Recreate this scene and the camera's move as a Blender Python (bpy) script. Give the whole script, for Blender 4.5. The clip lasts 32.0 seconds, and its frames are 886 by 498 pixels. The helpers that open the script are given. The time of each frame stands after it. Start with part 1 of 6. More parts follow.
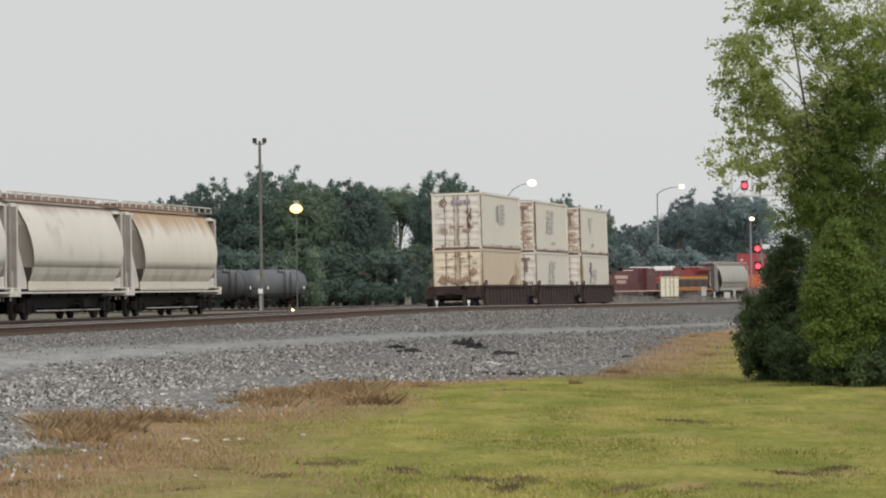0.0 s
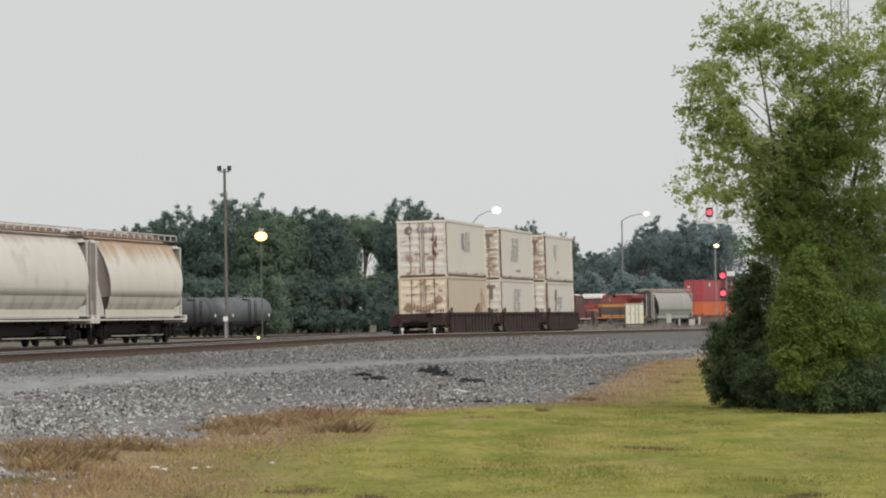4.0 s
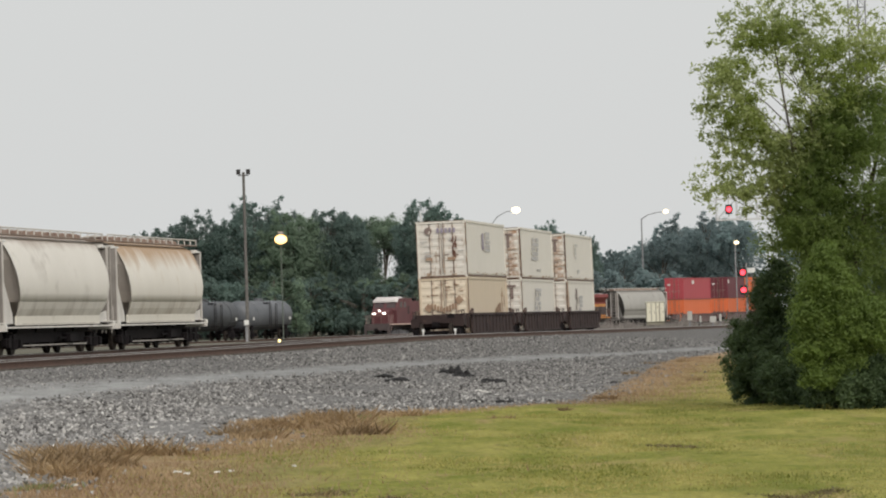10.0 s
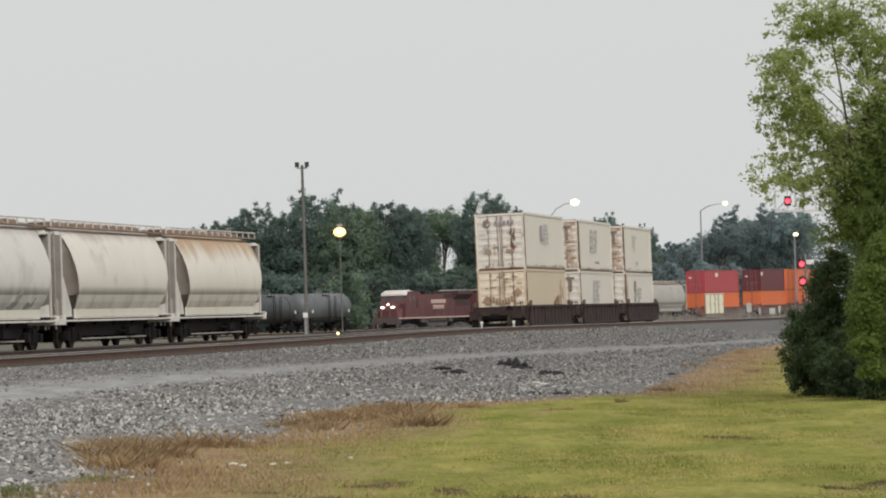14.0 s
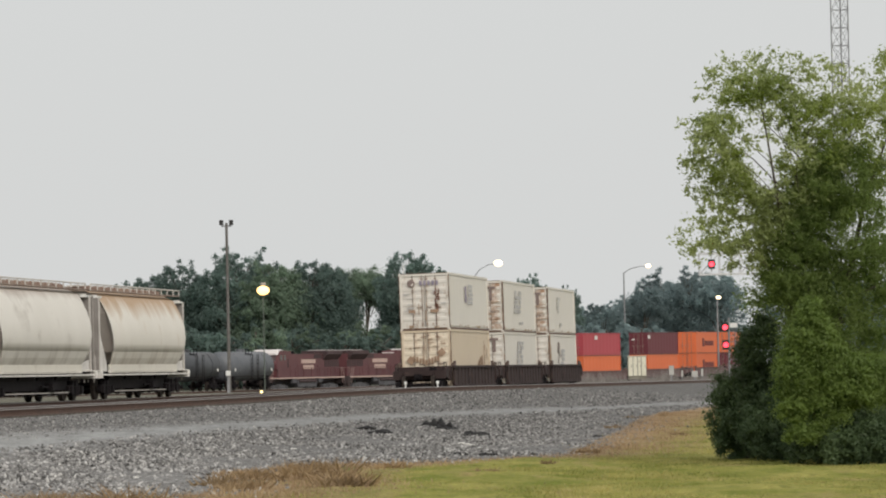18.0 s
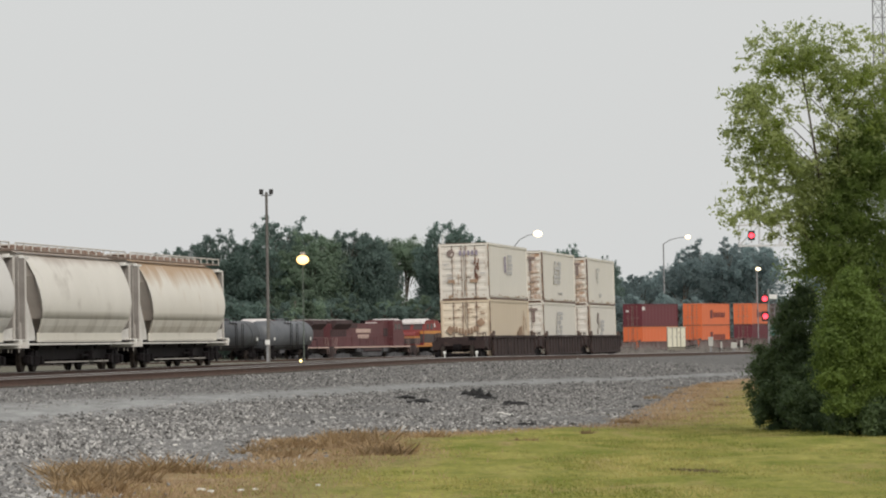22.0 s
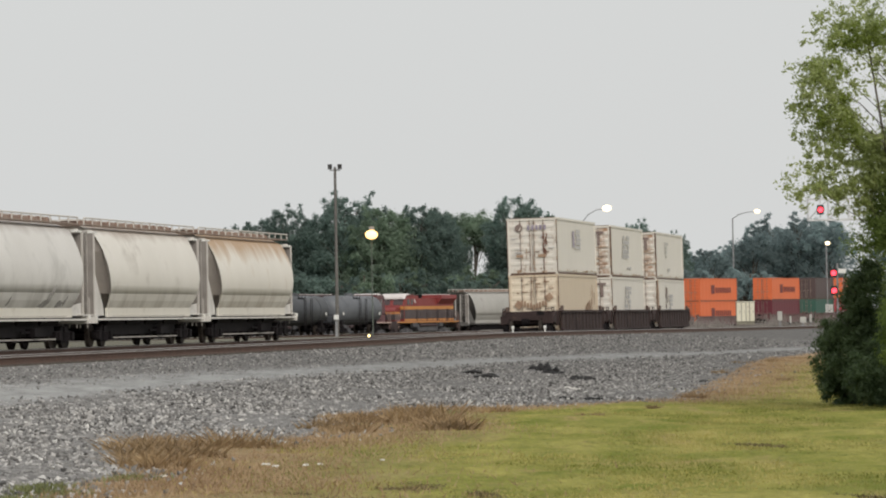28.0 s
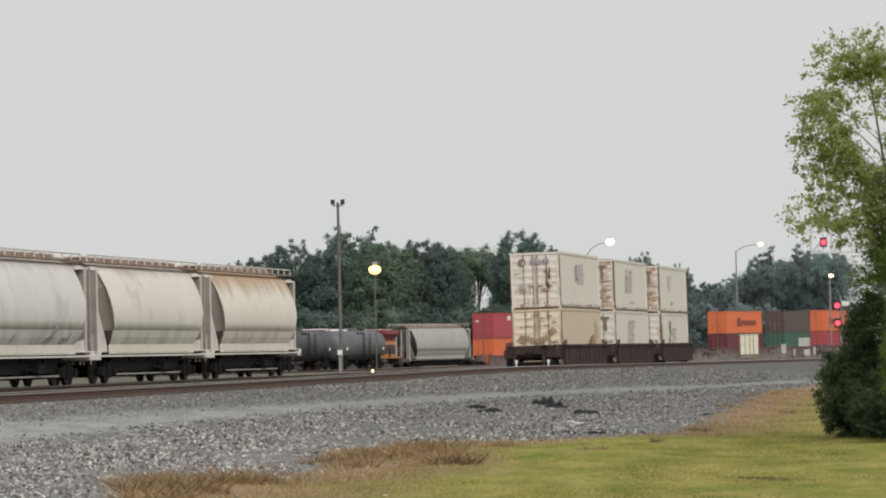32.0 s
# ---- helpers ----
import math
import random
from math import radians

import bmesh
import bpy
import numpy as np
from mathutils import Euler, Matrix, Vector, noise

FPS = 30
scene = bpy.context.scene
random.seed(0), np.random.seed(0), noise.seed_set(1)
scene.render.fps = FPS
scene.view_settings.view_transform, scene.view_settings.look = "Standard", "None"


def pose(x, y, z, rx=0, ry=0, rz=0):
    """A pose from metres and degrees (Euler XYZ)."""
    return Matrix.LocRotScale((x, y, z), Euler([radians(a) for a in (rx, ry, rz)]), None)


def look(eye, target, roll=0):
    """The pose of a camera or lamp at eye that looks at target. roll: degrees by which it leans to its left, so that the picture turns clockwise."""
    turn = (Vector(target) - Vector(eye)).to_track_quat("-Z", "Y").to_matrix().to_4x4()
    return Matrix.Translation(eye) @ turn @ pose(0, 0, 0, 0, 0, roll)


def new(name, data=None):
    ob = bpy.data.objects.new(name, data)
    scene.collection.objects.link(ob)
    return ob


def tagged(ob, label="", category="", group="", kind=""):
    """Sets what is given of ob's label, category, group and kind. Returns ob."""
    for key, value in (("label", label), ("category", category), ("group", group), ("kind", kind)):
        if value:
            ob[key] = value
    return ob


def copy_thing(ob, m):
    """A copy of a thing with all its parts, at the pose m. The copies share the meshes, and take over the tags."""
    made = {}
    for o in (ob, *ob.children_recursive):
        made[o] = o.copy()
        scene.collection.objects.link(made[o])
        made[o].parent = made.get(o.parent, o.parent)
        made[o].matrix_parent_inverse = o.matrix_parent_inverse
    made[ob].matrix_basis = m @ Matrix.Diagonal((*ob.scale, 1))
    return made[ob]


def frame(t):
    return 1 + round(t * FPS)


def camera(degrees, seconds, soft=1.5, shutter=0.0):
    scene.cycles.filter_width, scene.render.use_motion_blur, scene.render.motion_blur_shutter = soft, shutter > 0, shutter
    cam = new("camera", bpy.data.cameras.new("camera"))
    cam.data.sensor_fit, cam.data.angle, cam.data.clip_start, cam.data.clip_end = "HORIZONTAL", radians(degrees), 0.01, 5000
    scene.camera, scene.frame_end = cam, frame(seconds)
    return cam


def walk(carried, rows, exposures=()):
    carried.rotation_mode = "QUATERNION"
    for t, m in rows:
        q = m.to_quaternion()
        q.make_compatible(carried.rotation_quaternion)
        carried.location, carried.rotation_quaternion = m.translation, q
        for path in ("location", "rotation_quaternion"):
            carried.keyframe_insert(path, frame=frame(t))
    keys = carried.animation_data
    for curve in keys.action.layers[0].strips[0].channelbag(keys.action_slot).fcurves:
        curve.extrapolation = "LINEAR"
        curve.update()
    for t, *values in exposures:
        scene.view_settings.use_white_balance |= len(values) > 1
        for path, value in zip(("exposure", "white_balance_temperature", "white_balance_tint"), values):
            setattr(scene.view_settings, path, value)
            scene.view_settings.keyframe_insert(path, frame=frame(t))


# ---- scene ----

# ---- camera: seconds, side step, height, turn to the right, tilt up, lean (degrees) ----
cam = camera(12.5, 32.0, soft=2.0)
PATH = [
    (0.0, 0.006, 0.882, -0.0024, 0.6067, 0.800),
    (0.5, -0.024, 0.889, -0.0132, 0.7731, 0.735),
    (1.0, -0.015, 0.883, 0.1008, 0.8560, 0.908),
    (1.5, -0.025, 0.889, 0.1782, 0.8738, 0.893),
    (2.0, -0.016, 0.883, 0.3121, 0.8679, 0.970),
    (2.5, -0.016, 0.893, 0.3989, 0.9407, 0.977),
    (3.0, -0.026, 0.877, 0.4190, 0.9619, 0.920),
    (3.5, -0.026, 0.890, 0.4750, 0.9758, 0.904),
    (4.0, -0.039, 0.887, 0.5062, 0.9871, 0.897),
    (4.5, -0.041, 0.893, 0.6307, 0.9415, 0.782),
    (6.5, -0.052, 0.889, 0.7102, 1.0475, 1.014),
    (7.0, -0.052, 0.887, 0.6578, 1.1835, 1.528),
    (7.5, -0.052, 0.881, 0.5861, 1.1952, 2.012),
    (8.0, -0.028, 0.884, 0.2621, 0.9055, 2.324),
    (8.5, -0.031, 0.877, 0.4408, 0.6950, 2.288),
    (9.0, -0.041, 0.880, 0.3939, 0.6876, 2.058),
    (9.5, -0.027, 0.885, 0.1577, 0.7938, 1.787),
    (10.0, -0.031, 0.888, 0.2235, 1.0033, 1.673),
    (10.5, -0.019, 0.877, 0.1347, 0.9066, 1.780),
    (11.0, -0.021, 0.877, 0.1138, 0.9810, 1.780),
    (11.5, -0.021, 0.884, 0.1650, 1.0390, 1.784),
    (12.0, -0.029, 0.887, 0.0944, 1.0758, 1.783),
    (12.5, -0.028, 0.875, -0.0520, 0.9783, 1.900),
    (13.0, -0.018, 0.875, -0.2531, 0.9234, 1.897),
    (13.5, 0.008, 0.877, -0.5123, 0.9186, 1.881),
    (15.5, 0.006, 0.880, -0.6810, 1.0306, 1.599),
    (16.0, -0.028, 0.879, -0.4121, 1.1562, 1.550),
    (16.5, -0.047, 0.878, -0.1237, 1.3129, 1.455),
    (17.0, -0.076, 0.883, 0.1546, 1.4207, 1.276),
    (17.5, -0.085, 0.887, 0.4216, 1.6055, 1.208),
    (18.0, -0.086, 0.887, 0.4979, 1.7401, 1.199),
    (18.5, -0.087, 0.889, 0.3794, 1.9236, 1.182),
    (19.0, -0.089, 0.887, 0.1859, 1.9292, 1.200),
    (19.5, -0.076, 0.883, 0.0038, 1.9262, 1.220),
    (20.0, -0.100, 0.883, -0.0726, 1.8514, 1.263),
    (20.5, -0.103, 0.888, -0.0991, 1.7512, 1.193),
    (21.0, -0.099, 0.879, -0.0353, 1.6636, 1.138),
    (21.5, -0.101, 0.888, -0.0535, 1.5139, 0.993),
    (22.0, -0.093, 0.871, -0.0706, 1.3295, 0.922),
    (22.5, -0.105, 0.874, -0.0950, 1.1775, 0.858),
    (23.0, -0.104, 0.872, -0.1337, 1.0639, 0.870),
    (23.5, -0.110, 0.870, -0.1762, 0.9681, 0.888),
    (24.0, -0.110, 0.867, -0.2037, 0.9232, 0.857),
    (24.5, -0.115, 0.866, -0.1975, 0.8751, 0.944),
    (26.5, -0.049, 0.875, -0.5333, 0.7806, 0.945),
    (27.0, -0.039, 0.873, -0.7140, 0.8060, 0.870),
    (27.5, -0.035, 0.873, -0.9031, 0.9379, 0.918),
    (28.0, -0.037, 0.873, -1.0580, 0.9867, 0.970),
    (28.5, -0.037, 0.867, -1.3163, 0.9066, 0.958),
    (29.0, -0.045, 0.872, -1.5143, 0.8155, 0.866),
    (29.5, -0.048, 0.873, -1.6456, 0.7578, 0.754),
    (30.0, -0.051, 0.868, -1.6566, 0.7571, 0.705),
    (30.5, -0.038, 0.862, -1.5556, 0.8341, 0.771),
    (31.0, -0.024, 0.866, -1.4294, 0.9688, 0.900),
    (31.5, -0.025, 0.863, -1.2697, 1.2036, 1.050),
    (32.0, -0.013, 0.876, -1.0983, 1.4785, 1.292),
]


def hand_pose(x, z, turn, tilt, lean):
    return Matrix.Translation((x, 0, z)) @ pose(0, 0, 0, 0, 0, -turn) @ pose(0, 0, 0, 90 + tilt) @ pose(0, 0, 0, 0, 0, -lean)


walk(cam, [(t, hand_pose(x, z, a, b, c)) for t, x, z, a, b, c in PATH])

# ---- light: bright overcast evening sky, soft low light from behind the viewer ----
world = bpy.data.worlds.new("overcast_sky")
scene.world = world
world.use_nodes = True
wn, wl = world.node_tree.nodes, world.node_tree.links
wn.clear()
SUN_EL, SUN_AZ = 34.0, 156.0
sky = wn.new("ShaderNodeTexSky")
sky.sky_type = "NISHITA"
sky.sun_disc = False
sky.sun_elevation, sky.sun_rotation = radians(SUN_EL), radians(SUN_AZ)
sky.air_density, sky.dust_density = 1.0, 6.0
dim = wn.new("ShaderNodeMix")
dim.data_type = "RGBA"
dim.inputs["Factor"].default_value = 0.93
gain = wn.new("ShaderNodeVectorMath")
gain.operation = "SCALE"
gain.inputs["Scale"].default_value = 0.10
wl.new(sky.outputs[0], gain.inputs[0])
wl.new(gain.outputs[0], dim.inputs[6])
dim.inputs[7].default_value = (0.70, 0.71, 0.705, 1)
back = wn.new("ShaderNodeBackground")
back.inputs["Strength"].default_value = 1.0
wout = wn.new("ShaderNodeOutputWorld")
wl.new(dim.outputs[2], back.inputs["Color"])
wl.new(back.outputs[0], wout.inputs["Surface"])
sun = new("sun", bpy.data.lights.new("sun", "SUN"))
sun.data.energy, sun.data.angle, sun.data.color = 2.05, radians(40), (1.0, 0.95, 0.88)
sun.matrix_world = look((0, 0, 100), (-100 * math.sin(radians(SUN_AZ)), -100 * math.cos(radians(SUN_AZ)), 100 - 100 * math.tan(radians(SUN_EL))))


# ---- materials ----
MATS = {}


def surf(name, c1, c2, scale=3.0, rough=0.6, metal=0.0, bump=0.0, stain=None, stain_scale=1.0, stretch=(1, 1, 1), amount=0.5,
         vary=0.0, fine=0.15, bump_scale=40.0):
    """A procedural surface: two base tones, fine grain, stains with a shape of their own, and a tone that varies from piece to piece."""
    if name in MATS:
        return MATS[name]
    m = bpy.data.materials.new(name)
    m.use_nodes = True
    n, l = m.node_tree.nodes, m.node_tree.links
    b = n["Principled BSDF"]
    b.inputs["Roughness"].default_value, b.inputs["Metallic"].default_value = rough, metal
    co = n.new("ShaderNodeTexCoord")
    big = n.new("ShaderNodeTexNoise")
    big.inputs["Scale"].default_value, big.inputs["Detail"].default_value = scale, 5
    l.new(co.outputs["Object"], big.inputs["Vector"])
    mix = n.new("ShaderNodeMix")
    mix.data_type = "RGBA"
    mix.inputs[6].default_value, mix.inputs[7].default_value = (*c1, 1), (*c2, 1)
    ramp = n.new("ShaderNodeMapRange")
    ramp.inputs[1].default_value, ramp.inputs[2].default_value = 0.3, 0.7
    l.new(big.outputs[0], ramp.inputs[0])
    l.new(ramp.outputs[0], mix.inputs["Factor"])
    col = mix.outputs[2]
    if fine:
        grain = n.new("ShaderNodeTexNoise")
        grain.inputs["Scale"].default_value, grain.inputs["Detail"].default_value = bump_scale, 3
        l.new(co.outputs["Object"], grain.inputs["Vector"])
        gm = n.new("ShaderNodeMapRange")
        gm.inputs[1].default_value, gm.inputs[2].default_value = 0.25, 0.75
        gm.inputs[3].default_value, gm.inputs[4].default_value = 1 - fine, 1 + fine
        l.new(grain.outputs[0], gm.inputs[0])
        mul = n.new("ShaderNodeVectorMath")
        mul.operation = "SCALE"
        l.new(col, mul.inputs[0])
        l.new(gm.outputs[0], mul.inputs["Scale"])
        col = mul.outputs[0]
    if stain:
        mp = n.new("ShaderNodeMapping")
        mp.inputs["Scale"].default_value = stretch
        l.new(co.outputs["Object"], mp.inputs["Vector"])
        sn = n.new("ShaderNodeTexNoise")
        sn.inputs["Scale"].default_value, sn.inputs["Detail"].default_value, sn.inputs["Roughness"].default_value = stain_scale, 6, 0.62
        l.new(mp.outputs[0], sn.inputs["Vector"])
        sr = n.new("ShaderNodeMapRange")
        sr.inputs[1].default_value, sr.inputs[2].default_value = 0.72 - 0.35 * amount, 0.86 - 0.25 * amount
        l.new(sn.outputs[0], sr.inputs[0])
        sm = n.new("ShaderNodeMix")
        sm.data_type = "RGBA"
        l.new(sr.outputs[0], sm.inputs["Factor"])
        l.new(col, sm.inputs[6])
        sm.inputs[7].default_value = (*stain, 1)
        col = sm.outputs[2]
    if vary:
        oi = n.new("ShaderNodeObjectInfo")
        vm = n.new("ShaderNodeMapRange")
        vm.inputs[3].default_value, vm.inputs[4].default_value = 1 - vary, 1 + vary
        l.new(oi.outputs["Random"], vm.inputs[0])
        vs = n.new("ShaderNodeVectorMath")
        vs.operation = "SCALE"
        l.new(col, vs.inputs[0])
        l.new(vm.outputs[0], vs.inputs["Scale"])
        col = vs.outputs[0]
    l.new(col, b.inputs["Base Color"])
    if bump:
        bt = n.new("ShaderNodeTexNoise")
        bt.inputs["Scale"].default_value, bt.inputs["Detail"].default_value = bump_scale, 4
        l.new(co.outputs["Object"], bt.inputs["Vector"])
        bn = n.new("ShaderNodeBump")
        bn.inputs["Strength"].default_value, bn.inputs["Distance"].default_value = bump, 0.02
        l.new(bt.outputs[0], bn.inputs["Height"])
        l.new(bn.outputs[0], b.inputs["Normal"])
    MATS[name] = m
    return m


def glow(name, color, strength):
    if name in MATS:
        return MATS[name]
    m = bpy.data.materials.new(name)
    m.use_nodes = True
    b = m.node_tree.nodes["Principled BSDF"]
    b.inputs["Base Color"].default_value = (*color, 1)
    b.inputs["Emission Color"].default_value, b.inputs["Emission Strength"].default_value = (*color, 1), strength
    MATS[name] = m
    return m


def foliage(name, dark, light, island=0.35, trans=0.25, stretch=(1, 1, 1)):
    """Leaves: tone by leaf and by plant, a little light comes through."""
    if name in MATS:
        return MATS[name]
    m = bpy.data.materials.new(name)
    m.use_nodes = True
    n, l = m.node_tree.nodes, m.node_tree.links
    b = n["Principled BSDF"]
    b.inputs["Roughness"].default_value = 0.6
    geo, co, oi = n.new("ShaderNodeNewGeometry"), n.new("ShaderNodeTexCoord"), n.new("ShaderNodeObjectInfo")
    ns = n.new("ShaderNodeTexNoise")
    ns.inputs["Scale"].default_value, ns.inputs["Detail"].default_value = 0.8, 3
    mp = n.new("ShaderNodeMapping")
    mp.inputs["Scale"].default_value = stretch
    l.new(co.outputs["Object"], mp.inputs["Vector"])
    l.new(mp.outputs[0], ns.inputs["Vector"])
    a = n.new("ShaderNodeMath")
    a.operation = "MULTIPLY_ADD"
    a.inputs[1].default_value = island
    l.new(geo.outputs["Random Per Island"], a.inputs[0])
    mr = n.new("ShaderNodeMapRange")
    mr.inputs[1].default_value, mr.inputs[2].default_value, mr.inputs[3].default_value, mr.inputs[4].default_value = 0.35, 0.65, -0.1, 0.7
    l.new(ns.outputs[0], mr.inputs[0])
    l.new(mr.outputs[0], a.inputs[2])
    mix = n.new("ShaderNodeMix")
    mix.data_type = "RGBA"
    mix.inputs[6].default_value, mix.inputs[7].default_value = (*dark, 1), (*light, 1)
    l.new(a.outputs[0], mix.inputs["Factor"])
    vm = n.new("ShaderNodeMapRange")
    vm.inputs[3].default_value, vm.inputs[4].default_value = 0.75, 1.25
    l.new(oi.outputs["Random"], vm.inputs[0])
    vs = n.new("ShaderNodeVectorMath")
    vs.operation = "SCALE"
    l.new(mix.outputs[2], vs.inputs[0])
    l.new(vm.outputs[0], vs.inputs["Scale"])
    l.new(vs.outputs[0], b.inputs["Base Color"])
    tr = n.new("ShaderNodeBsdfTranslucent")
    l.new(vs.outputs[0], tr.inputs["Color"])
    ms = n.new("ShaderNodeMixShader")
    ms.inputs[0].default_value = trans
    l.new(b.outputs[0], ms.inputs[1])
    l.new(tr.outputs[0], ms.inputs[2])
    l.new(ms.outputs[0], n["Material Output"].inputs["Surface"])
    MATS[name] = m
    return m


# ---- mesh helpers ----
def box(bm, x, y, z, sx, sy, sz, turn=None):
    """A box by its centre and its sizes."""
    m = Matrix.Translation((x, y, z)) @ (turn or Matrix.Identity(4)) @ Matrix.Diagonal((sx, sy, sz, 1))
    bmesh.ops.create_cube(bm, size=1, matrix=m)


def rod(bm, p, q, r, n=8, r2=None):
    """A round bar from p to q."""
    p, q = Vector(p), Vector(q)
    m = Matrix.Translation((p + q) / 2) @ (q - p).to_track_quat("Z", "Y").to_matrix().to_4x4()
    bmesh.ops.create_cone(bm, cap_ends=True, segments=n, radius1=r, radius2=r if r2 is None else r2, depth=(q - p).length, matrix=m)


def loft(bm, rings, caps=True):
    """Skin through closed rings of equally many points."""
    made = [[bm.verts.new(p) for p in ring] for ring in rings]
    k = len(made[0])
    for a, b in zip(made, made[1:]):
        for i in range(k):
            bm.faces.new((a[i], a[(i + 1) % k], b[(i + 1) % k], b[i]))
    if caps:
        bm.faces.new(made[0][::-1])
        bm.faces.new(made[-1])


def prism(bm, outline, y0, y1):
    """An outline in x and z, drawn out from y0 to y1."""
    loft(bm, [[(x, y0, z) for x, z in outline], [(x, y1, z) for x, z in outline]])


def part(name, bm, material, parent, label="", smooth=False):
    bmesh.ops.recalc_face_normals(bm, faces=bm.faces)
    me = bpy.data.meshes.new(name)
    bm.to_mesh(me)
    bm.free()
    return part_of(name, me, material, parent, label, smooth)


def part_of(name, me, material, parent, label="", smooth=False):
    if material and not me.materials:
        me.materials.append(material)
    if smooth:
        me.shade_smooth()
    ob = new(name, me)
    ob.parent = parent
    if label:
        tagged(ob, label)
    return ob


def quick(name, boxes, material, parent, label=""):
    """One part out of a few boxes (x, y, z, sx, sy, sz)."""
    bm = bmesh.new()
    for b in boxes:
        box(bm, *b)
    return part(name, bm, material, parent, label)


def each(name, boxes, material, parent, label=""):
    """Alike parts, one for each box."""
    for b in boxes:
        quick(name, [b], material, parent, label)


def thing(name, label, category, group="", kind=""):
    return tagged(new(name), label, category, group, kind)


def arrays(name, verts, faces, material=None):
    me = bpy.data.meshes.new(name)
    me.from_pydata(verts.tolist() if hasattr(verts, "tolist") else verts, [], faces.tolist() if hasattr(faces, "tolist") else faces)
    if material:
        me.materials.append(material)
    return me

# ---- the ground: yard tracks, raised main track, gravel bank and grass ----
SLOPE = 0.156                        # all yard tracks run on this heading: metres to the right for each metre ahead
HEAD = math.degrees(math.atan(SLOPE))
MAIN_X, HOPPER_X, STACK_X = -26.6, -41.6, -31.55
TANK_AT, TANK_HEAD = (-14.6, 405.0), 19.0
TANK_Z, STACK_Z = -0.48, -0.2

# the far track winds: its heading in degrees by the metres along it, from the point (-9.2, 445)
FAR_S = np.arange(-180.0, 341.0, 1.0)
FAR_HEAD = np.radians(np.interp(FAR_S, [-70, -30, 0, 30, 60, 90, 120, 150, 180], [16.3, 16.8, 22.4, 25.8, 26.4, 24.5, 17.0, 8.5, 6.0]))
FAR_X = np.cumsum(np.sin(FAR_HEAD))
FAR_Y = np.cumsum(np.cos(FAR_HEAD))
FAR_X, FAR_Y = FAR_X - FAR_X[180] - 9.2, FAR_Y - FAR_Y[180] + 445.0
FAR_Z = np.interp(FAR_S, [-180, 40, 70, 125, 170, 340], [-.86, -.86, -.80, -.55, -.42, -.4])


def far_track(s):
    h = float(np.interp(s, FAR_S, FAR_HEAD))
    return tuple(float(np.interp(s, FAR_S, v)) for v in (FAR_X, FAR_Y, FAR_Z)), Vector((math.cos(h), -math.sin(h), 0))


def off_far_track(x, y):
    """Distance from the far track, and the height of its rails there."""
    sx, sy = np.asarray(x, float), np.asarray(y, float)
    best, rail = np.full(np.shape(sx), 1e9), np.full(np.shape(sx), -.8)
    for k in range(0, len(FAR_S), 4):
        d = np.hypot(sx - FAR_X[k], sy - FAR_Y[k])
        rail = np.where(d < best, FAR_Z[k], rail)
        best = np.minimum(best, d)
    return best, rail


def main_rail(y):
    return np.interp(y, [0, 60, 100, 127, 146, 165, 190, 232, 317, 450], [.10, .15, .18, .206, .25, .27, .20, .07, -.18, -.5])


def ground_z(x, y):
    d = x - MAIN_X - SLOPE * y
    w = np.clip((d - 1.7) / 6, 0, 1)
    front = (main_rail(y) - .2) * (1 - w) + np.interp(d, [1.7, 3, 5, 9, 13, 20], [0, -.1, -.28, -.52, -.67, -.75])
    yard = np.interp(d, [-60, -16, -11, -8, -4, -2.6], [-.3, -.18, -.18, -.38, -.38, -.3])
    k = np.clip((y - 265) / 110, 0, 1)
    k = k * k * (3 - 2 * k)
    yard = yard * (1 - k) - .7 * k
    off, rail = off_far_track(x, y)
    j = np.clip((y - 380) / 40, 0, 1) + np.clip((y - 430) / 60, 0, 1)
    j = np.clip(j, 0, 1)
    yard = yard * (1 - j) - j
    bed = np.clip((6.5 - off) / 3, 0, 1) * np.clip((y - 300) / 40, 0, 1)
    yard = yard * (1 - bed) + (rail - .24) * bed
    m = np.clip((d + 2.8) / 1.1, 0, 1)
    top = main_rail(y) - .2
    return np.where(d > 1.7, front, np.where(d > -1.7, top, yard * (1 - m) + top * m))


def grass_edge(y):
    return np.interp(y, [30, 37, 39, 42.5, 44, 50, 51.5, 55, 57, 65, 68.5, 70, 72.3, 74, 76.6, 86, 104, 119, 139, 158, 230],
                     [17.2, 16.5, 16.3, 16.0, 15.4, 14.0, 14.9, 15.3, 14.9, 13.3, 14.0, 15.2, 16.3, 17.1, 17.7, 17.1, 15.9, 14.7, 13.6, 13.4, 12])


def lush(x):
    """How quickly the dry verge turns to green turf: it is narrow in the middle of the bank and wide at both ends."""
    return np.interp(x, [-2.5, -.4, .8, 3.0, 4.2, 9], [1, 1.3, 3.5, 3.5, 1.9, 1.5])


def path_line(y):
    return np.interp(y, [20, 60, 72, 84, 91, 98, 106, 122, 136, 146, 162, 173, 230], [7.0, 6.6, 6.35, 6.05, 5.95, 6.1, 6.45, 7.1, 8.5, 9.5, 11.4, 12.4, 18])


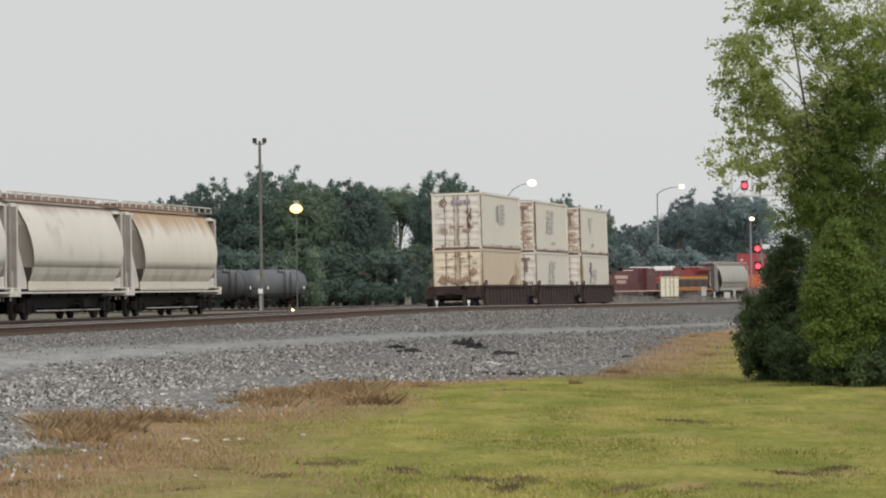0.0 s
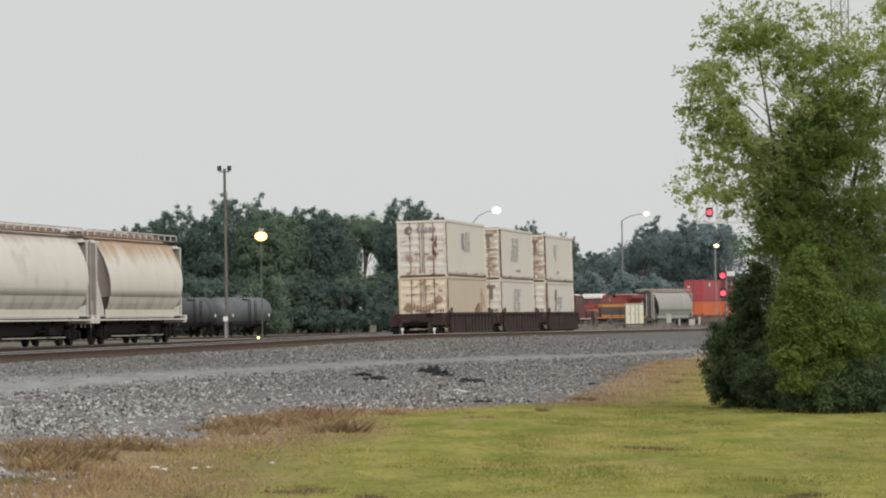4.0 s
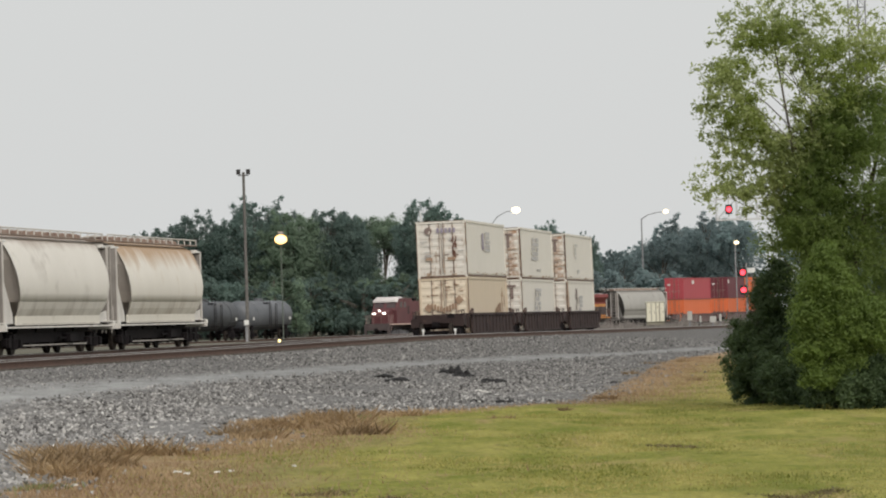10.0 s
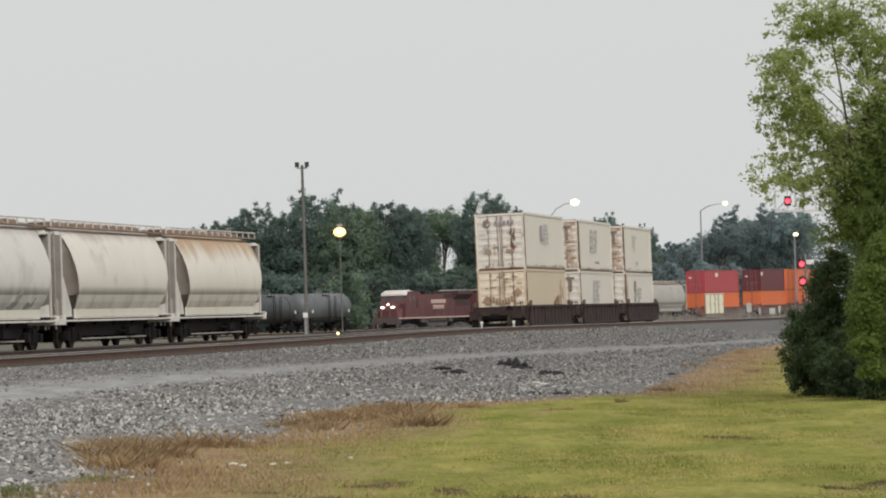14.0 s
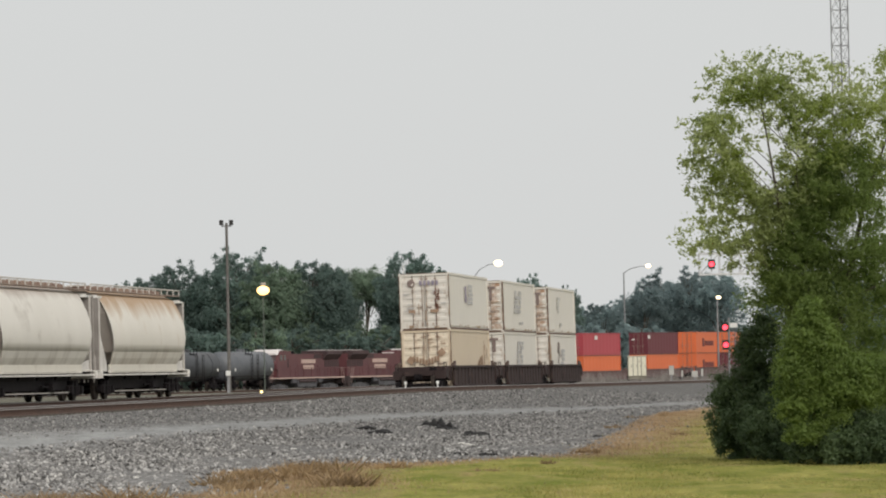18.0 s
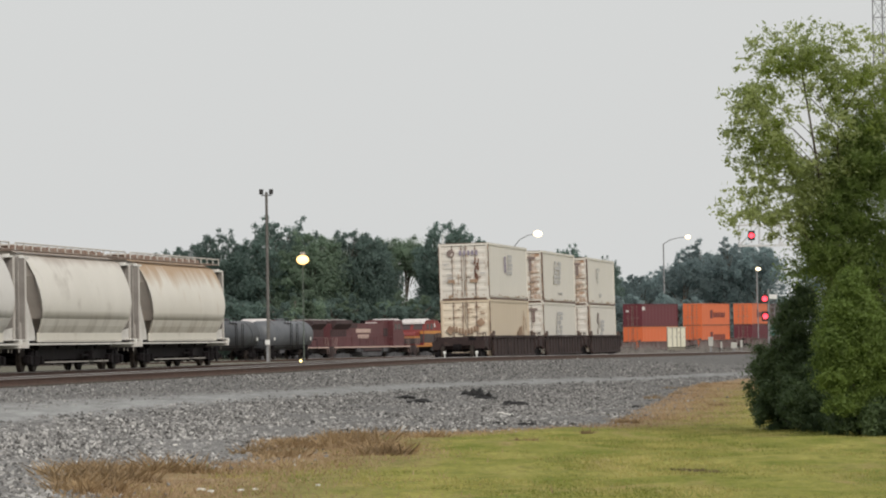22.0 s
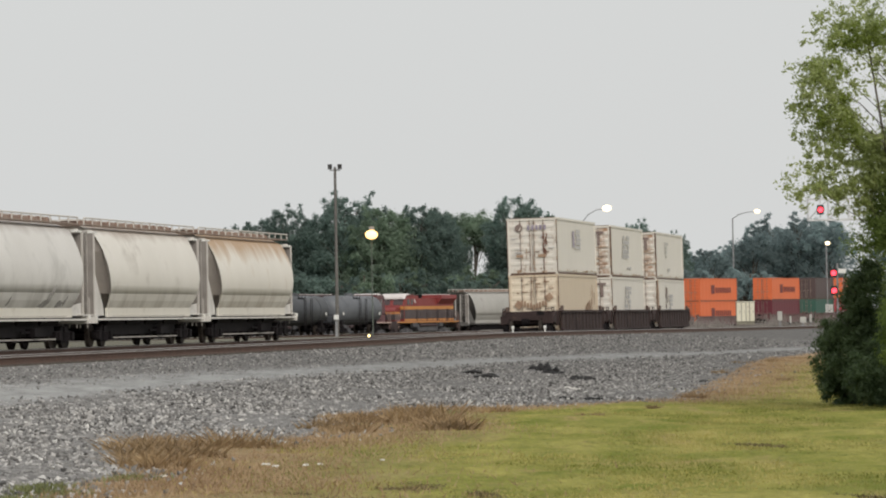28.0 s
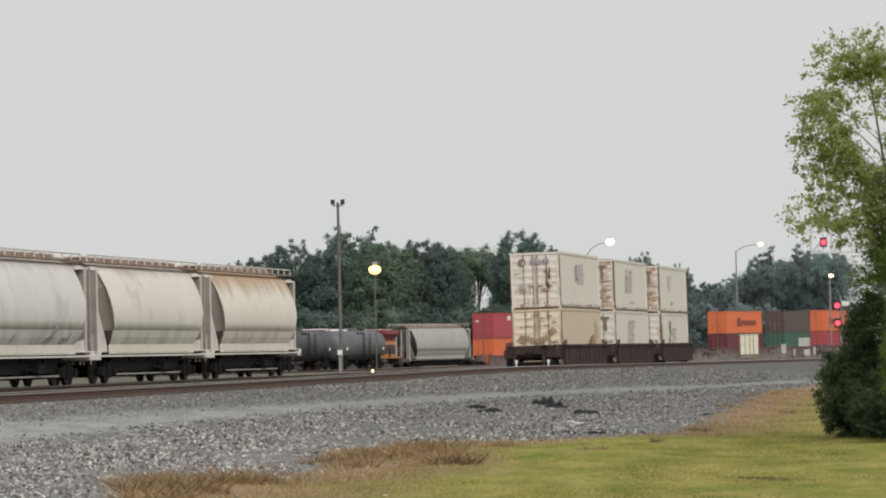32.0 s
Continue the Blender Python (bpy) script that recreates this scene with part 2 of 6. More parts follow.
def ground_material():
    m = bpy.data.materials.new("gravel_and_grass")
    m.use_nodes = True
    n, l = m.node_tree.nodes, m.node_tree.links
    b = n["Principled BSDF"]
    b.inputs["Roughness"].default_value = 0.95
    b.inputs["Specular IOR Level"].default_value = 0.15
    co = n.new("ShaderNodeTexCoord")

    def tex(scale, detail=4, rough=0.6, along=1.0):
        mp = n.new("ShaderNodeMapping")
        mp.inputs["Scale"].default_value = (1, along, 1)
        mp.inputs["Rotation"].default_value = (0, 0, radians(HEAD))
        l.new(co.outputs["Object"], mp.inputs["Vector"])
        t = n.new("ShaderNodeTexNoise")
        t.inputs["Scale"].default_value, t.inputs["Detail"].default_value, t.inputs["Roughness"].default_value = scale, detail, rough
        l.new(mp.outputs[0], t.inputs["Vector"])
        return t.outputs[0]

    def rng(src, a, b_, c=0.0, d=1.0):
        r = n.new("ShaderNodeMapRange")
        r.inputs[1].default_value, r.inputs[2].default_value, r.inputs[3].default_value, r.inputs[4].default_value = a, b_, c, d
        l.new(src, r.inputs[0])
        return r.outputs[0]

    def mix(f, a, b_):
        x = n.new("ShaderNodeMix")
        x.data_type = "RGBA"
        l.new(f, x.inputs["Factor"])
        for sock, v in ((x.inputs[6], a), (x.inputs[7], b_)):
            if isinstance(v, tuple):
                sock.default_value = (*v, 1)
            else:
                l.new(v, sock)
        return x.outputs[2]

    def math_(op, a, b_):
        x = n.new("ShaderNodeMath")
        x.operation = op
        for sock, v in ((x.inputs[0], a), (x.inputs[1], b_)):
            if isinstance(v, float):
                sock.default_value = v
            else:
                l.new(v, sock)
        return x.outputs[0]

    def attr(name):
        a = n.new("ShaderNodeAttribute")
        a.attribute_name = name
        return a.outputs["Fac"]

    vor = n.new("ShaderNodeTexVoronoi")
    vor.inputs["Scale"].default_value = 14
    l.new(co.outputs["Object"], vor.inputs["Vector"])
    sep = n.new("ShaderNodeSeparateColor")
    l.new(vor.outputs["Color"], sep.inputs[0])
    stone = mix(rng(sep.outputs[0], 0, 1), (0.080, 0.077, 0.074), (0.26, 0.252, 0.242))
    stone = mix(rng(tex(0.45), 0.35, 0.68), stone, mix(rng(sep.outputs[1], 0, 1), (0.135, 0.131, 0.127), (0.29, 0.282, 0.27)))
    dust = mix(rng(tex(3.0), 0.3, 0.7), (0.32, 0.321, 0.316), (0.43, 0.431, 0.421))
    gravel = mix(math_("MULTIPLY", attr("path"), rng(tex(1.8, 6, .7, .3), 0.36, 0.6, 0.45, 1.0)), stone, dust)
    # gravel tone scaled along y: paler near, darker farther off
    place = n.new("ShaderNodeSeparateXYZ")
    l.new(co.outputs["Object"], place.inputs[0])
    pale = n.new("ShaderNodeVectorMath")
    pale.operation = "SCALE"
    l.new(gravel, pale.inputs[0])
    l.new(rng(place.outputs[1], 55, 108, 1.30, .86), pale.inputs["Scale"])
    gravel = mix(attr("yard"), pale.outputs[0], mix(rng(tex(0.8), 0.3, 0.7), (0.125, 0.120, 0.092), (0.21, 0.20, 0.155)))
    green = mix(rng(tex(1.1, 6, .65, along=.34), 0.36, 0.64), (0.185, 0.212, 0.033), (0.370, 0.338, 0.092))
    green = mix(rng(tex(2.6, 6, 0.7, .32), 0.54, 0.76), green, (0.14, 0.155, 0.028))
    green = mix(rng(tex(1.0, 6, .65, .30), 0.56, 0.70), green, (0.37, 0.285, 0.12))
    dry = mix(rng(tex(2.2, 6), 0.35, 0.65), (0.270, 0.182, 0.105), (0.420, 0.305, 0.185))
    olive = mix(rng(tex(1.6, 6, .65, .32), 0.38, 0.66), (0.235, 0.200, 0.075), (0.37, 0.300, 0.135))
    edge = math_("ADD", attr("grass"), rng(tex(0.9, 6, 0.7), 0, 1, -1.5, 1.5))
    broad = math_("ADD", edge, rng(tex(.35, 4, .6, .6), .3, .7, -1.5, 1.1))
    turf = mix(rng(broad, .5, 2.2), dry, mix(rng(broad, 1.8, 4.8), olive, green))
    fleck = rng(tex(11.0, 3, .7, .32), .3, .7, .84, 1.16)
    tint = n.new("ShaderNodeVectorMath")
    tint.operation = "SCALE"
    l.new(turf, tint.inputs[0])
    l.new(fleck, tint.inputs["Scale"])
    turf = tint.outputs[0]
    col = mix(rng(edge, -0.15, 0.25), gravel, turf)
    l.new(col, b.inputs["Base Color"])
    bn = n.new("ShaderNodeBump")
    bn.inputs["Strength"].default_value, bn.inputs["Distance"].default_value = 0.9, 0.05
    l.new(math_("ADD", vor.outputs["Distance"], tex(22.0)), bn.inputs["Height"])
    l.new(bn.outputs[0], b.inputs["Normal"])
    return m


def spread(parts):
    """A run of coordinates: stretches (from, to, step) end to end."""
    out = [np.arange(a, b, s) for a, b, s in parts]
    return np.concatenate(out + [[parts[-1][1]]])


def build_ground():
    # columns follow the main track, so that the bank keeps its edges; the sheet runs on to the horizon
    ds = spread([(-2500, -300, 550), (-300, -60, 30), (-60, -20, 4), (-20, -3.2, 1.2), (-3.2, 3.4, 0.3), (3.4, 24, 0.35), (24, 60, 3), (60, 300, 40), (300, 2500, 550)])
    ys = spread([(-400, 0, 50), (0, 24, 4), (24, 130, 0.5), (130, 230, 1.5), (230, 560, 6), (560, 1000, 55), (1000, 4000, 500)])
    dd, yy = np.meshgrid(ds, ys)
    xx = dd + MAIN_X + SLOPE * yy
    zz = ground_z(xx, yy)
    rnd = np.random.default_rng(4)
    near = (dd > 3) & (dd < 24) & (yy > 24) & (yy < 230)
    zz = zz + np.where(near, rnd.normal(0, 0.012, zz.shape), 0)
    zz = zz + np.where((dd > 7.5) & near, 0.03 * np.sin(xx * 1.3 + yy * .21) * np.sin(yy * .33), 0)
    verts = np.stack([xx, yy, zz], -1).reshape(-1, 3)
    w, h = len(ds), len(ys)
    i = (np.arange(h - 1)[:, None] * w + np.arange(w - 1)).ravel()
    faces = np.stack([i, i + 1, i + w + 1, i + w], -1)
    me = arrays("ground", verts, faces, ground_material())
    verge = dd - grass_edge(yy)
    grass = np.where(dd > 0, np.clip(verge * np.where(verge > 0, lush(xx), 1), -4, 6), -4).ravel()
    lane = np.clip((.42 - np.abs(dd - path_line(yy) + 1.35)) * 3, 0, .8) * np.clip((105 - yy) / 20, 0, 1)
    path = (np.maximum(np.clip(1.6 - np.abs(dd - path_line(yy)), 0, 1), lane) * (yy > -50) * (yy < 260)).ravel()
    yard = np.clip((1.5 - dd) / .5, 0, 1).ravel()
    for name, values in (("grass", grass), ("path", path), ("yard", yard)):
        a = me.attributes.new(name, "FLOAT", "POINT")
        a.data.foreach_set("value", values.astype(np.float32))
    me.shade_smooth()
    tagged(new("ground", me), "pale grey gravel bank with mown green grass and dry brown verge", "ground", kind="structure")


build_ground()

RAIL_RUST = surf("rail_rust", (0.060, 0.034, 0.025), (0.10, 0.056, 0.040), 6, 0.8, 0.2, 0.3, vary=0.1)
RAIL_HEAD = surf("rail_head_steel", (0.36, 0.33, 0.30), (0.46, 0.43, 0.40), 4, 0.32, 0.9)
TIE_WOOD = surf("tie_wood", (0.06, 0.048, 0.04), (0.10, 0.085, 0.07), 5, 0.9, bump=0.4)


def build_track(name, place, y_runs, label):
    """Two rails on ties. place(s) gives the middle of the track at rail top and its side vector."""
    t = thing(name, label, "railway track", kind="structure")
    web = [(-.07, -.18), (.07, -.18), (.07, -.165), (.012, -.14), (.012, -.045), (.036, -.035), (.036, -.012), (-.036, -.012), (-.036, -.035), (-.012, -.045), (-.012, -.14), (-.07, -.165)]
    head = [(-.036, -.013), (.036, -.013), (.034, -.002), (.026, 0), (-.026, 0), (-.034, -.002)]
    for side in (-.7525, .7525):
        for nm, prof, mat in (("rail", web, RAIL_RUST), ("rail_head", head, RAIL_HEAD)):
            bm = bmesh.new()
            rings = []
            for s in y_runs:
                c, v = place(s)
                rings.append([tuple(Vector(c) + Vector(v) * (side + a) + Vector((0, 0, b))) for a, b in prof])
            loft(bm, rings)
            ob = part(nm, bm, mat, t)
    bm_v, bm_f = [], []
    s = y_runs[0]
    while s < y_runs[-1]:
        c, v = place(s)
        c, v = Vector(c), Vector(v)
        f = Vector((-v.y, v.x, 0))
        for dz in (-.30, -.175):
            for a, b in ((-1.3, -.115), (1.3, -.115), (1.3, .115), (-1.3, .115)):
                bm_v.append(tuple(c + v * a + f * b + Vector((0, 0, dz))))
        k = len(bm_v) - 8
        bm_f += [(k + 4, k + 5, k + 6, k + 7), (k, k + 1, k + 5, k + 4), (k + 1, k + 2, k + 6, k + 5), (k + 2, k + 3, k + 7, k + 6), (k + 3, k, k + 4, k + 7)]
        s += 0.55
    tagged(part_of("ties", arrays("ties", bm_v, bm_f), TIE_WOOD, t), kind="stuff")
    return t


def yard_line(x0, z):
    side = Vector((math.cos(radians(HEAD)), -math.sin(radians(HEAD)), 0))
    return lambda y: ((x0 + SLOPE * y, y, z(y) if callable(z) else z), side)


def skew_line(at, head, z):
    h = radians(head)
    side = Vector((math.cos(h), -math.sin(h), 0))
    return lambda s: ((at[0] + math.sin(h) * s, at[1] + math.cos(h) * s, z), side)


on_main, on_hopper, on_stack = yard_line(MAIN_X, lambda y: float(main_rail(y))), yard_line(HOPPER_X, 0.0), yard_line(STACK_X, STACK_Z)
on_tank = skew_line(TANK_AT, TANK_HEAD, TANK_Z)
build_track("track_main", on_main, [20 + 4 * i for i in range(90)], "raised main track with rust-brown rails on ballast")
build_track("track_hopper", on_hopper, [60 + 20 * i for i in range(12)], "yard track under the grey hopper cars")
build_track("track_stack", on_stack, [100 + 20 * i for i in range(12)], "yard track under the white container cars")
build_track("track_tank", on_tank, [-80 + 20 * i for i in range(8)], "yard track under the black tank cars")
build_track("track_far", far_track, [-120 + 6 * i for i in range(75)], "far track on which the freight train rolls")


def pose_on(place, s, head, back=False, lean=0.0):
    """A vehicle's pose: its x axis runs along the track, away from the viewer."""
    c, v = place(s)
    return pose(*c, 0, 0, 90 - head + (180 if back else 0)) @ pose(0, 0, 0, lean)


def far_pose(s, back=False):
    """A vehicle's pose on the far track, its middle s metres along it."""
    c, v = far_track(s)
    return pose(*c, 0, 0, 90 - math.degrees(float(np.interp(s, FAR_S, FAR_HEAD))) + (180 if back else 0))


# ---- rolling stock ----
STEEL_DARK = surf("grimy_black_steel", (0.006, 0.005, 0.006), (0.015, 0.012, 0.013), 3, 0.8, 0.0, stain=(0.026, 0.017, 0.014), stain_scale=2.0, amount=0.3)
WHEEL_STEEL = surf("wheel_steel", (0.025, 0.021, 0.019), (0.06, 0.048, 0.04), 5, 0.7, 0.3)
HOPPER_SKIN = surf("weathered_grey_white_paint", (0.65, 0.617, 0.56), (0.72, 0.687, 0.63), 0.35, 0.55, stain=(0.50, 0.46, 0.41), stain_scale=0.8, stretch=(.6, 0.5, 0.9), amount=0.5, fine=0.05)
HOPPER_RUSTY = surf("rust_streaked_grey_paint", (0.67, 0.632, 0.565), (0.73, 0.692, 0.625), 0.35, 0.55, stain=(0.54, 0.45, 0.34), stain_scale=1.0, stretch=(.8, 0.5, 0.6), amount=0.45, fine=0.05)
HOPPER_GREY = surf("scuffed_neutral_grey_paint", (0.60, 0.58, 0.55), (0.68, 0.66, 0.63), 0.35, 0.55, stain=(0.42, 0.405, 0.38), stain_scale=0.9, stretch=(.5, 0.5, 0.4), amount=0.66, fine=0.05)
# end sheets darker than the body: shade of the inset ends, and dirt
HOPPER_END = surf("shaded_dusty_grey_sheet", (0.40, 0.36, 0.325), (0.50, 0.455, 0.415), 0.8, 0.7)
HOPPER_FRAME = surf("pale_grey_frame_paint", (0.58, 0.555, 0.52), (0.68, 0.655, 0.62), 1.2, 0.6, stain=(0.25, 0.19, 0.15), stain_scale=1.3, amount=0.4)
ROOF_RUST = surf("rusty_roof_walk", (0.21, 0.145, 0.115), (0.33, 0.265, 0.225), 1.5, 0.8, stain=(0.20, 0.12, 0.08), stain_scale=2, amount=0.5)
FLANGE = surf("cream_flange_paint", (0.64, 0.605, 0.535), (0.71, 0.675, 0.60), 0.5, 0.6, stain=(0.42, 0.37, 0.30), stain_scale=1.2, stretch=(1, 1, .4), amount=0.35, fine=0.05)
# corner panels toned darker than the shell to stand for their shade
POST_GREY = surf("shaded_grey_brown_panel", (0.21, 0.19, 0.175), (0.29, 0.265, 0.245), 1.4, 0.7, stain=(0.18, 0.14, 0.12), stain_scale=1.6, amount=0.35)
POST_PALE = surf("pale_grey_post_paint", (0.50, 0.475, 0.445), (0.60, 0.57, 0.535), 1.4, 0.7, stain=(0.30, 0.24, 0.20), stain_scale=1.6, amount=0.3)
GREY_CAR = surf("dusty_grey_hopper_paint", (0.33, 0.32, 0.295), (0.40, 0.385, 0.36), .4, .6, stain=(0.24, 0.22, 0.20), stain_scale=.9, amount=.4)
TROUGH_RUST = surf("rust_brown_trough", (0.20, 0.125, 0.095), (0.32, 0.235, 0.19), 1.2, 0.85, stain=(0.44, 0.40, 0.36), stain_scale=1.4, amount=0.45)
HATCH = surf("faded_hatch_paint", (0.50, 0.46, 0.42), (0.60, 0.57, 0.53), 1.5, 0.7)
WHITE_BOX = surf("white_fitting_paint", (0.66, 0.65, 0.62), (0.74, 0.73, 0.70), 2, 0.6)


STEEL_DARK.node_tree.nodes["Principled BSDF"].inputs["Specular IOR Level"].default_value = 0.15
LADDER_GREY = surf("worn_ladder_paint", (0.25, 0.23, 0.21), (0.35, 0.325, 0.30), 3, 0.7)
SCUFF = surf("dark_scuff", (0.17, 0.16, 0.15), (0.36, 0.345, 0.325), 3, .7)


def roof_runs(m, z0, z1, colour, scale):
    """Rust that runs down from the roof walk in streaks of uneven length."""
    n, l = m.node_tree.nodes, m.node_tree.links
    b = n["Principled BSDF"]
    old = b.inputs["Base Color"].links[0].from_socket
    co, mp, ns, sx = n.new("ShaderNodeTexCoord"), n.new("ShaderNodeMapping"), n.new("ShaderNodeTexNoise"), n.new("ShaderNodeSeparateXYZ")
    mp.inputs["Scale"].default_value = (scale, .2, .22)
    ns.inputs["Scale"].default_value, ns.inputs["Detail"].default_value = 1.0, 5
    l.new(co.outputs["Object"], mp.inputs["Vector"])
    l.new(mp.outputs[0], ns.inputs["Vector"])
    l.new(co.outputs["Object"], sx.inputs[0])
    h, a, r, mx = n.new("ShaderNodeMapRange"), n.new("ShaderNodeMath"), n.new("ShaderNodeMapRange"), n.new("ShaderNodeMix")
    h.inputs[1].default_value, h.inputs[2].default_value = z0, z1
    l.new(sx.outputs[2], h.inputs[0])
    a.operation = "ADD"
    l.new(h.outputs[0], a.inputs[0])
    l.new(ns.outputs[0], a.inputs[1])
    r.inputs[1].default_value, r.inputs[2].default_value, r.inputs[4].default_value = 0.78, 1.25, .9
    l.new(a.outputs[0], r.inputs[0])
    mx.data_type = "RGBA"
    l.new(r.outputs[0], mx.inputs["Factor"])
    l.new(old, mx.inputs[6])
    mx.inputs[7].default_value = (*colour, 1)
    l.new(mx.outputs[2], b.inputs["Base Color"])


def low_grime(m, z0, z1, colour, scale):
    """Grey-brown smears that reach up from the lower edge of the side, uneven in width and length."""
    n, l = m.node_tree.nodes, m.node_tree.links
    b = n["Principled BSDF"]
    old = b.inputs["Base Color"].links[0].from_socket
    co, mp, ns, sx = n.new("ShaderNodeTexCoord"), n.new("ShaderNodeMapping"), n.new("ShaderNodeTexNoise"), n.new("ShaderNodeSeparateXYZ")
    mp.inputs["Scale"].default_value, mp.inputs["Rotation"].default_value = (scale, .3, .5), (0, radians(24), 0)
    ns.inputs["Scale"].default_value, ns.inputs["Detail"].default_value, ns.inputs["Roughness"].default_value = 1.0, 6, .62
    l.new(co.outputs["Object"], mp.inputs["Vector"])
    l.new(mp.outputs[0], ns.inputs["Vector"])
    l.new(co.outputs["Object"], sx.inputs[0])
    h, a, r, mx = n.new("ShaderNodeMapRange"), n.new("ShaderNodeMath"), n.new("ShaderNodeMapRange"), n.new("ShaderNodeMix")
    h.inputs[1].default_value, h.inputs[2].default_value, h.inputs[4].default_value = z1, z0, .42
    l.new(sx.outputs[2], h.inputs[0])
    a.operation = "ADD"
    l.new(h.outputs[0], a.inputs[0])
    l.new(ns.outputs[0], a.inputs[1])
    r.inputs[1].default_value, r.inputs[2].default_value, r.inputs[4].default_value = 0.72, 1.02, .6
    l.new(a.outputs[0], r.inputs[0])
    mx.data_type = "RGBA"
    l.new(r.outputs[0], mx.inputs["Factor"])
    l.new(old, mx.inputs[6])
    mx.inputs[7].default_value = (*colour, 1)
    l.new(mx.outputs[2], b.inputs["Base Color"])


for skin, tone in ((HOPPER_RUSTY, (0.33, 0.265, 0.20)), (HOPPER_SKIN, (0.34, 0.30, 0.25)), (HOPPER_GREY, (0.30, 0.28, 0.255))):
    low_grime(skin, 1.3, 2.9, tone, .85)
roof_runs(HOPPER_RUSTY, 3.1, 4.75, (0.40, 0.255, 0.14), 1.1)
roof_runs(HOPPER_GREY, 3.9, 4.9, (0.34, 0.30, 0.27), .6)
roof_runs(HOPPER_SKIN, 3.9, 4.9, (0.36, 0.29, 0.24), .6)


def wheel_mesh():
    bm = bmesh.new()
    rod(bm, (0, -.065, 0), (0, .065, 0), .455, 20)
    rod(bm, (0, -.09, 0), (0, -.065, 0), .49, 20)
    rod(bm, (0, .065, 0), (0, .12, 0), .16, 10)
    me = bpy.data.meshes.new("wheel")
    bm.to_mesh(me)
    bm.free()
    me.materials.append(WHEEL_STEEL)
    return me


WHEEL = wheel_mesh()


def add_truck(owner, x, axles=(-.88, .88), paint_=None):
    """A wheel truck: side frames, bolster, springs, and each wheel."""
    bm = bmesh.new()
    a, b = axles[0], axles[-1]
    for y in (-1.0, 1.0):
        prism(bm, [(a - .25, .36), (a - .25, .62), (a + .3, .66), (-.45, .80), (.45, .80), (b - .3, .66), (b + .25, .62), (b + .25, .36), (b - .25, .36), (.5, .22), (-.5, .22), (a + .25, .36)], y - .09, y + .09)
        for sx in (-.22, 0, .22):
            rod(bm, (sx, y * 1.1, .25), (sx, y * 1.1, .58), .09, 8)
        for ax in axles:
            box(bm, ax, y * 1.1, .46, .30, .18, .30)
    box(bm, 0, 0, .72, .4, 2.3, .22)
    for ax in axles:
        rod(bm, (ax, -.9, .457), (ax, .9, .457), .08, 8)
    t = part("truck", bm, paint_ or STEEL_DARK, owner)
    t.location.x = x
    for ax in axles:
        for side in (-1, 1):
            w = part_of("wheel", WHEEL, None, t)
            w.matrix_basis = pose(ax, .75 * side, .457, 0, 0, 0 if side > 0 else 180)
    return t


def add_coupler(owner, x, s):
    bm = bmesh.new()
    box(bm, x + s * .35, 0, .86, .9, .16, .16)
    box(bm, x + s * .78, .04, .86, .26, .30, .28)
    box(bm, x + s * .72, -.13, .86, .16, .1, .26)
    part("coupler", bm, STEEL_DARK, owner)


def add_ladder(owner, x, y, z0, z1, face="y", width=.42, mat=None, name="ladder"):
    bm = bmesh.new()
    n = max(2, int((z1 - z0) / .36))
    for k in range(2):
        o = (k - .5) * width
        p = (x + o, y, z0) if face == "y" else (x, y + o, z0)
        rod(bm, p, (p[0], p[1], z1), .028, 6)
    for k in range(n):
        z = z0 + (k + .5) * (z1 - z0) / n
        a, b = ((x - width / 2, y, z), (x + width / 2, y, z)) if face == "y" else ((x, y - width / 2, z), (x, y + width / 2, z))
        rod(bm, a, b, .02, 6)
    return part(name, bm, mat or HOPPER_FRAME, owner)


def end_set_back(z):
    """How far the body's ends draw in from the full length: the side sheets are cut along the slope sheets."""
    return float(np.interp(z, [1.4, 2.06, 2.6, 3.3, 3.9, 4.7], [.95, .48, .22, .04, 0, -.18]))


def barrel_ring(u, S, top=4.68, wide=1.58):
    """Cross-section of a hopper car's bulging side walls, at the share u of its half length."""
    half = [(wide - .03, 2.06), (wide + .025, 2.40), (wide + .035, 2.75), (wide - .03, 3.20), (wide - .20, 3.72), (wide - .42, 4.17), (wide - .61, 4.46), (.50, top)]
    pts = [(y, z) for y, z in half] + [(-y, z) for y, z in half[::-1]]
    return [(u * (S - end_set_back(z)), y, z) for y, z in pts]


def lower_ring(u, S, s, wide=1.58):
    """The sheet below the crease, which leans in towards the sill."""
    pts = [(wide - .03, 2.06), (wide - .13, 1.78), (wide - .28, 1.50), (wide - .34, 1.50), (wide - .19, 1.78), (wide - .09, 2.06)]
    return [(u * (S - end_set_back(z)), s * y, z) for y, z in pts]


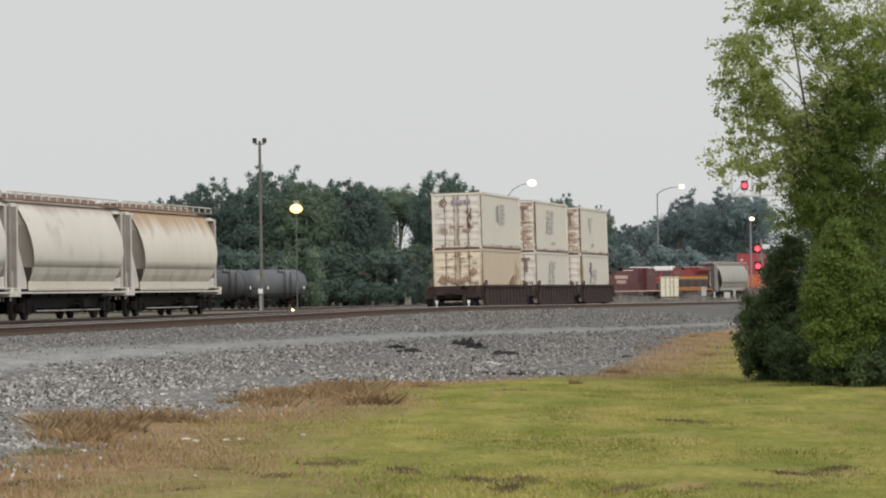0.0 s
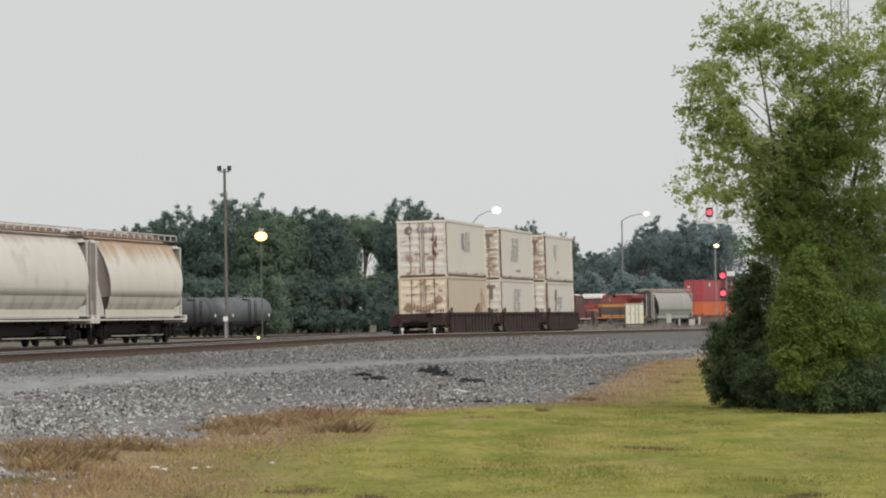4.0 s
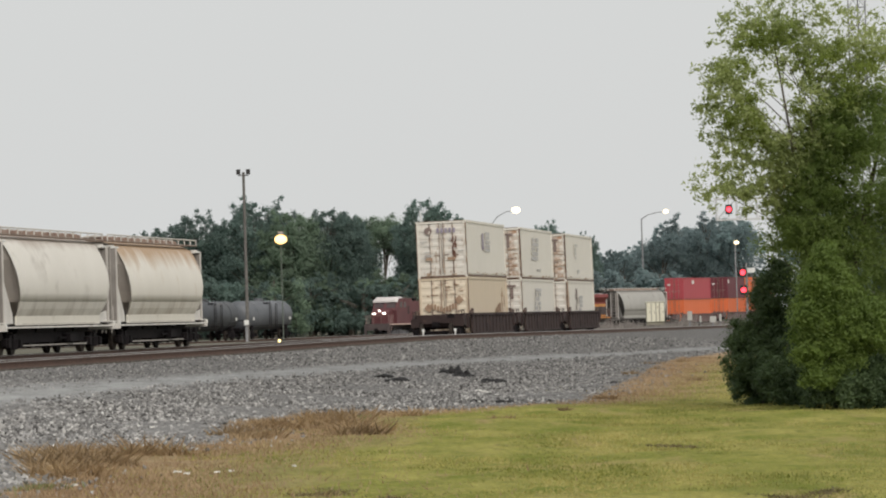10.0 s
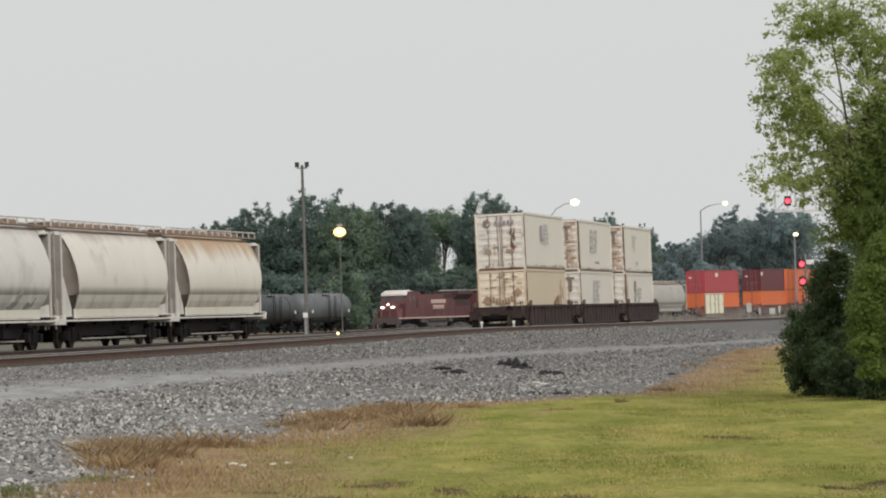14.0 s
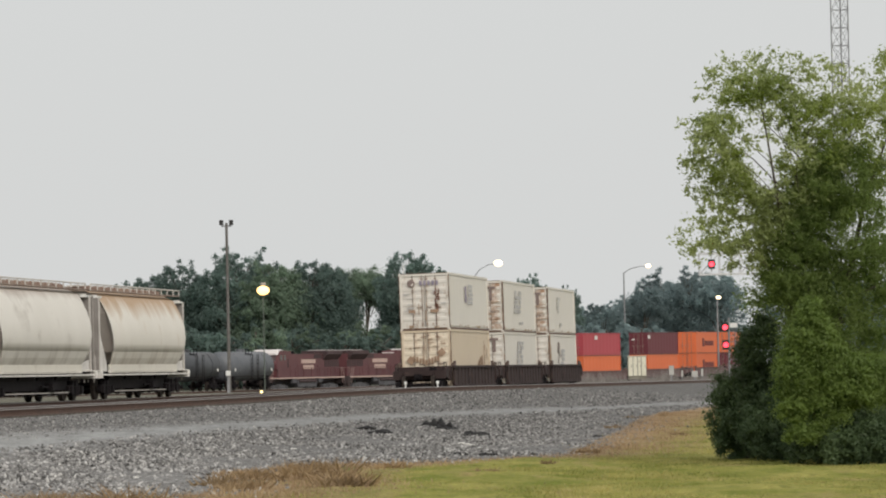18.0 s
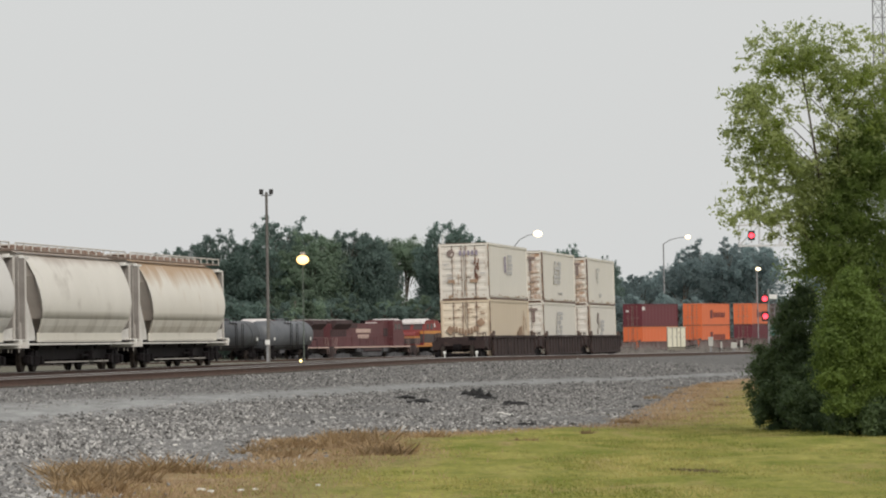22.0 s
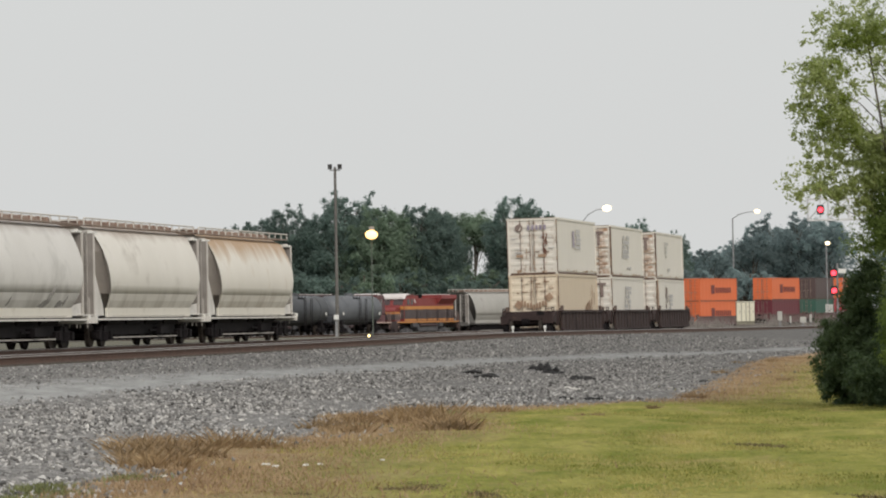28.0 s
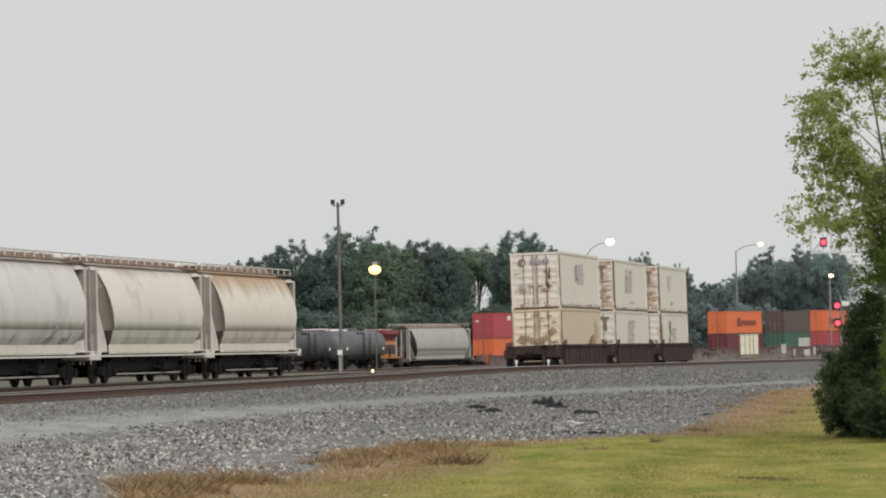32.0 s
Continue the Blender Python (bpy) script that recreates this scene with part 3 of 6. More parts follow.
def hopper_car(skin, label, group, patch=False, L=8.95, trim=HOPPER_FRAME, ends=HOPPER_END):
    """Covered hopper car, 18.7 m over the couplers."""
    car = thing("hopper_car", label, "freight car", group)
    S = L - 1.32                       # half lengths of the sill and of the shell
    bm = bmesh.new()
    shares = [-1 + i / 6 for i in range(13)]
    loft(bm, [barrel_ring(u, S) for u in shares], caps=False)
    part("shell", bm, skin, car, smooth=True)
    for s in (-1, 1):
        bm = bmesh.new()
        loft(bm, [lower_ring(u, S, s) for u in shares])
        part("lower_sheet", bm, skin, car)
    quick("hatch_trough", [(0, 0, 4.76, 2 * S - .5, .84, .28)] + [(-S + .9 + k * (2 * S - 1.8) / 11, 0, 4.78, .09, .92, .30) for k in range(12)], TROUGH_RUST, car, "rust-brown hatch trough along the roof")
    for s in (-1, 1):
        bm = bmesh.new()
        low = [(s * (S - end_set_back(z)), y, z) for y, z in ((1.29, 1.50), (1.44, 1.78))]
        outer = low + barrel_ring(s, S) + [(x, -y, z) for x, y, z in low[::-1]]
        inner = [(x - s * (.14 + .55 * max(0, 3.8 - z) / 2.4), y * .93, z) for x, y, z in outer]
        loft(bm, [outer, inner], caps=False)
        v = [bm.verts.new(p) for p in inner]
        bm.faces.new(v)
        part("end_sheet", bm, ends, car, "dark dusty end slope sheet, shade in its colour")
    for y in (-1, 1):
        bm = bmesh.new()
        box(bm, 0, y * 1.27, 1.33, 2 * S - 1.6, .08, .36)
        part("side_flange", bm, FLANGE if skin is not GREY_CAR else skin, car)
        bm = bmesh.new()
        box(bm, 0, y * 1.30, 1.07, 2 * L, .16, .07)
        part("side_sill", bm, trim, car)
        bm = bmesh.new()
        box(bm, 0, y * 1.16, 1.12, 2 * S, .10, .12)
        # plain dark sheet added to fill the band between the trucks
        box(bm, 0, y * .9, .76, 2 * L - 6.7, .10, .60)
        part("underframe_web", bm, STEEL_DARK, car)
    bm = bmesh.new()
    box(bm, 0, 0, .92, 2 * L, .5, .34)
    part("centre_sill", bm, STEEL_DARK, car)
    # discharge hoppers under the body
    for k in range(4 if L > 8 else 2):
        x = -4.6 + 3.07 * k if L > 8 else -1.55 + 3.1 * k
        bm = bmesh.new()
        loft(bm, [[(x + sx * a, sy * w, z) for sx, sy in ((-1, -1), (1, -1), (1, 1), (-1, 1))] for a, w, z in ((1.45, 1.32, 1.2), (1.2, 1.05, .95), (.45, .55, .42), (.45, .55, .34))])
        part("hopper_chute", bm, STEEL_DARK, car)
        quick("outlet_gate", [(x, 0, .30, 1.1, 1.3, .10), (x, -.75, .32, .12, .3, .12), (x, .75, .32, .12, .3, .12)], STEEL_DARK, car)
    quick("brake_rigging", [(0, -1.1, .36, 2 * L - 7.5, .05, .06)], LADDER_GREY, car)
    quick("brake_cylinder", [(2.2, -1.1, .62, .9, .4, .3), (1.2, -1.1, .62, 1.2, .08, .08)], STEEL_DARK, car)
    # ends: corner posts, slanting braces, ladders, platform
    for s in (-1, 1):
        x = s * (L - .08)
        each("end_post", [(x - s * .30, y, 2.75, .06, w, 3.3) for y, w in ((-1.27, .06), (-.30, .10), (.30, .10), (1.27, .06))], POST_PALE, car, "thin pale end post")
        each("end_panel", [(x - s * .34, y, 2.75, .05, .36, 3.3) for y in (-1.05, 1.05)], POST_GREY, car, "flat grey-brown corner panel, shade in its tone")
        for y in (-1.2, 1.2):
            bm = bmesh.new()
            prism(bm, [(x - s * .36, 3.1 if s < 0 else 1.7), (x - s * .36, 1.22), (s * (S - .66), 1.22), (s * (S - .52), 1.60)], y - .02, y + .02)
            part("corner_gusset", bm, trim, car)
            bm = bmesh.new()
            rod(bm, (x - s * .1, y * .92, 1.2), (x - s * .9, y * .73, 3.4), .05, 6)
            part("end_brace", bm, LADDER_GREY, car)
        each("roof_bracket", [(x - s * .62, y, 4.40, .70, .20, .08) for y in (-1.14, 1.14)], WHITE_BOX, car)
        each("end_beam", [(x - s * .45, 0, 4.42, .14, 2.3, .16), (x, 0, 1.05, .20, 2.9, .26)], trim, car)
        quick("end_platform", [(s * (L - .5), 0, 1.24, 1.0, 2.8, .05)], trim, car)
        for y in (-.86, .86):
            add_ladder(car, s * (L - .06), y, .75, 4.45, "x", mat=LADDER_GREY)
        each("corner_box", [(s * (L - .05), -1.42, 1.16, .12, .10, .16), (s * (L - .05), 1.42, 1.16, .12, .10, .16)], WHITE_BOX, car)
        bm = bmesh.new()
        rod(bm, (s * (L + .1), -s * .8, 3.0), (s * (L + .16), -s * .8, 3.0), .28, 14)
        part("brake_wheel", bm, STEEL_DARK, car)
        add_coupler(car, s * (L + .05), s)
        add_truck(car, s * (L - 2.4))
    # roof: running boards with rails, hatches
    bm = bmesh.new()
    for y in (-.85, .85):
        box(bm, 0, y, 4.70, 2 * L, .34, .05)
    for s in (-1, 1):
        box(bm, s * (L - .25), 0, 4.70, .5, 1.9, .05)
    part("running_board", bm, ROOF_RUST, car)
    for y in (-1.0, 1.0):
        bm = bmesh.new()
        rod(bm, (-L, y, 4.95), (L, y, 4.95), .03, 6)
        for k in range(15):
            x = -L + 2 * L * k / 14
            box(bm, x, y, 4.81, .075, .04, .28)
        part("roof_rail", bm, HATCH, car)
    for k in range(9 if L > 8 else 6):
        quick("hatch", [(1.6 * k - L + 2.1, 0, 4.92, 1.35, .75, .06), (1.6 * k - L + 2.1, 0, 4.95, 1.5, .08, .04)], HATCH, car)
    # faint marks on the side
    if patch:
        each("stencil_bar", [(-6.9, -1.618, 2.86, .75, .012, .24), (-6.9, -1.605, 2.32, .75, .03, .24)], surf("stencil_grey", (0.44, 0.43, 0.41), (0.50, 0.49, 0.47), 2, .7), car, "faded grey stencil block")
        rnd = random.Random(31)
        for x0, z0, z1, w in ((3.05, 1.56, 2.34, .16), (2.72, 1.52, 2.10, .30), (2.45, 1.52, 1.80, .36), (3.30, 1.95, 2.20, .20), (2.2, 1.54, 1.66, .4), (4.5, 1.52, 1.78, .34), (4.9, 1.56, 1.72, .30), (5.3, 1.60, 1.95, .16), (-2.2, 1.56, 1.90, .14), (-4.6, 1.54, 1.82, .18)):
            bm = bmesh.new()
            rings = []
            for k in range(5):
                z, v = z0 + (z1 - z0) * k / 4, w * rnd.uniform(.35, 1) * (.5 if k in (0, 4) else 1)
                x, y = x0 + .75 * (z - z0) + rnd.uniform(-.06, .06), -float(np.interp(z, [1.5, 1.78, 2.06, 2.4], [1.30, 1.45, 1.55, 1.605]))
                rings.append([(x - v, y - .012, z), (x + v, y - .012, z), (x + v, y + .01, z), (x - v, y + .01, z)])
            loft(bm, rings)
            part("scuff", bm, SCUFF, car, "dark slanting scuff")
    return car


GROUP_H = "grey covered hopper cars in a row"
first = hopper_car(HOPPER_RUSTY, "grey covered hopper car with rust-streaked roof edge, standing", GROUP_H)
clean = hopper_car(HOPPER_SKIN, "weathered pale grey covered hopper car, standing coupled", GROUP_H)
patchy = hopper_car(HOPPER_GREY, "weathered pale grey covered hopper car with dark scuffs and stencils", GROUP_H, True)
HOP_END, HOP_PITCH = 190.9, 18.85 * math.cos(radians(HEAD))
first.matrix_basis = pose_on(on_hopper, HOP_END - 9.4 * math.cos(radians(HEAD)), HEAD)
clean.matrix_basis = pose_on(on_hopper, HOP_END - 9.4 * math.cos(radians(HEAD)) - HOP_PITCH, HEAD)
patchy.matrix_basis = pose_on(on_hopper, HOP_END - 9.4 * math.cos(radians(HEAD)) - 2 * HOP_PITCH, HEAD)
copy_thing(clean, pose_on(on_hopper, HOP_END - 9.4 * math.cos(radians(HEAD)) - 3 * HOP_PITCH, HEAD))


# ---- containers and well cars ----
def paint(name, c, stain=(0.30, 0.17, 0.09), amount=0.25, d=0.06):
    return surf(name, c, tuple(min(1, v * (1 + d)) for v in c), 0.5, 0.5, stain=stain, stain_scale=0.9, stretch=(0.8, 1.6, 0.3), amount=amount, fine=0.04)


WHITE_C = paint("white_container_paint", (0.635, 0.60, 0.54), (0.40, 0.28, 0.19), 0.25)
WHITE_DOOR = surf("rust_stained_white_door", (0.61, 0.575, 0.52), (0.66, 0.625, 0.57), 0.8, 0.55, stain=(0.40, 0.27, 0.18), stain_scale=2.2, stretch=(1, 1.6, 0.35), amount=0.50, fine=0.05)
CREAM_DOOR = surf("rust_stained_cream_door", (0.65, 0.565, 0.445), (0.69, 0.605, 0.485), 0.8, 0.55, stain=(0.36, 0.22, 0.13), stain_scale=2.2, stretch=(1, 1.8, 0.3), amount=0.48, fine=0.05)
RUSTY_DOOR = surf("heavily_rusted_white_door", (0.62, 0.585, 0.525), (0.68, 0.645, 0.59), 0.8, 0.6, stain=(0.34, 0.20, 0.12), stain_scale=1.8, stretch=(1, 1.5, 0.5), amount=0.80, fine=0.06)
CREAM_C = paint("yellowed_container_paint", (0.565, 0.465, 0.345), (0.40, 0.27, 0.16), 0.3)
ORANGE_C = paint("orange_container_paint", (0.64, 0.145, 0.05), (0.45, 0.10, 0.03), 0.15)
RED_C = paint("red_container_paint", (0.38, 0.055, 0.07), (0.25, 0.04, 0.04), 0.2)
MAROON_C = paint("maroon_container_paint", (0.125, 0.022, 0.032), (0.09, 0.03, 0.03), 0.2)
BROWN_C = paint("brown_container_paint", (0.080, 0.052, 0.050), (0.08, 0.04, 0.03), 0.2)
GREEN_C = paint("dark_green_container_paint", (0.035, 0.10, 0.075), (0.05, 0.06, 0.05), 0.2)
# rust, darkened further for the shadow line between stacked boxes
RUSTY_TRIM = surf("rusty_container_frame", (0.085, 0.05, 0.037), (0.17, 0.108, 0.078), 2, 0.75)
MARK_DRIED = surf("dark_dried_rust", (0.15, 0.072, 0.052), (0.25, 0.14, 0.10), 5, .85)
MARK_GREY = surf("faded_grey_mark", (0.42, 0.41, 0.41), (0.51, 0.495, 0.48), 3, .7)
MARK_DARK = surf("dark_mark", (0.16, 0.12, 0.11), (0.23, 0.17, 0.15), 4, .7)
MARK_VIOLET = surf("faded_violet_mark", (0.22, 0.19, 0.25), (0.34, 0.30, 0.36), 4, .7)
MARK_BROWN = surf("brown_mark", (0.27, 0.17, 0.11), (0.36, 0.25, 0.17), 4, .7)
MARK_RUST = surf("rust_run", (0.33, 0.215, 0.14), (0.46, 0.35, 0.26), 5, .8)
MARK_NAVY = surf("navy_mark", (0.16, 0.05, 0.05), (0.22, 0.07, 0.06), 4, .7)
MARK_WHITE = surf("white_mark", (0.62, 0.60, 0.57), (0.7, 0.68, 0.66), 4, .7)
DOOR_BAR = surf("rusty_lock_bar", (0.17, 0.12, 0.095), (0.34, 0.275, 0.23), 1.2, .6, .2)


RIBS = {}


def rib_mesh(skin):
    """A pressed door rib with sloping flanks, one mesh for each paint."""
    if skin.name not in RIBS:
        bm = bmesh.new()
        loft(bm, [[(.012, y, -.12), (-.015, y, -.06), (-.015, y, .06), (.012, y, .12)] for y in (-.52, .52)])
        bmesh.ops.recalc_face_normals(bm, faces=bm.faces)
        me = bpy.data.meshes.new("rib")
        bm.to_mesh(me)
        bm.free()
        me.materials.append(skin)
        RIBS[skin.name] = me
    return RIBS[skin.name]


def container(length, skin, label, group, category="shipping container", height=2.9, ribs=True, door_skin=None, edge=0.0):
    """A corrugated box on its base, doors at its near end (x negative)."""
    c = thing("shipping_container", label, category, group)
    h, w, a = height, 1.295, length / 2
    bm = bmesh.new()
    # corrugated long sides as one zigzag sheet each, roof and far end
    n = int(length / .56)
    for s in (-1, 1):
        lo, hi = [], []
        for k in range(n + 1):
            x = -a + .1 + (length - .2) * k / n
            d = (.014 if k % 2 else 0) if ribs else (.006 if k % 2 else 0)
            for xx, dd in ((x - .10, d), (x + .10, d)):
                lo.append(bm.verts.new((max(-a + .05, min(a - .05, xx)), s * (w - .04 - dd), .14)))
                hi.append(bm.verts.new((max(-a + .05, min(a - .05, xx)), s * (w - .04 - dd), h - .10)))
        for i in range(len(lo) - 1):
            bm.faces.new((lo[i], lo[i + 1], hi[i + 1], hi[i]))
    box(bm, 0, 0, h - .05, length - .1, 2 * w - .08, .05)
    box(bm, a - .06, 0, h / 2, .05, 2 * w - .1, h - .1)
    box(bm, 0, 0, .12, length - .1, 2 * w - .1, .10)
    part("box_shell", bm, skin, c)
    bm = bmesh.new()
    for s in (-1, 1):
        box(bm, 0, s * (w - .035), h - .06, length, .07, .12)
        for e in (-1, 1):
            box(bm, e * (a - .06), s * (w - .06), h / 2, .13, .125, h)
    for e in (-1, 1):
        box(bm, e * (a - .04), 0, h - .07, .09, 2 * w - .2, .14)
        box(bm, e * (a - .04), 0, .08, .09, 2 * w - .2, .16)
    part("frame", bm, skin, c)
    each("bottom_rail", [(0, s * (w - .03), .045, length - .2, .085, .09) for s in (-1, 1)] + [(-a - .006, 0, .045, .05, 2 * w - .3, .09)], RUSTY_TRIM, c)
    each("lower_beam", [(0, s * (w - .030), .30, length - .26, .03, .30) for s in (-1, 1)], skin, c)
    if edge:
        each("rusty_edge", [(-a - .004, s * (w - .012), h / 2, .024, .036 + edge * (s < 0), h - .2) for s in (-1, 1)] + [(-a - .004, 0, h - .012, .02, 2 * w - .2, .026)], RUSTY_TRIM, c, "rust along the frame edge")
    for s in (-1, 1):
        bm = bmesh.new()
        box(bm, -a + .03, s * .60, h / 2, .05, 1.17, h - .34)
        d = part("door", bm, door_skin or skin, c)
        for z in (.55, .93, 1.31, 1.69, 2.07, 2.45):
            r = part_of("rib", rib_mesh(door_skin or skin), None, d)
            r.matrix_basis = pose(-a, s * .60, z)
        for y in (.11, .60):
            bm = bmesh.new()
            rod(bm, (-a - .03, s * y, .12), (-a - .03, s * y, h - .12), .022, 6)
            box(bm, -a - .05, s * (y + .12), 1.15, .03, .30, .05)
            for z in (.3, 1.0, 2.0, 2.6):
                box(bm, -a - .02, s * y, z, .05, .09, .07)
            part("lock_rod", bm, DOOR_BAR, d)
        each("hinge", [(-a - .008, s * 1.2, z, .03, .10, .16) for z in (.4, 1.1, 1.8, 2.5)], skin, d)
    each("corner_casting", [(e * (a - .085), s * (w - .085), z, .178, .178, .125) for s in (-1, 1) for e in (-1, 1) for z in (.06,)], RUSTY_TRIM, c)
    each("corner_casting", [(e * (a - .085), s * (w - .085), h - .06, .178, .178, .125) for s in (-1, 1) for e in (-1, 1)], skin, c)
    return c


def strokes(c, name, mat, seed, n, x, y, z, kind="end", label="", sizes=((.04, .16), (.03, .10))):
    """Worn lettering or rust as many small flat strokes in a field: x, y, z each a value or a (from, to)."""
    rnd = random.Random(seed)
    bm = bmesh.new()

    def pick(v):
        return v if not isinstance(v, tuple) else rnd.uniform(*v)

    for k in range(n):
        a, b = rnd.uniform(*sizes[0]), rnd.uniform(*sizes[1])
        if kind == "end":
            box(bm, pick(x), pick(y), pick(z), .014, a, b)
        else:
            box(bm, pick(x), pick(y), pick(z), a, .014, b)
    return tagged(part(name, bm, mat, c, label), kind="stuff")


def letters(c, mat, x, y, z, width, height, count, kind="end"):
    """Unreadable lettering: a row of upright bars of the letters' size and colour."""
    step = width / count
    boxes = []
    for k in range(count):
        o = (k + .5) * step - width / 2
        boxes.append((x, y + o, z, .016, step * .62, height) if kind == "end" else (x + o, y, z, step * .62, .016, height))
    each("letter_bar", boxes, mat, c)


def worn_block(c, mat, x, y, z, rows, cols, w, h, slant, seed):
    """A faded side emblem: rows of worn letter-sized bars, a little slanted, some worn away."""
    rnd = random.Random(seed)
    bm = bmesh.new()
    for i in range(rows):
        for j in range(cols):
            if rnd.random() < .82:
                box(bm, x + (j - cols / 2) * w * 1.12 + slant * (rows / 2 - i), y, z + (rows / 2 - i) * h * 1.08, w * rnd.uniform(.7, 1), .014, h * rnd.uniform(.7, 1))
    tagged(part("faded_emblem", bm, mat, c, "faded worn emblem"), kind="stuff")


BRACKET_RUST = surf("rusty_bracket_steel", (0.075, 0.05, 0.042), (0.15, 0.105, 0.085), 3, .85)


def well_car(unit_half, label, group, material, wheels=True):
    """One well of a stack car: side walls, sills, end decks, trucks."""
    c = thing("well_car", label, "freight car", group)
    u = unit_half
    for s in (-1, 1):
        bm = bmesh.new()
        box(bm, 0, s * 1.43, .82, 2 * u - 5.0, .06, 1.0)
        box(bm, 0, s * 1.46, 1.32, 2 * u - 4.7, .16, .12)
        box(bm, 0, s * 1.46, .34, 2 * u - 5.2, .18, .12)
        for k in range(13):
            x = (-1 + 2 * k / 12) * (u - 2.65)
            box(bm, x, s * 1.472, .83, .10, .045, .92)
        part("side_wall", bm, material, c)
        for e in (-1, 1):
            quick("guide_bracket", [(e * (u - 2.75), s * 1.42, 1.44, .55, .16, .16), (e * (u - 3.05), s * 1.42, 1.54, .16, .14, .16), (e * (u - 2.2), s * 1.42, 1.40, .30, .10, .10)], BRACKET_RUST, c, "rusty container guide bracket")
    quick("well_floor", [(0, 0, .31, 2 * u - 3.2, 2.5, .06)] + [(x, 0, .27, .3, 2.8, .12) for x in (-6, -2, 2, 6)], STEEL_DARK, c)
    for e in (-1, 1):
        bm = bmesh.new()
        box(bm, e * (u - .85), 0, 1.02, 1.7, 1.5, .22)
        box(bm, e * (u - 1.62), 0, 1.0, .16, 2.9, .75)
        for s in (-1, 1):
            prism(bm, [(e * (u - 1.7), .6), (e * (u - 1.7), 1.36), (e * (u - 1.2), 1.36), (e * (u - .35), 1.05), (e * (u - .35), .85), (e * (u - 1.0), .75)], s * 1.30 - .06, s * 1.30 + .06)
        box(bm, e * (u - .32), 0, .95, .14, 2.7, .42)
        part("end_deck", bm, material, c)
        for s in (-1, 1):
            bm = bmesh.new()
            rod(bm, (e * (u - .5), s * 1.25, 1.0), (e * (u - .5), s * 1.25, 1.55), .025, 6)
            rod(bm, (e * (u - 1.3), s * 1.25, 1.3), (e * (u - 1.3), s * 1.25, 1.55), .025, 6)
            rod(bm, (e * (u - .5), s * 1.25, 1.53), (e * (u - 1.3), s * 1.25, 1.53), .025, 6)
            part("handrail", bm, material, c)
        bm = bmesh.new()
        rod(bm, (e * (u - .35), e * .7, 1.20), (e * (u - .30), e * .7, 1.20), .20, 12)
        rod(bm, (e * (u - .38), e * .7, 1.0), (e * (u - .38), e * .7, 1.35), .03, 6)
        part("brake_wheel", bm, STEEL_DARK, c)
        add_coupler(c, e * (u - .35), e * .6)
        if wheels:
            add_truck(c, e * (u - 1.0))
    return c


# the far train's well steel, lightened by haze put into the colour
WELL_HAZED = surf("hazed_maroon_well_steel", (0.105, 0.062, 0.060), (0.16, 0.105, 0.10), 1.2, 0.75, stain=(0.21, 0.175, 0.16), stain_scale=1.0, amount=0.5)
WELL_BROWN = surf("dark_brown_well_steel", (0.032, 0.022, 0.022), (0.058, 0.041, 0.039), 1.2, 0.75, stain=(0.12, 0.075, 0.055), stain_scale=1.5, amount=0.4)
for m in (WELL_BROWN, WHEEL_STEEL):
    m.node_tree.nodes["Principled BSDF"].inputs["Specular IOR Level"].default_value = 0.15
GROUP_W, GROUP_C = "stack car wells standing in the yard", "white containers stacked two high"
UNIT, HALF53 = 20.9, 7.315
cosh = math.cos(radians(HEAD))
LEAN = -1.0
well0 = well_car(10.25, "dark brown well car loaded with two containers, standing", GROUP_W, WELL_BROWN)
START = 207.3
box_label = {0: ("white container with faded crest and rusty door bars, upper", WHITE_C), 1: ("white container with grey side marks, stacked on another", WHITE_C), 2: ("white container with faint round side mark, stacked", WHITE_C)}
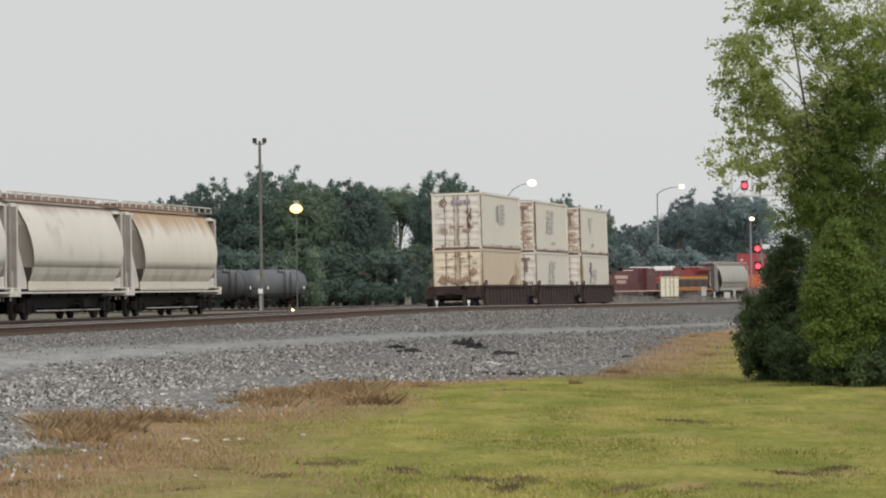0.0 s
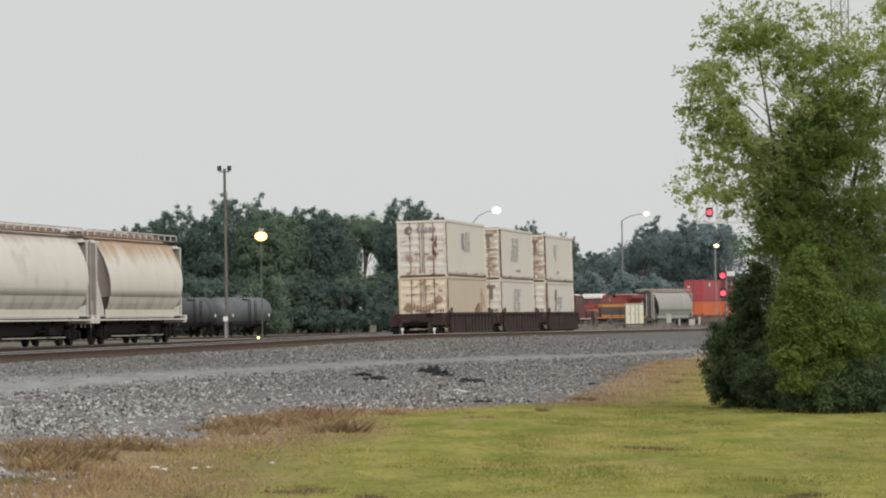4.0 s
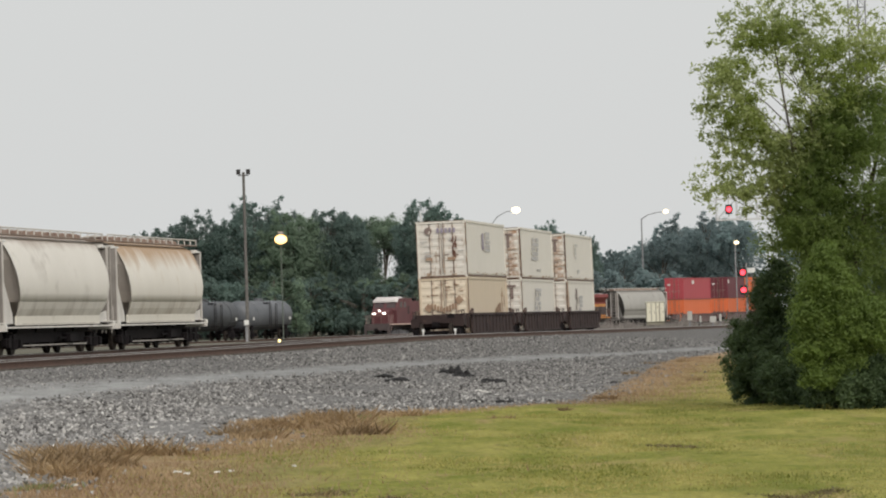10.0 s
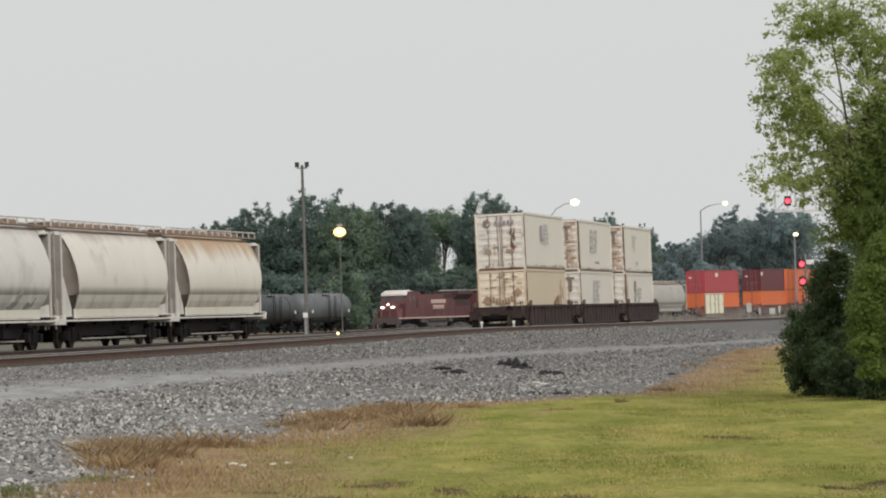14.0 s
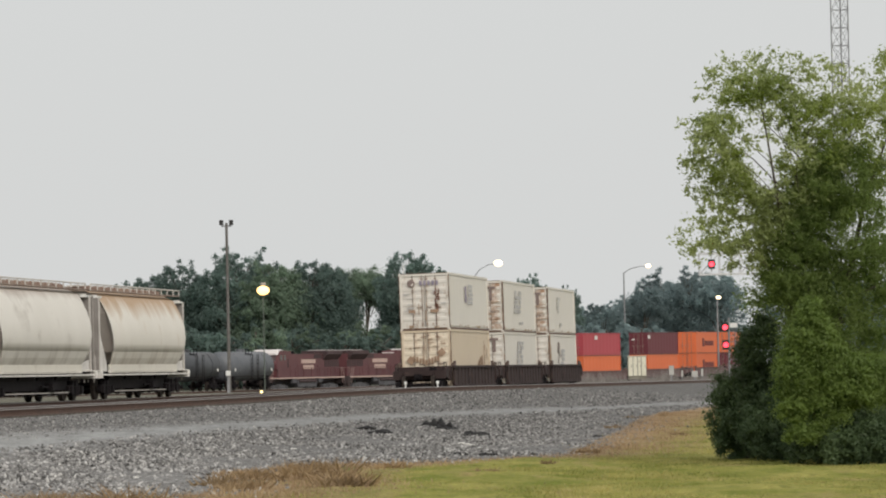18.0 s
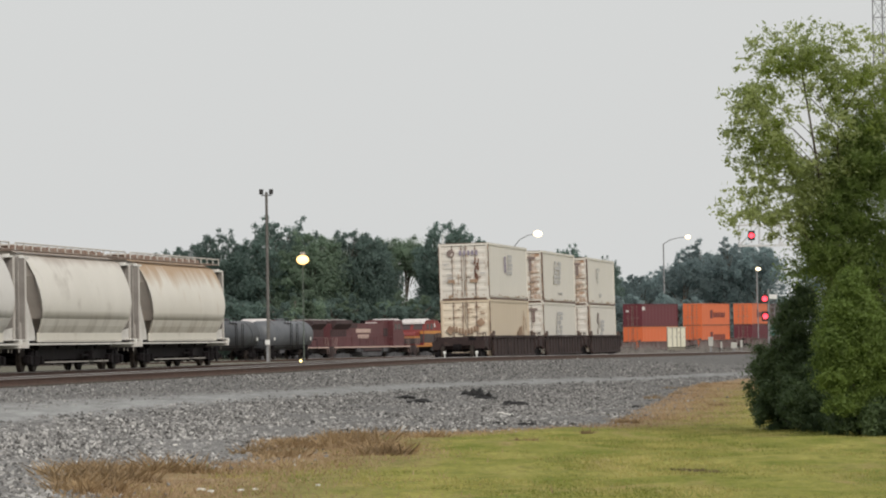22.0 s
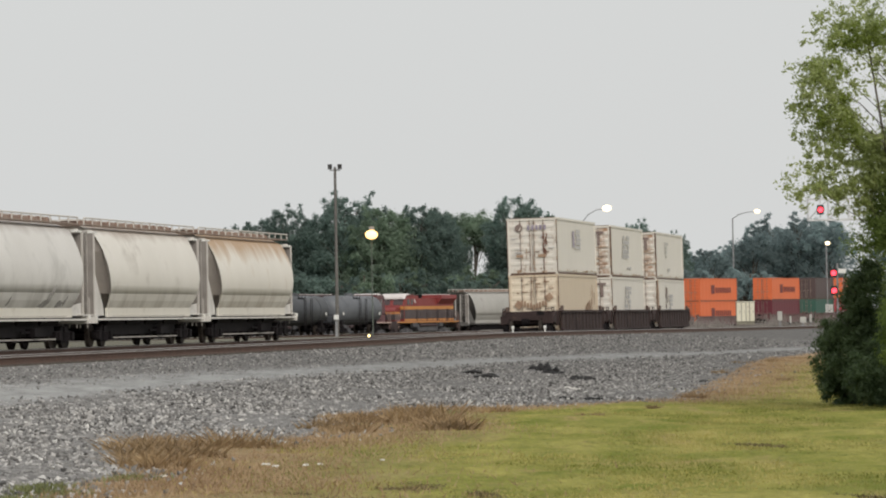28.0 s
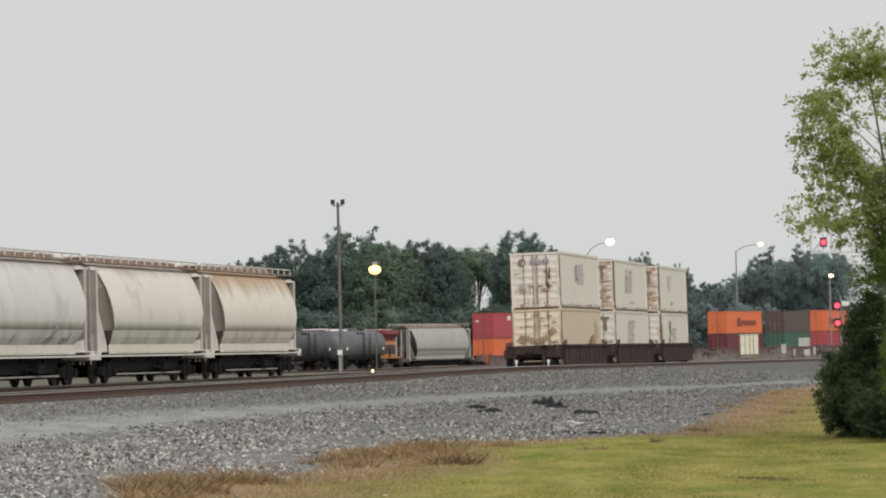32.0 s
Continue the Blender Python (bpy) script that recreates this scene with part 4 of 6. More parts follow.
for k in range(3):
    y = START + (HALF53 + k * UNIT) * cosh
    m = pose_on(on_stack, y, HEAD, lean=LEAN)
    if k == 0:
        well0.matrix_basis = m
    else:
        copy_thing(well0, m)
    lower = container(2 * HALF53, CREAM_C if k == 0 else WHITE_C, "yellowed cream container with brown crest, sitting in the well" if k == 0 else "white container with dark side mark, sitting in the well", GROUP_C, ribs=False, door_skin=CREAM_DOOR if k == 0 else WHITE_DOOR, edge=.01 + .04 * (k == 2))
    lower.matrix_basis = m @ pose(0, 0, .36)
    upper = container(2 * HALF53, *box_label[k][::-1], GROUP_C, ribs=False, door_skin=WHITE_DOOR if k == 0 else RUSTY_DOOR, edge=.01 + .06 * (k > 0))
    upper.matrix_basis = m @ pose(0, 0, .36 + 2.905)
    a = -HALF53 - .070
    s = -1.302
    rust = dict(sizes=((.05, .22), (.06, .5)))
    # rust along the door edges and the bottom rails
    for c, bias in ((upper, k), (lower, k + 5)):
        strokes(c, "rust_fleck", MARK_RUST, 90 + bias, 12, a, (-1.2, 1.2), (.10, .30), sizes=((.03, .15), (.03, .12)))
        strokes(c, "rust_fleck", MARK_RUST, 70 + bias, 12, (-HALF53 + .2, HALF53 - .2), s, (.12, .24), "side", sizes=((.1, .8), (.02, .09)))
        strokes(c, "rust_fleck", MARK_RUST, 50 + bias, 5, a, (-1.28, -1.24), (.2, 2.7), sizes=((.02, .04), (.1, .5)))
    if k == 0:
        bm = bmesh.new()
        bmesh.ops.create_circle(bm, cap_ends=True, segments=14, radius=.20, matrix=Matrix.Translation((a, .66, 2.38)) @ pose(0, 0, 0, 0, 90))
        bmesh.ops.solidify(bm, geom=bm.faces[:], thickness=.015)
        part("crest", bm, MARK_DARK, upper, "faded dark round crest")
        bm = bmesh.new()
        box(bm, a - .014, .60, 2.32, .02, .05, .16, pose(0, 0, 0, 40))
        part("crest_stripe", bm, WHITE_C, upper)
        letters(upper, MARK_VIOLET, a, -.26, 2.40, 1.05, .24, 5)
        strokes(upper, "small_print", MARK_GREY, 4, 11, a, (.35, 1.0), (.75, 2.05), sizes=((.14, .40), (.02, .04)))
        strokes(upper, "small_print", MARK_GREY, 5, 9, a, (-1.0, -.45), (.75, 2.05), sizes=((.12, .36), (.025, .05)))
        each("label_plate", [(a, .66, .95, .02, .34, .15), (a, -.50, .95, .02, .40, .16)], MARK_BROWN, upper)
        strokes(upper, "rust_fleck", MARK_DRIED, 6, 20, a, (-.80, -.56), (.85, 2.0), sizes=((.03, .10), (.06, .34)))
        strokes(upper, "rust_fleck", MARK_DRIED, 66, 5, a, (-.63, -.57), (.2, 2.7), sizes=((.015, .03), (.3, .8)))
        strokes(lower, "rust_fleck", MARK_DRIED, 67, 4, a, (-.66, -.56), (.8, 2.7), sizes=((.015, .03), (.3, .8)))
        strokes(upper, "rust_fleck", MARK_RUST, 7, 6, a, (-.15, .62), (.3, 2.2), sizes=((.02, .05), (.15, .6)))
        for y0, z0, tilt in ((.80, 1.36, 40), (-.80, 1.72, -40)):
            bm = bmesh.new()
            box(bm, a, y0, z0, .02, .34, .34, pose(0, 0, 0, tilt))
            part("crest_diamond", bm, MARK_BROWN, lower, "brown diamond mark")
        for q in range(9):
            y0 = .62 - .155 * q
            quick("scroll_bar", [(a, y0, 1.22 + .05 * abs(q - 4) + (.03 if q % 2 else 0), .02, .11, .30 - .02 * (q % 3))], MARK_BROWN, lower)
        strokes(lower, "rust_fleck", MARK_RUST, 8, 8, a, (-.3, .62), (.3, 2.8), sizes=((.02, .04), (.2, .6)))
        strokes(lower, "small_print", MARK_BROWN, 9, 14, a, (-1.0, 1.0), (1.9, 2.6), sizes=((.10, .36), (.03, .06)))
        letters(upper, MARK_VIOLET, -1.35, s, 1.85, .7, .85, 2, "side")
        worn_block(upper, MARK_GREY, .6, s, 1.75, 5, 5, .34, .2, .10, 10)
        strokes(lower, "worn_print", MARK_BROWN, 11, 10, (2.6, 4.4), s, (.7, 1.6), "side", sizes=((.15, .4), (.12, .4)))
        strokes(lower, "rust_fleck", MARK_RUST, 12, 9, (4.8, 6.9), s, (.4, 2.3), "side", sizes=((.05, .2), (.2, .9)))
    elif k == 1:
        each("letter_bar", [(a, -.45, 2.5, .02, .9, .12), (a, -.62, 2.1, .02, .16, .65)], MARK_DARK, upper)
        each("letter_bar", [(a, -.55, 2.5, .02, .8, .12), (a, -.72, 2.1, .02, .16, .65)], MARK_DARK, lower)
        strokes(upper, "rust_fleck", MARK_RUST, 13, 14, a, (-1.1, -.2), (.4, 1.9), sizes=((.15, .5), (.025, .05)))
        worn_block(upper, MARK_GREY, -.4, s, 1.6, 5, 4, .65, .25, .12, 14)
        strokes(upper, "small_print", MARK_GREY, 15, 8, (-.6, 1.4), s, (.45, .65), "side", sizes=((.2, .5), (.05, .1)))
        worn_block(lower, MARK_GREY, -.2, s, 1.5, 6, 4, .6, .24, .14, 16)
    else:
        each("letter_bar", [(a, -.45, 2.5, .02, .9, .12), (a, -.7, 2.1, .02, .16, .6)], MARK_DARK, upper)
        strokes(upper, "rust_fleck", MARK_RUST, 17, 14, a, (-1.1, -.2), (.4, 1.9), sizes=((.15, .5), (.025, .06)))
        pale = surf("pale_grey_mark", (.50, .485, .455), (.56, .545, .515), 3, .7)
        worn_block(upper, pale, -1.4, s, 1.7, 4, 3, .55, .24, .05, 18)
        strokes(upper, "small_print", pale, 19, 6, (-1.5, 0), s, (.5, .75), "side", sizes=((.2, .5), (.1, .2)))
        strokes(lower, "worn_print", MARK_DARK, 20, 12, (-2.8, -2.0), s, (1.2, 2.3), "side", sizes=((.1, .3), (.2, .5)))
        worn_block(lower, MARK_GREY, 0, s, 1.35, 4, 3, .6, .24, .12, 21)
        strokes(lower, "rust_fleck", MARK_RUST, 22, 14, (-HALF53 + .15, -HALF53 + .8), s, (.4, 2.6), "side", sizes=((.05, .3), (.3, 1.0)))


# ---- tank cars ----
TANK_BLACK = surf("dusty_black_tank_paint", (0.082, 0.088, 0.098), (0.125, 0.132, 0.145), 0.6, 0.5, stain=(0.16, 0.15, 0.14), stain_scale=0.8, stretch=(1, 1, .5), amount=0.35)


TANK_SOOT = surf("sooty_black_tank_paint", (0.036, 0.039, 0.045), (0.062, 0.066, 0.073), 0.6, 0.5, stain=(0.10, 0.095, 0.09), stain_scale=0.8, stretch=(1, 1, .5), amount=0.35)


def tank_car(TANK_BLACK, tone):
    c = thing("tank_car", tone + " black tank car standing on a yard track", "freight car", "black tank cars in a row")
    R, a = 1.42, 5.6
    bm = bmesh.new()
    rings = []
    for x, r in ((-a - .55, .15), (-a - .48, .70), (-a - .28, 1.18), (-a, R), (0, R * 1.005), (a, R), (a + .28, 1.18), (a + .48, .70), (a + .55, .15)):
        rings.append([(x, r * math.cos(k * math.tau / 32), 2.35 + r * math.sin(k * math.tau / 32)) for k in range(32)])
    loft(bm, rings)
    part("tank", bm, TANK_BLACK, c, smooth=True)
    for x in (-3.6, 3.6, 0):
        bm = bmesh.new()
        rod(bm, (x - .06, 0, 2.35), (x + .06, 0, 2.35), R + .025, 32)
        part("hoop", bm, TANK_BLACK, c)
    bm = bmesh.new()
    rod(bm, (0, 0, 3.7), (0, 0, 4.02), .42, 18)
    rod(bm, (.9, 0, 3.7), (.9, 0, 3.9), .18, 12)
    part("dome", bm, TANK_BLACK, c)
    bm = bmesh.new()
    for s in (-1, 1):
        rod(bm, (-.8, s * .9, 3.98), (.8, s * .9, 3.98), .03, 6)
        for x in (-.8, 0, .8):
            rod(bm, (x, s * .9, 3.4), (x, s * .9, 3.98), .025, 6)
        box(bm, 0, s * .75, 3.55, 1.7, .4, .04)
    part("dome_platform", bm, STEEL_DARK, c)
    each("sill", [(-5.1, 0, .95, 3.0, .5, .4), (5.1, 0, .95, 3.0, .5, .4)] + [(s * 4.6, 0, 1.12, .5, 2.2, .5) for s in (-1, 1)], STEEL_DARK, c)
    for s in (-1, 1):
        bm = bmesh.new()
        rod(bm, (s * 6.6, -1.4, 1.9), (s * 6.6, 1.4, 1.9), .03, 6)
        for y in (-1.4, 0, 1.4):
            rod(bm, (s * 6.6, y, .9), (s * 6.6, y, 1.9), .03, 6)
        box(bm, s * 6.4, 0, .98, .6, 2.9, .05)
        part("end_platform", bm, STEEL_DARK, c)
        add_coupler(c, s * 6.5, s * .5)
        add_truck(c, s * 4.6)
        add_ladder(c, s * .8, -1.55, .6, 3.5, "y", mat=STEEL_DARK)
        each("placard", [(s * 4.9, -1.40, 2.0, .30, .03, .30)], WHITE_BOX, c)
    quick("side_bar", [(0, -1.46, 1.35, 10.4, .05, .06)], STEEL_DARK, c)
    return c


tank = tank_car(TANK_BLACK, "dusty")
tank.matrix_basis = pose_on(on_tank, -6.8, TANK_HEAD)
sooty = tank_car(TANK_SOOT, "sooty")
sooty.matrix_basis = pose_on(on_tank, -6.8 - 14.4, TANK_HEAD)
for k in (2, 3, 4):
    copy_thing(tank if k == 2 else sooty, pose_on(on_tank, -6.8 - 14.4 * k, TANK_HEAD))


# ---- the freight train ----
LOCO_MAROON = surf("maroon_locomotive_paint", (0.092, 0.030, 0.034), (0.125, 0.042, 0.045), 0.6, 0.5, stain=(0.12, 0.05, 0.045), stain_scale=0.8, stretch=(1, 1, .4), amount=0.4)
LOCO_RED = surf("red_locomotive_paint", (0.185, 0.028, 0.027), (0.225, 0.04, 0.036), 0.6, 0.5, stain=(0.25, 0.04, 0.03), amount=0.3)
LOCO_YELLOW = surf("golden_yellow_stripe", (0.47, 0.19, 0.045), (0.54, 0.24, 0.06), 0.8, 0.5)
# black raised a little: distance haze painted into it
LOCO_BLACK = surf("black_locomotive_paint", (0.060, 0.044, 0.044), (0.090, 0.068, 0.066), 0.8, 0.6)
# sky reflection on the roofs, put into a pale base colour
ROOF_SHINE = surf("sky_reflection_roof", (0.55, 0.50, 0.49), (0.68, 0.64, 0.62), 0.8, 0.45)
WINDOW = surf("dark_cab_glass", (0.06, 0.04, 0.042), (0.085, 0.06, 0.06), 1, 0.12)
HEADLIGHT = glow("headlight_glow", (1.0, 0.94, 0.86), 5.0)
LETTER_BEIGE = surf("beige_lettering", (0.44, 0.31, 0.27), (0.54, 0.40, 0.34), 3, .6)
RAIL_DULL = surf("dull_handrail_paint", (0.20, 0.13, 0.12), (0.29, 0.20, 0.18), 3, .7)
# dark running gear turned blue-grey, haze mixed into the colour
LOCO_GREY = surf("hazed_blue_grey_running_gear", (0.058, 0.056, 0.062), (0.105, 0.102, 0.108), 1.0, .75, stain=(0.03, 0.028, 0.03), stain_scale=1.6, amount=.5)
GRILLE = surf("sooty_grille_paint", (0.040, 0.022, 0.023), (0.065, 0.036, 0.036), 1.2, .7)


def locomotive(label, skin, half, lights, striped=False, axles=3):
    """Road locomotive; its nose points to x negative."""
    c = thing("locomotive", label, "locomotive", "locomotives at the head of the train")
    L = half
    frame_mat = LOCO_BLACK
    bm = bmesh.new()
    box(bm, 0, 0, 1.42, 2 * L - .9, 3.0, .16)
    box(bm, 0, 0, 1.22, 2 * L - 1.2, .9, .4)
    part("underframe", bm, frame_mat, c)
    each("sill_stripe", [(0, s * 1.51, 1.42, 2 * L - 1.0, .03, .14) for s in (-1, 1)], LETTER_BEIGE if not striped else LOCO_YELLOW, c, "pale sill stripe")
    # nose and cab
    n0 = -L + 1.1
    bm = bmesh.new()
    prism(bm, [(n0, 1.5), (n0 - .1, 2.7), (n0 + .25, 2.95), (n0 + 1.5, 3.05), (n0 + 1.5, 1.5)], -1.05, 1.05)
    part("nose", bm, skin, c)
    bm = bmesh.new()
    prism(bm, [(n0 + 1.3, 1.5), (n0 + 1.3, 3.0), (n0 + 1.75, 4.22), (n0 + 2.1, 4.38), (n0 + 4.2, 4.38), (n0 + 4.2, 1.5)], -1.5, 1.5)
    part("cab", bm, skin, c)
    bm = bmesh.new()
    loft(bm, [[(x, y, z - dz) for y, z in ((-1.55, 4.32), (-1.2, 4.50), (1.2, 4.50), (1.55, 4.32))] for x, dz in ((n0 + 1.45, .42), (n0 + 1.75, .12), (n0 + 2.1, 0), (n0 + 3.2, 0), (n0 + 3.6, .09))])
    part("cab_roof", bm, ROOF_SHINE, c, "pale cab roof, sky reflection put into its colour")
    for y in (-.75, .75):
        bm = bmesh.new()
        box(bm, n0 + 1.53, y, 3.62, .05, 1.1, .75, pose(0, 0, 0, 0, 20))
        part("windscreen", bm, WINDOW, c)
    for s in (-1, 1):
        each("cab_window", [(n0 + 2.5, s * 1.51, 3.60, .62, .03, .60), (n0 + 3.5, s * 1.51, 3.60, .62, .03, .60)], WINDOW, c)
    # long hood, radiator, roof gear
    h0, h1 = n0 + 4.2, L - .75
    tank = min(2.6, L - 5.2)
    hood = skin
    bm = bmesh.new()
    box(bm, (h0 + h1) / 2, 0, 2.75, h1 - h0, 1.95, 2.5)
    part("long_hood", bm, hood, c)
    if striped:
        for nm, z, dz, mt in (("stripe", 2.96, .34, LOCO_YELLOW), ("lower_panel", 2.28, .98, LOCO_BLACK), ("stripe", 1.66, .22, LOCO_YELLOW)):
            quick(nm, [((h0 + h1) / 2, s * .985, z, h1 - h0 - .02, .03, dz) for s in (-1, 1)] + [(n0 + 2.8, s * 1.51, z, 2.7, .03, dz) for s in (-1, 1)], mt, c)
        quick("nose_stripe", [(n0 + .70, 0, 2.42, 1.72, 2.14, .22)] + [(n0 + 1.28, s * 1.28, 2.96, .03, .43, .34) for s in (-1, 1)], LOCO_YELLOW, c)
        quick("nose_panel", [(n0 + .70, 0, 2.0, 1.73, 2.15, .62)] + [(n0 + 1.28, s * 1.28, 2.28, .03, .43, .98) for s in (-1, 1)], LOCO_BLACK, c)
    else:
        each("lettering_bar", [(1.4, s * .99, 3.2 - .62 * k, 4.0 - 1.0 * k, .03, .42) for s in (-1, 1) for k in (0, 1)], LETTER_BEIGE, c, "two beige lettering bars")
    bm = bmesh.new()
    rx = h1 - 2.6
    loft(bm, [[(x, y, z) for y, z in ((-1.0, 3.35), (-1.55, 3.95), (-1.5, 4.35), (1.5, 4.35), (1.55, 3.95), (1.0, 3.35))] for x in (rx - 2.2, rx + 2.2)])
    part("radiator_wing", bm, hood if striped else GRILLE, c)
    each("roof_strip", [(rx, 0, 4.40, 3.2, 2.0, .06), (h0 + 2.5, 0, 4.06, 1.4, 1.2, .14)], ROOF_SHINE, c)
    quick("dynamic_brake_box", [(h0 + 1.3, 0, 4.12, 2.2, 1.9, .34)], hood, c)
    if not striped:                    # sooty grilles on the sides of the hood
        for s in (-1, 1):
            each("grille", [(rx + .4, s * .99, 2.95, 4.2, .03, .72), (rx - 3.6, s * .99, 3.72, 2.2, .03, .44), (h0 + 1.0, s * .99, 3.0, 1.2, .03, .9)], GRILLE, c, "dark sooty grille")
            each("grille_rib", [(rx - 1.2 + .64 * k, s * 1.01, 2.95, .07, .03, .72) for k in range(6)], LOCO_MAROON, c)
    bm = bmesh.new()
    rod(bm, (h0 + 5.0, 0, 4.0), (h0 + 5.0, 0, 4.35), .28, 12)
    part("exhaust_stack", bm, STEEL_DARK, c)
    # slanting panels added; on the striped locomotive a pale painted sky reflection
    for s in (-1, 1):
        bm = bmesh.new()
        prism(bm, [(h0 + .1, 4.34), (h0 + .9, 4.34), (h0 + 1.5, 3.55), (h0 + .9, 3.55)], s * 1.0 - .02, s * 1.0 + .02)
        part("intake_panel", bm, ROOF_SHINE if striped else LOCO_MAROON, c, "slanting panel, pale where it stands for sky reflection")
    for k in range(9):
        x = h0 + .4 + k * (h1 - h0 - .8) / 8
        each("hood_door", [(x, s * .985, 2.2, .5 if k % 2 else .06, .03, 1.3) for s in (-1, 1)], LOCO_BLACK if striped else LOCO_MAROON, c)
    # fuel tank, trucks, steps, rails
    bm = bmesh.new()
    prism(bm, [(-tank, .45), (tank, .45), (tank + .15, .75), (tank + .15, 1.25), (-tank - .15, 1.25), (-tank - .15, .75)], -1.4, 1.4)
    part("fuel_tank", bm, LOCO_GREY, c)
    for s in (-1, 1):
        bm = bmesh.new()
        rod(bm, (-tank + .2, s * 1.42, 1.08), (tank - .2, s * 1.42, 1.08), .15, 10)
        part("air_reservoir", bm, GRILLE, c)
        each("battery_box", [(-tank - 1.1, s * 1.36, 1.12, 1.3, .24, .42), (tank + 1.1, s * 1.36, 1.12, 1.0, .24, .38)], LOCO_GREY, c)
    for s in (-1, 1):
        add_truck(c, s * (L - 3.9), (-2.0, 0, 2.0) if axles == 3 else (-1.3, 1.3), LOCO_GREY)
        bm = bmesh.new()
        for y in (-1.42, 1.42):
            for k in range(4):
                box(bm, s * (L - .55), y, .45 + .3 * k, .5, .25, .04)
            box(bm, s * (L - .28), y, .9, .04, .28, 1.1)
        box(bm, s * (L - .42), 0, 1.15, .12, 3.0, .75)
        part("pilot_steps", bm, frame_mat, c)
        bm = bmesh.new()
        rod(bm, (s * (L - .4), -1.42, 2.45), (s * (L - .4), 1.42, 2.45), .025, 6)
        for y in (-1.42, -.5, .5, 1.42):
            rod(bm, (s * (L - .4), y, 1.5), (s * (L - .4), y, 2.45), .025, 6)
        part("end_rail", bm, RAIL_DULL, c)
        for y in (-1.47, 1.47):
            for k in (0, .55):
                bm = bmesh.new()
                rod(bm, (s * (L - .35 - k), y, .75), (s * (L - 1.05 - k), y, 2.45), .035, 6)
                part("step_handrail", bm, RAIL_DULL, c, "dull slanting step handrail")
        add_coupler(c, s * (L - .5), s * .6)
    bm = bmesh.new()
    for s in (-1, 1):
        rod(bm, (h0, s * 1.46, 2.5), (h1, s * 1.46, 2.5), .022, 6)
        for k in range(8):
            x = h0 + (h1 - h0) * k / 7
            rod(bm, (x, s * 1.46, 1.5), (x, s * 1.46, 2.5), .02, 6)
    part("walkway_rail", bm, LOCO_MAROON if not striped else LOCO_BLACK, c)
    if lights:
        for y in (-1.0, 1.0):
            bm = bmesh.new()
            box(bm, n0 - .16, y * .62, 2.66, .12, .36, .13)
            bmesh.ops.bevel(bm, geom=bm.edges[:], offset=.03, segments=2, affect="EDGES")
            part("headlight", bm, HEADLIGHT, c, "lit white headlight")
        bm = bmesh.new()
        rod(bm, (n0 - .16, 0, 2.98), (n0 + .1, 0, 2.98), .07, 12)
        part("headlight", bm, HEADLIGHT, c, "lit white headlight")
    return c


# where each vehicle of the train stands along the track at the start: middle of the vehicle
TRAIN = []
loco = locomotive("maroon freight locomotive with pale cab roof, sky reflection put into its colour, leading the train", LOCO_MAROON, 11.1, True)
TRAIN.append((loco, 50.7, 0.0))
SECOND = locomotive("maroon freight locomotive, second in the rolling train", LOCO_MAROON, 11.1, False)
TRAIN.append((SECOND, 73.3, 0.0))
TRAIN.append((locomotive("red and black locomotive with golden yellow stripe, third", LOCO_RED, 9.2, False, True, 2), 94.2, 0.0))
# trim and end sheets darkened: the shadow at the near end is painted in
grey_hopper = hopper_car(GREY_CAR, "pale grey covered hopper car behind the locomotives, rolling", "cars of the rolling train", False, 8.8, surf("shadowed_end_frame", (0.10, 0.095, 0.09), (0.16, 0.15, 0.14), 1.2, .7), surf("shadowed_end_sheet", (0.09, 0.085, 0.08), (0.14, 0.13, 0.12), 1, .7))
TRAIN.append((grey_hopper, 114.4, 0.0))
GROUP_T, GROUP_B = "stack cars of the rolling train", "containers on the rolling train"
WELLS = [135.3, 157.0, 178.0, 202.9, 223.8, 244.7, 266.0]
far_well = None
for s in WELLS:
    far_well = well_car(10.2, "maroon-brown well car of the rolling train, haze in its colour", GROUP_T, WELL_HAZED) if far_well is None else copy_thing(far_well, Matrix.Identity(4))
    TRAIN.append((far_well, s, 0.0))
LOADS = [(135.3, RED_C, "red", 1), (135.3, ORANGE_C, "orange", 0), (157.0, MAROON_C, "dark maroon", 1), (157.0, ORANGE_C, "orange", 0), (178.0, ORANGE_C, "orange", 1), (178.0, ORANGE_C, "orange", 0),
         (202.9, ORANGE_C, "orange", 1), (202.9, MAROON_C, "dark maroon", 0), (223.8, BROWN_C, "dark brown", 1), (223.8, GREEN_C, "dark green", 0), (244.7, ORANGE_C, "orange", 1), (244.7, RED_C, "dark red", 0),
         (266.0, ORANGE_C, "orange", 1), (266.0, MAROON_C, "dark maroon", 0)]
for s, skin, colour, level in LOADS:
    c = container(12.2, skin, "%s shipping container %s a well car" % (colour, "stacked high on" if level else "sitting low in"), GROUP_B, ribs=True)
    if skin is ORANGE_C and s > 170:
        quick("emblem", [(-1.9, -1.302, 1.5, 1.1, .02, 1.1)], MARK_NAVY, c, "dark red emblem block")
        letters(c, MARK_NAVY, 1.5, -1.302, 1.4, 5.2, .66, 8, "side")
    if skin is GREEN_C:
        letters(c, MARK_WHITE, 3.0, -1.302, 1.55, 5.4, 1.25, 9, "side")
    if skin in (RED_C, MAROON_C) and level:
        quick("white_mark", [(-5.6, -1.302, 2.3, .9, .02, .45)] if skin is MAROON_C else [(-1.9, -1.302, 2.3, .9, .02, .5)], MARK_WHITE, c, "small white mark")
        quick("text_bar", [(-6.16, .7, 2.0, .02, .4, .2)], MARK_WHITE, c)
    TRAIN.append((c, s, .36 + 2.905 * level))


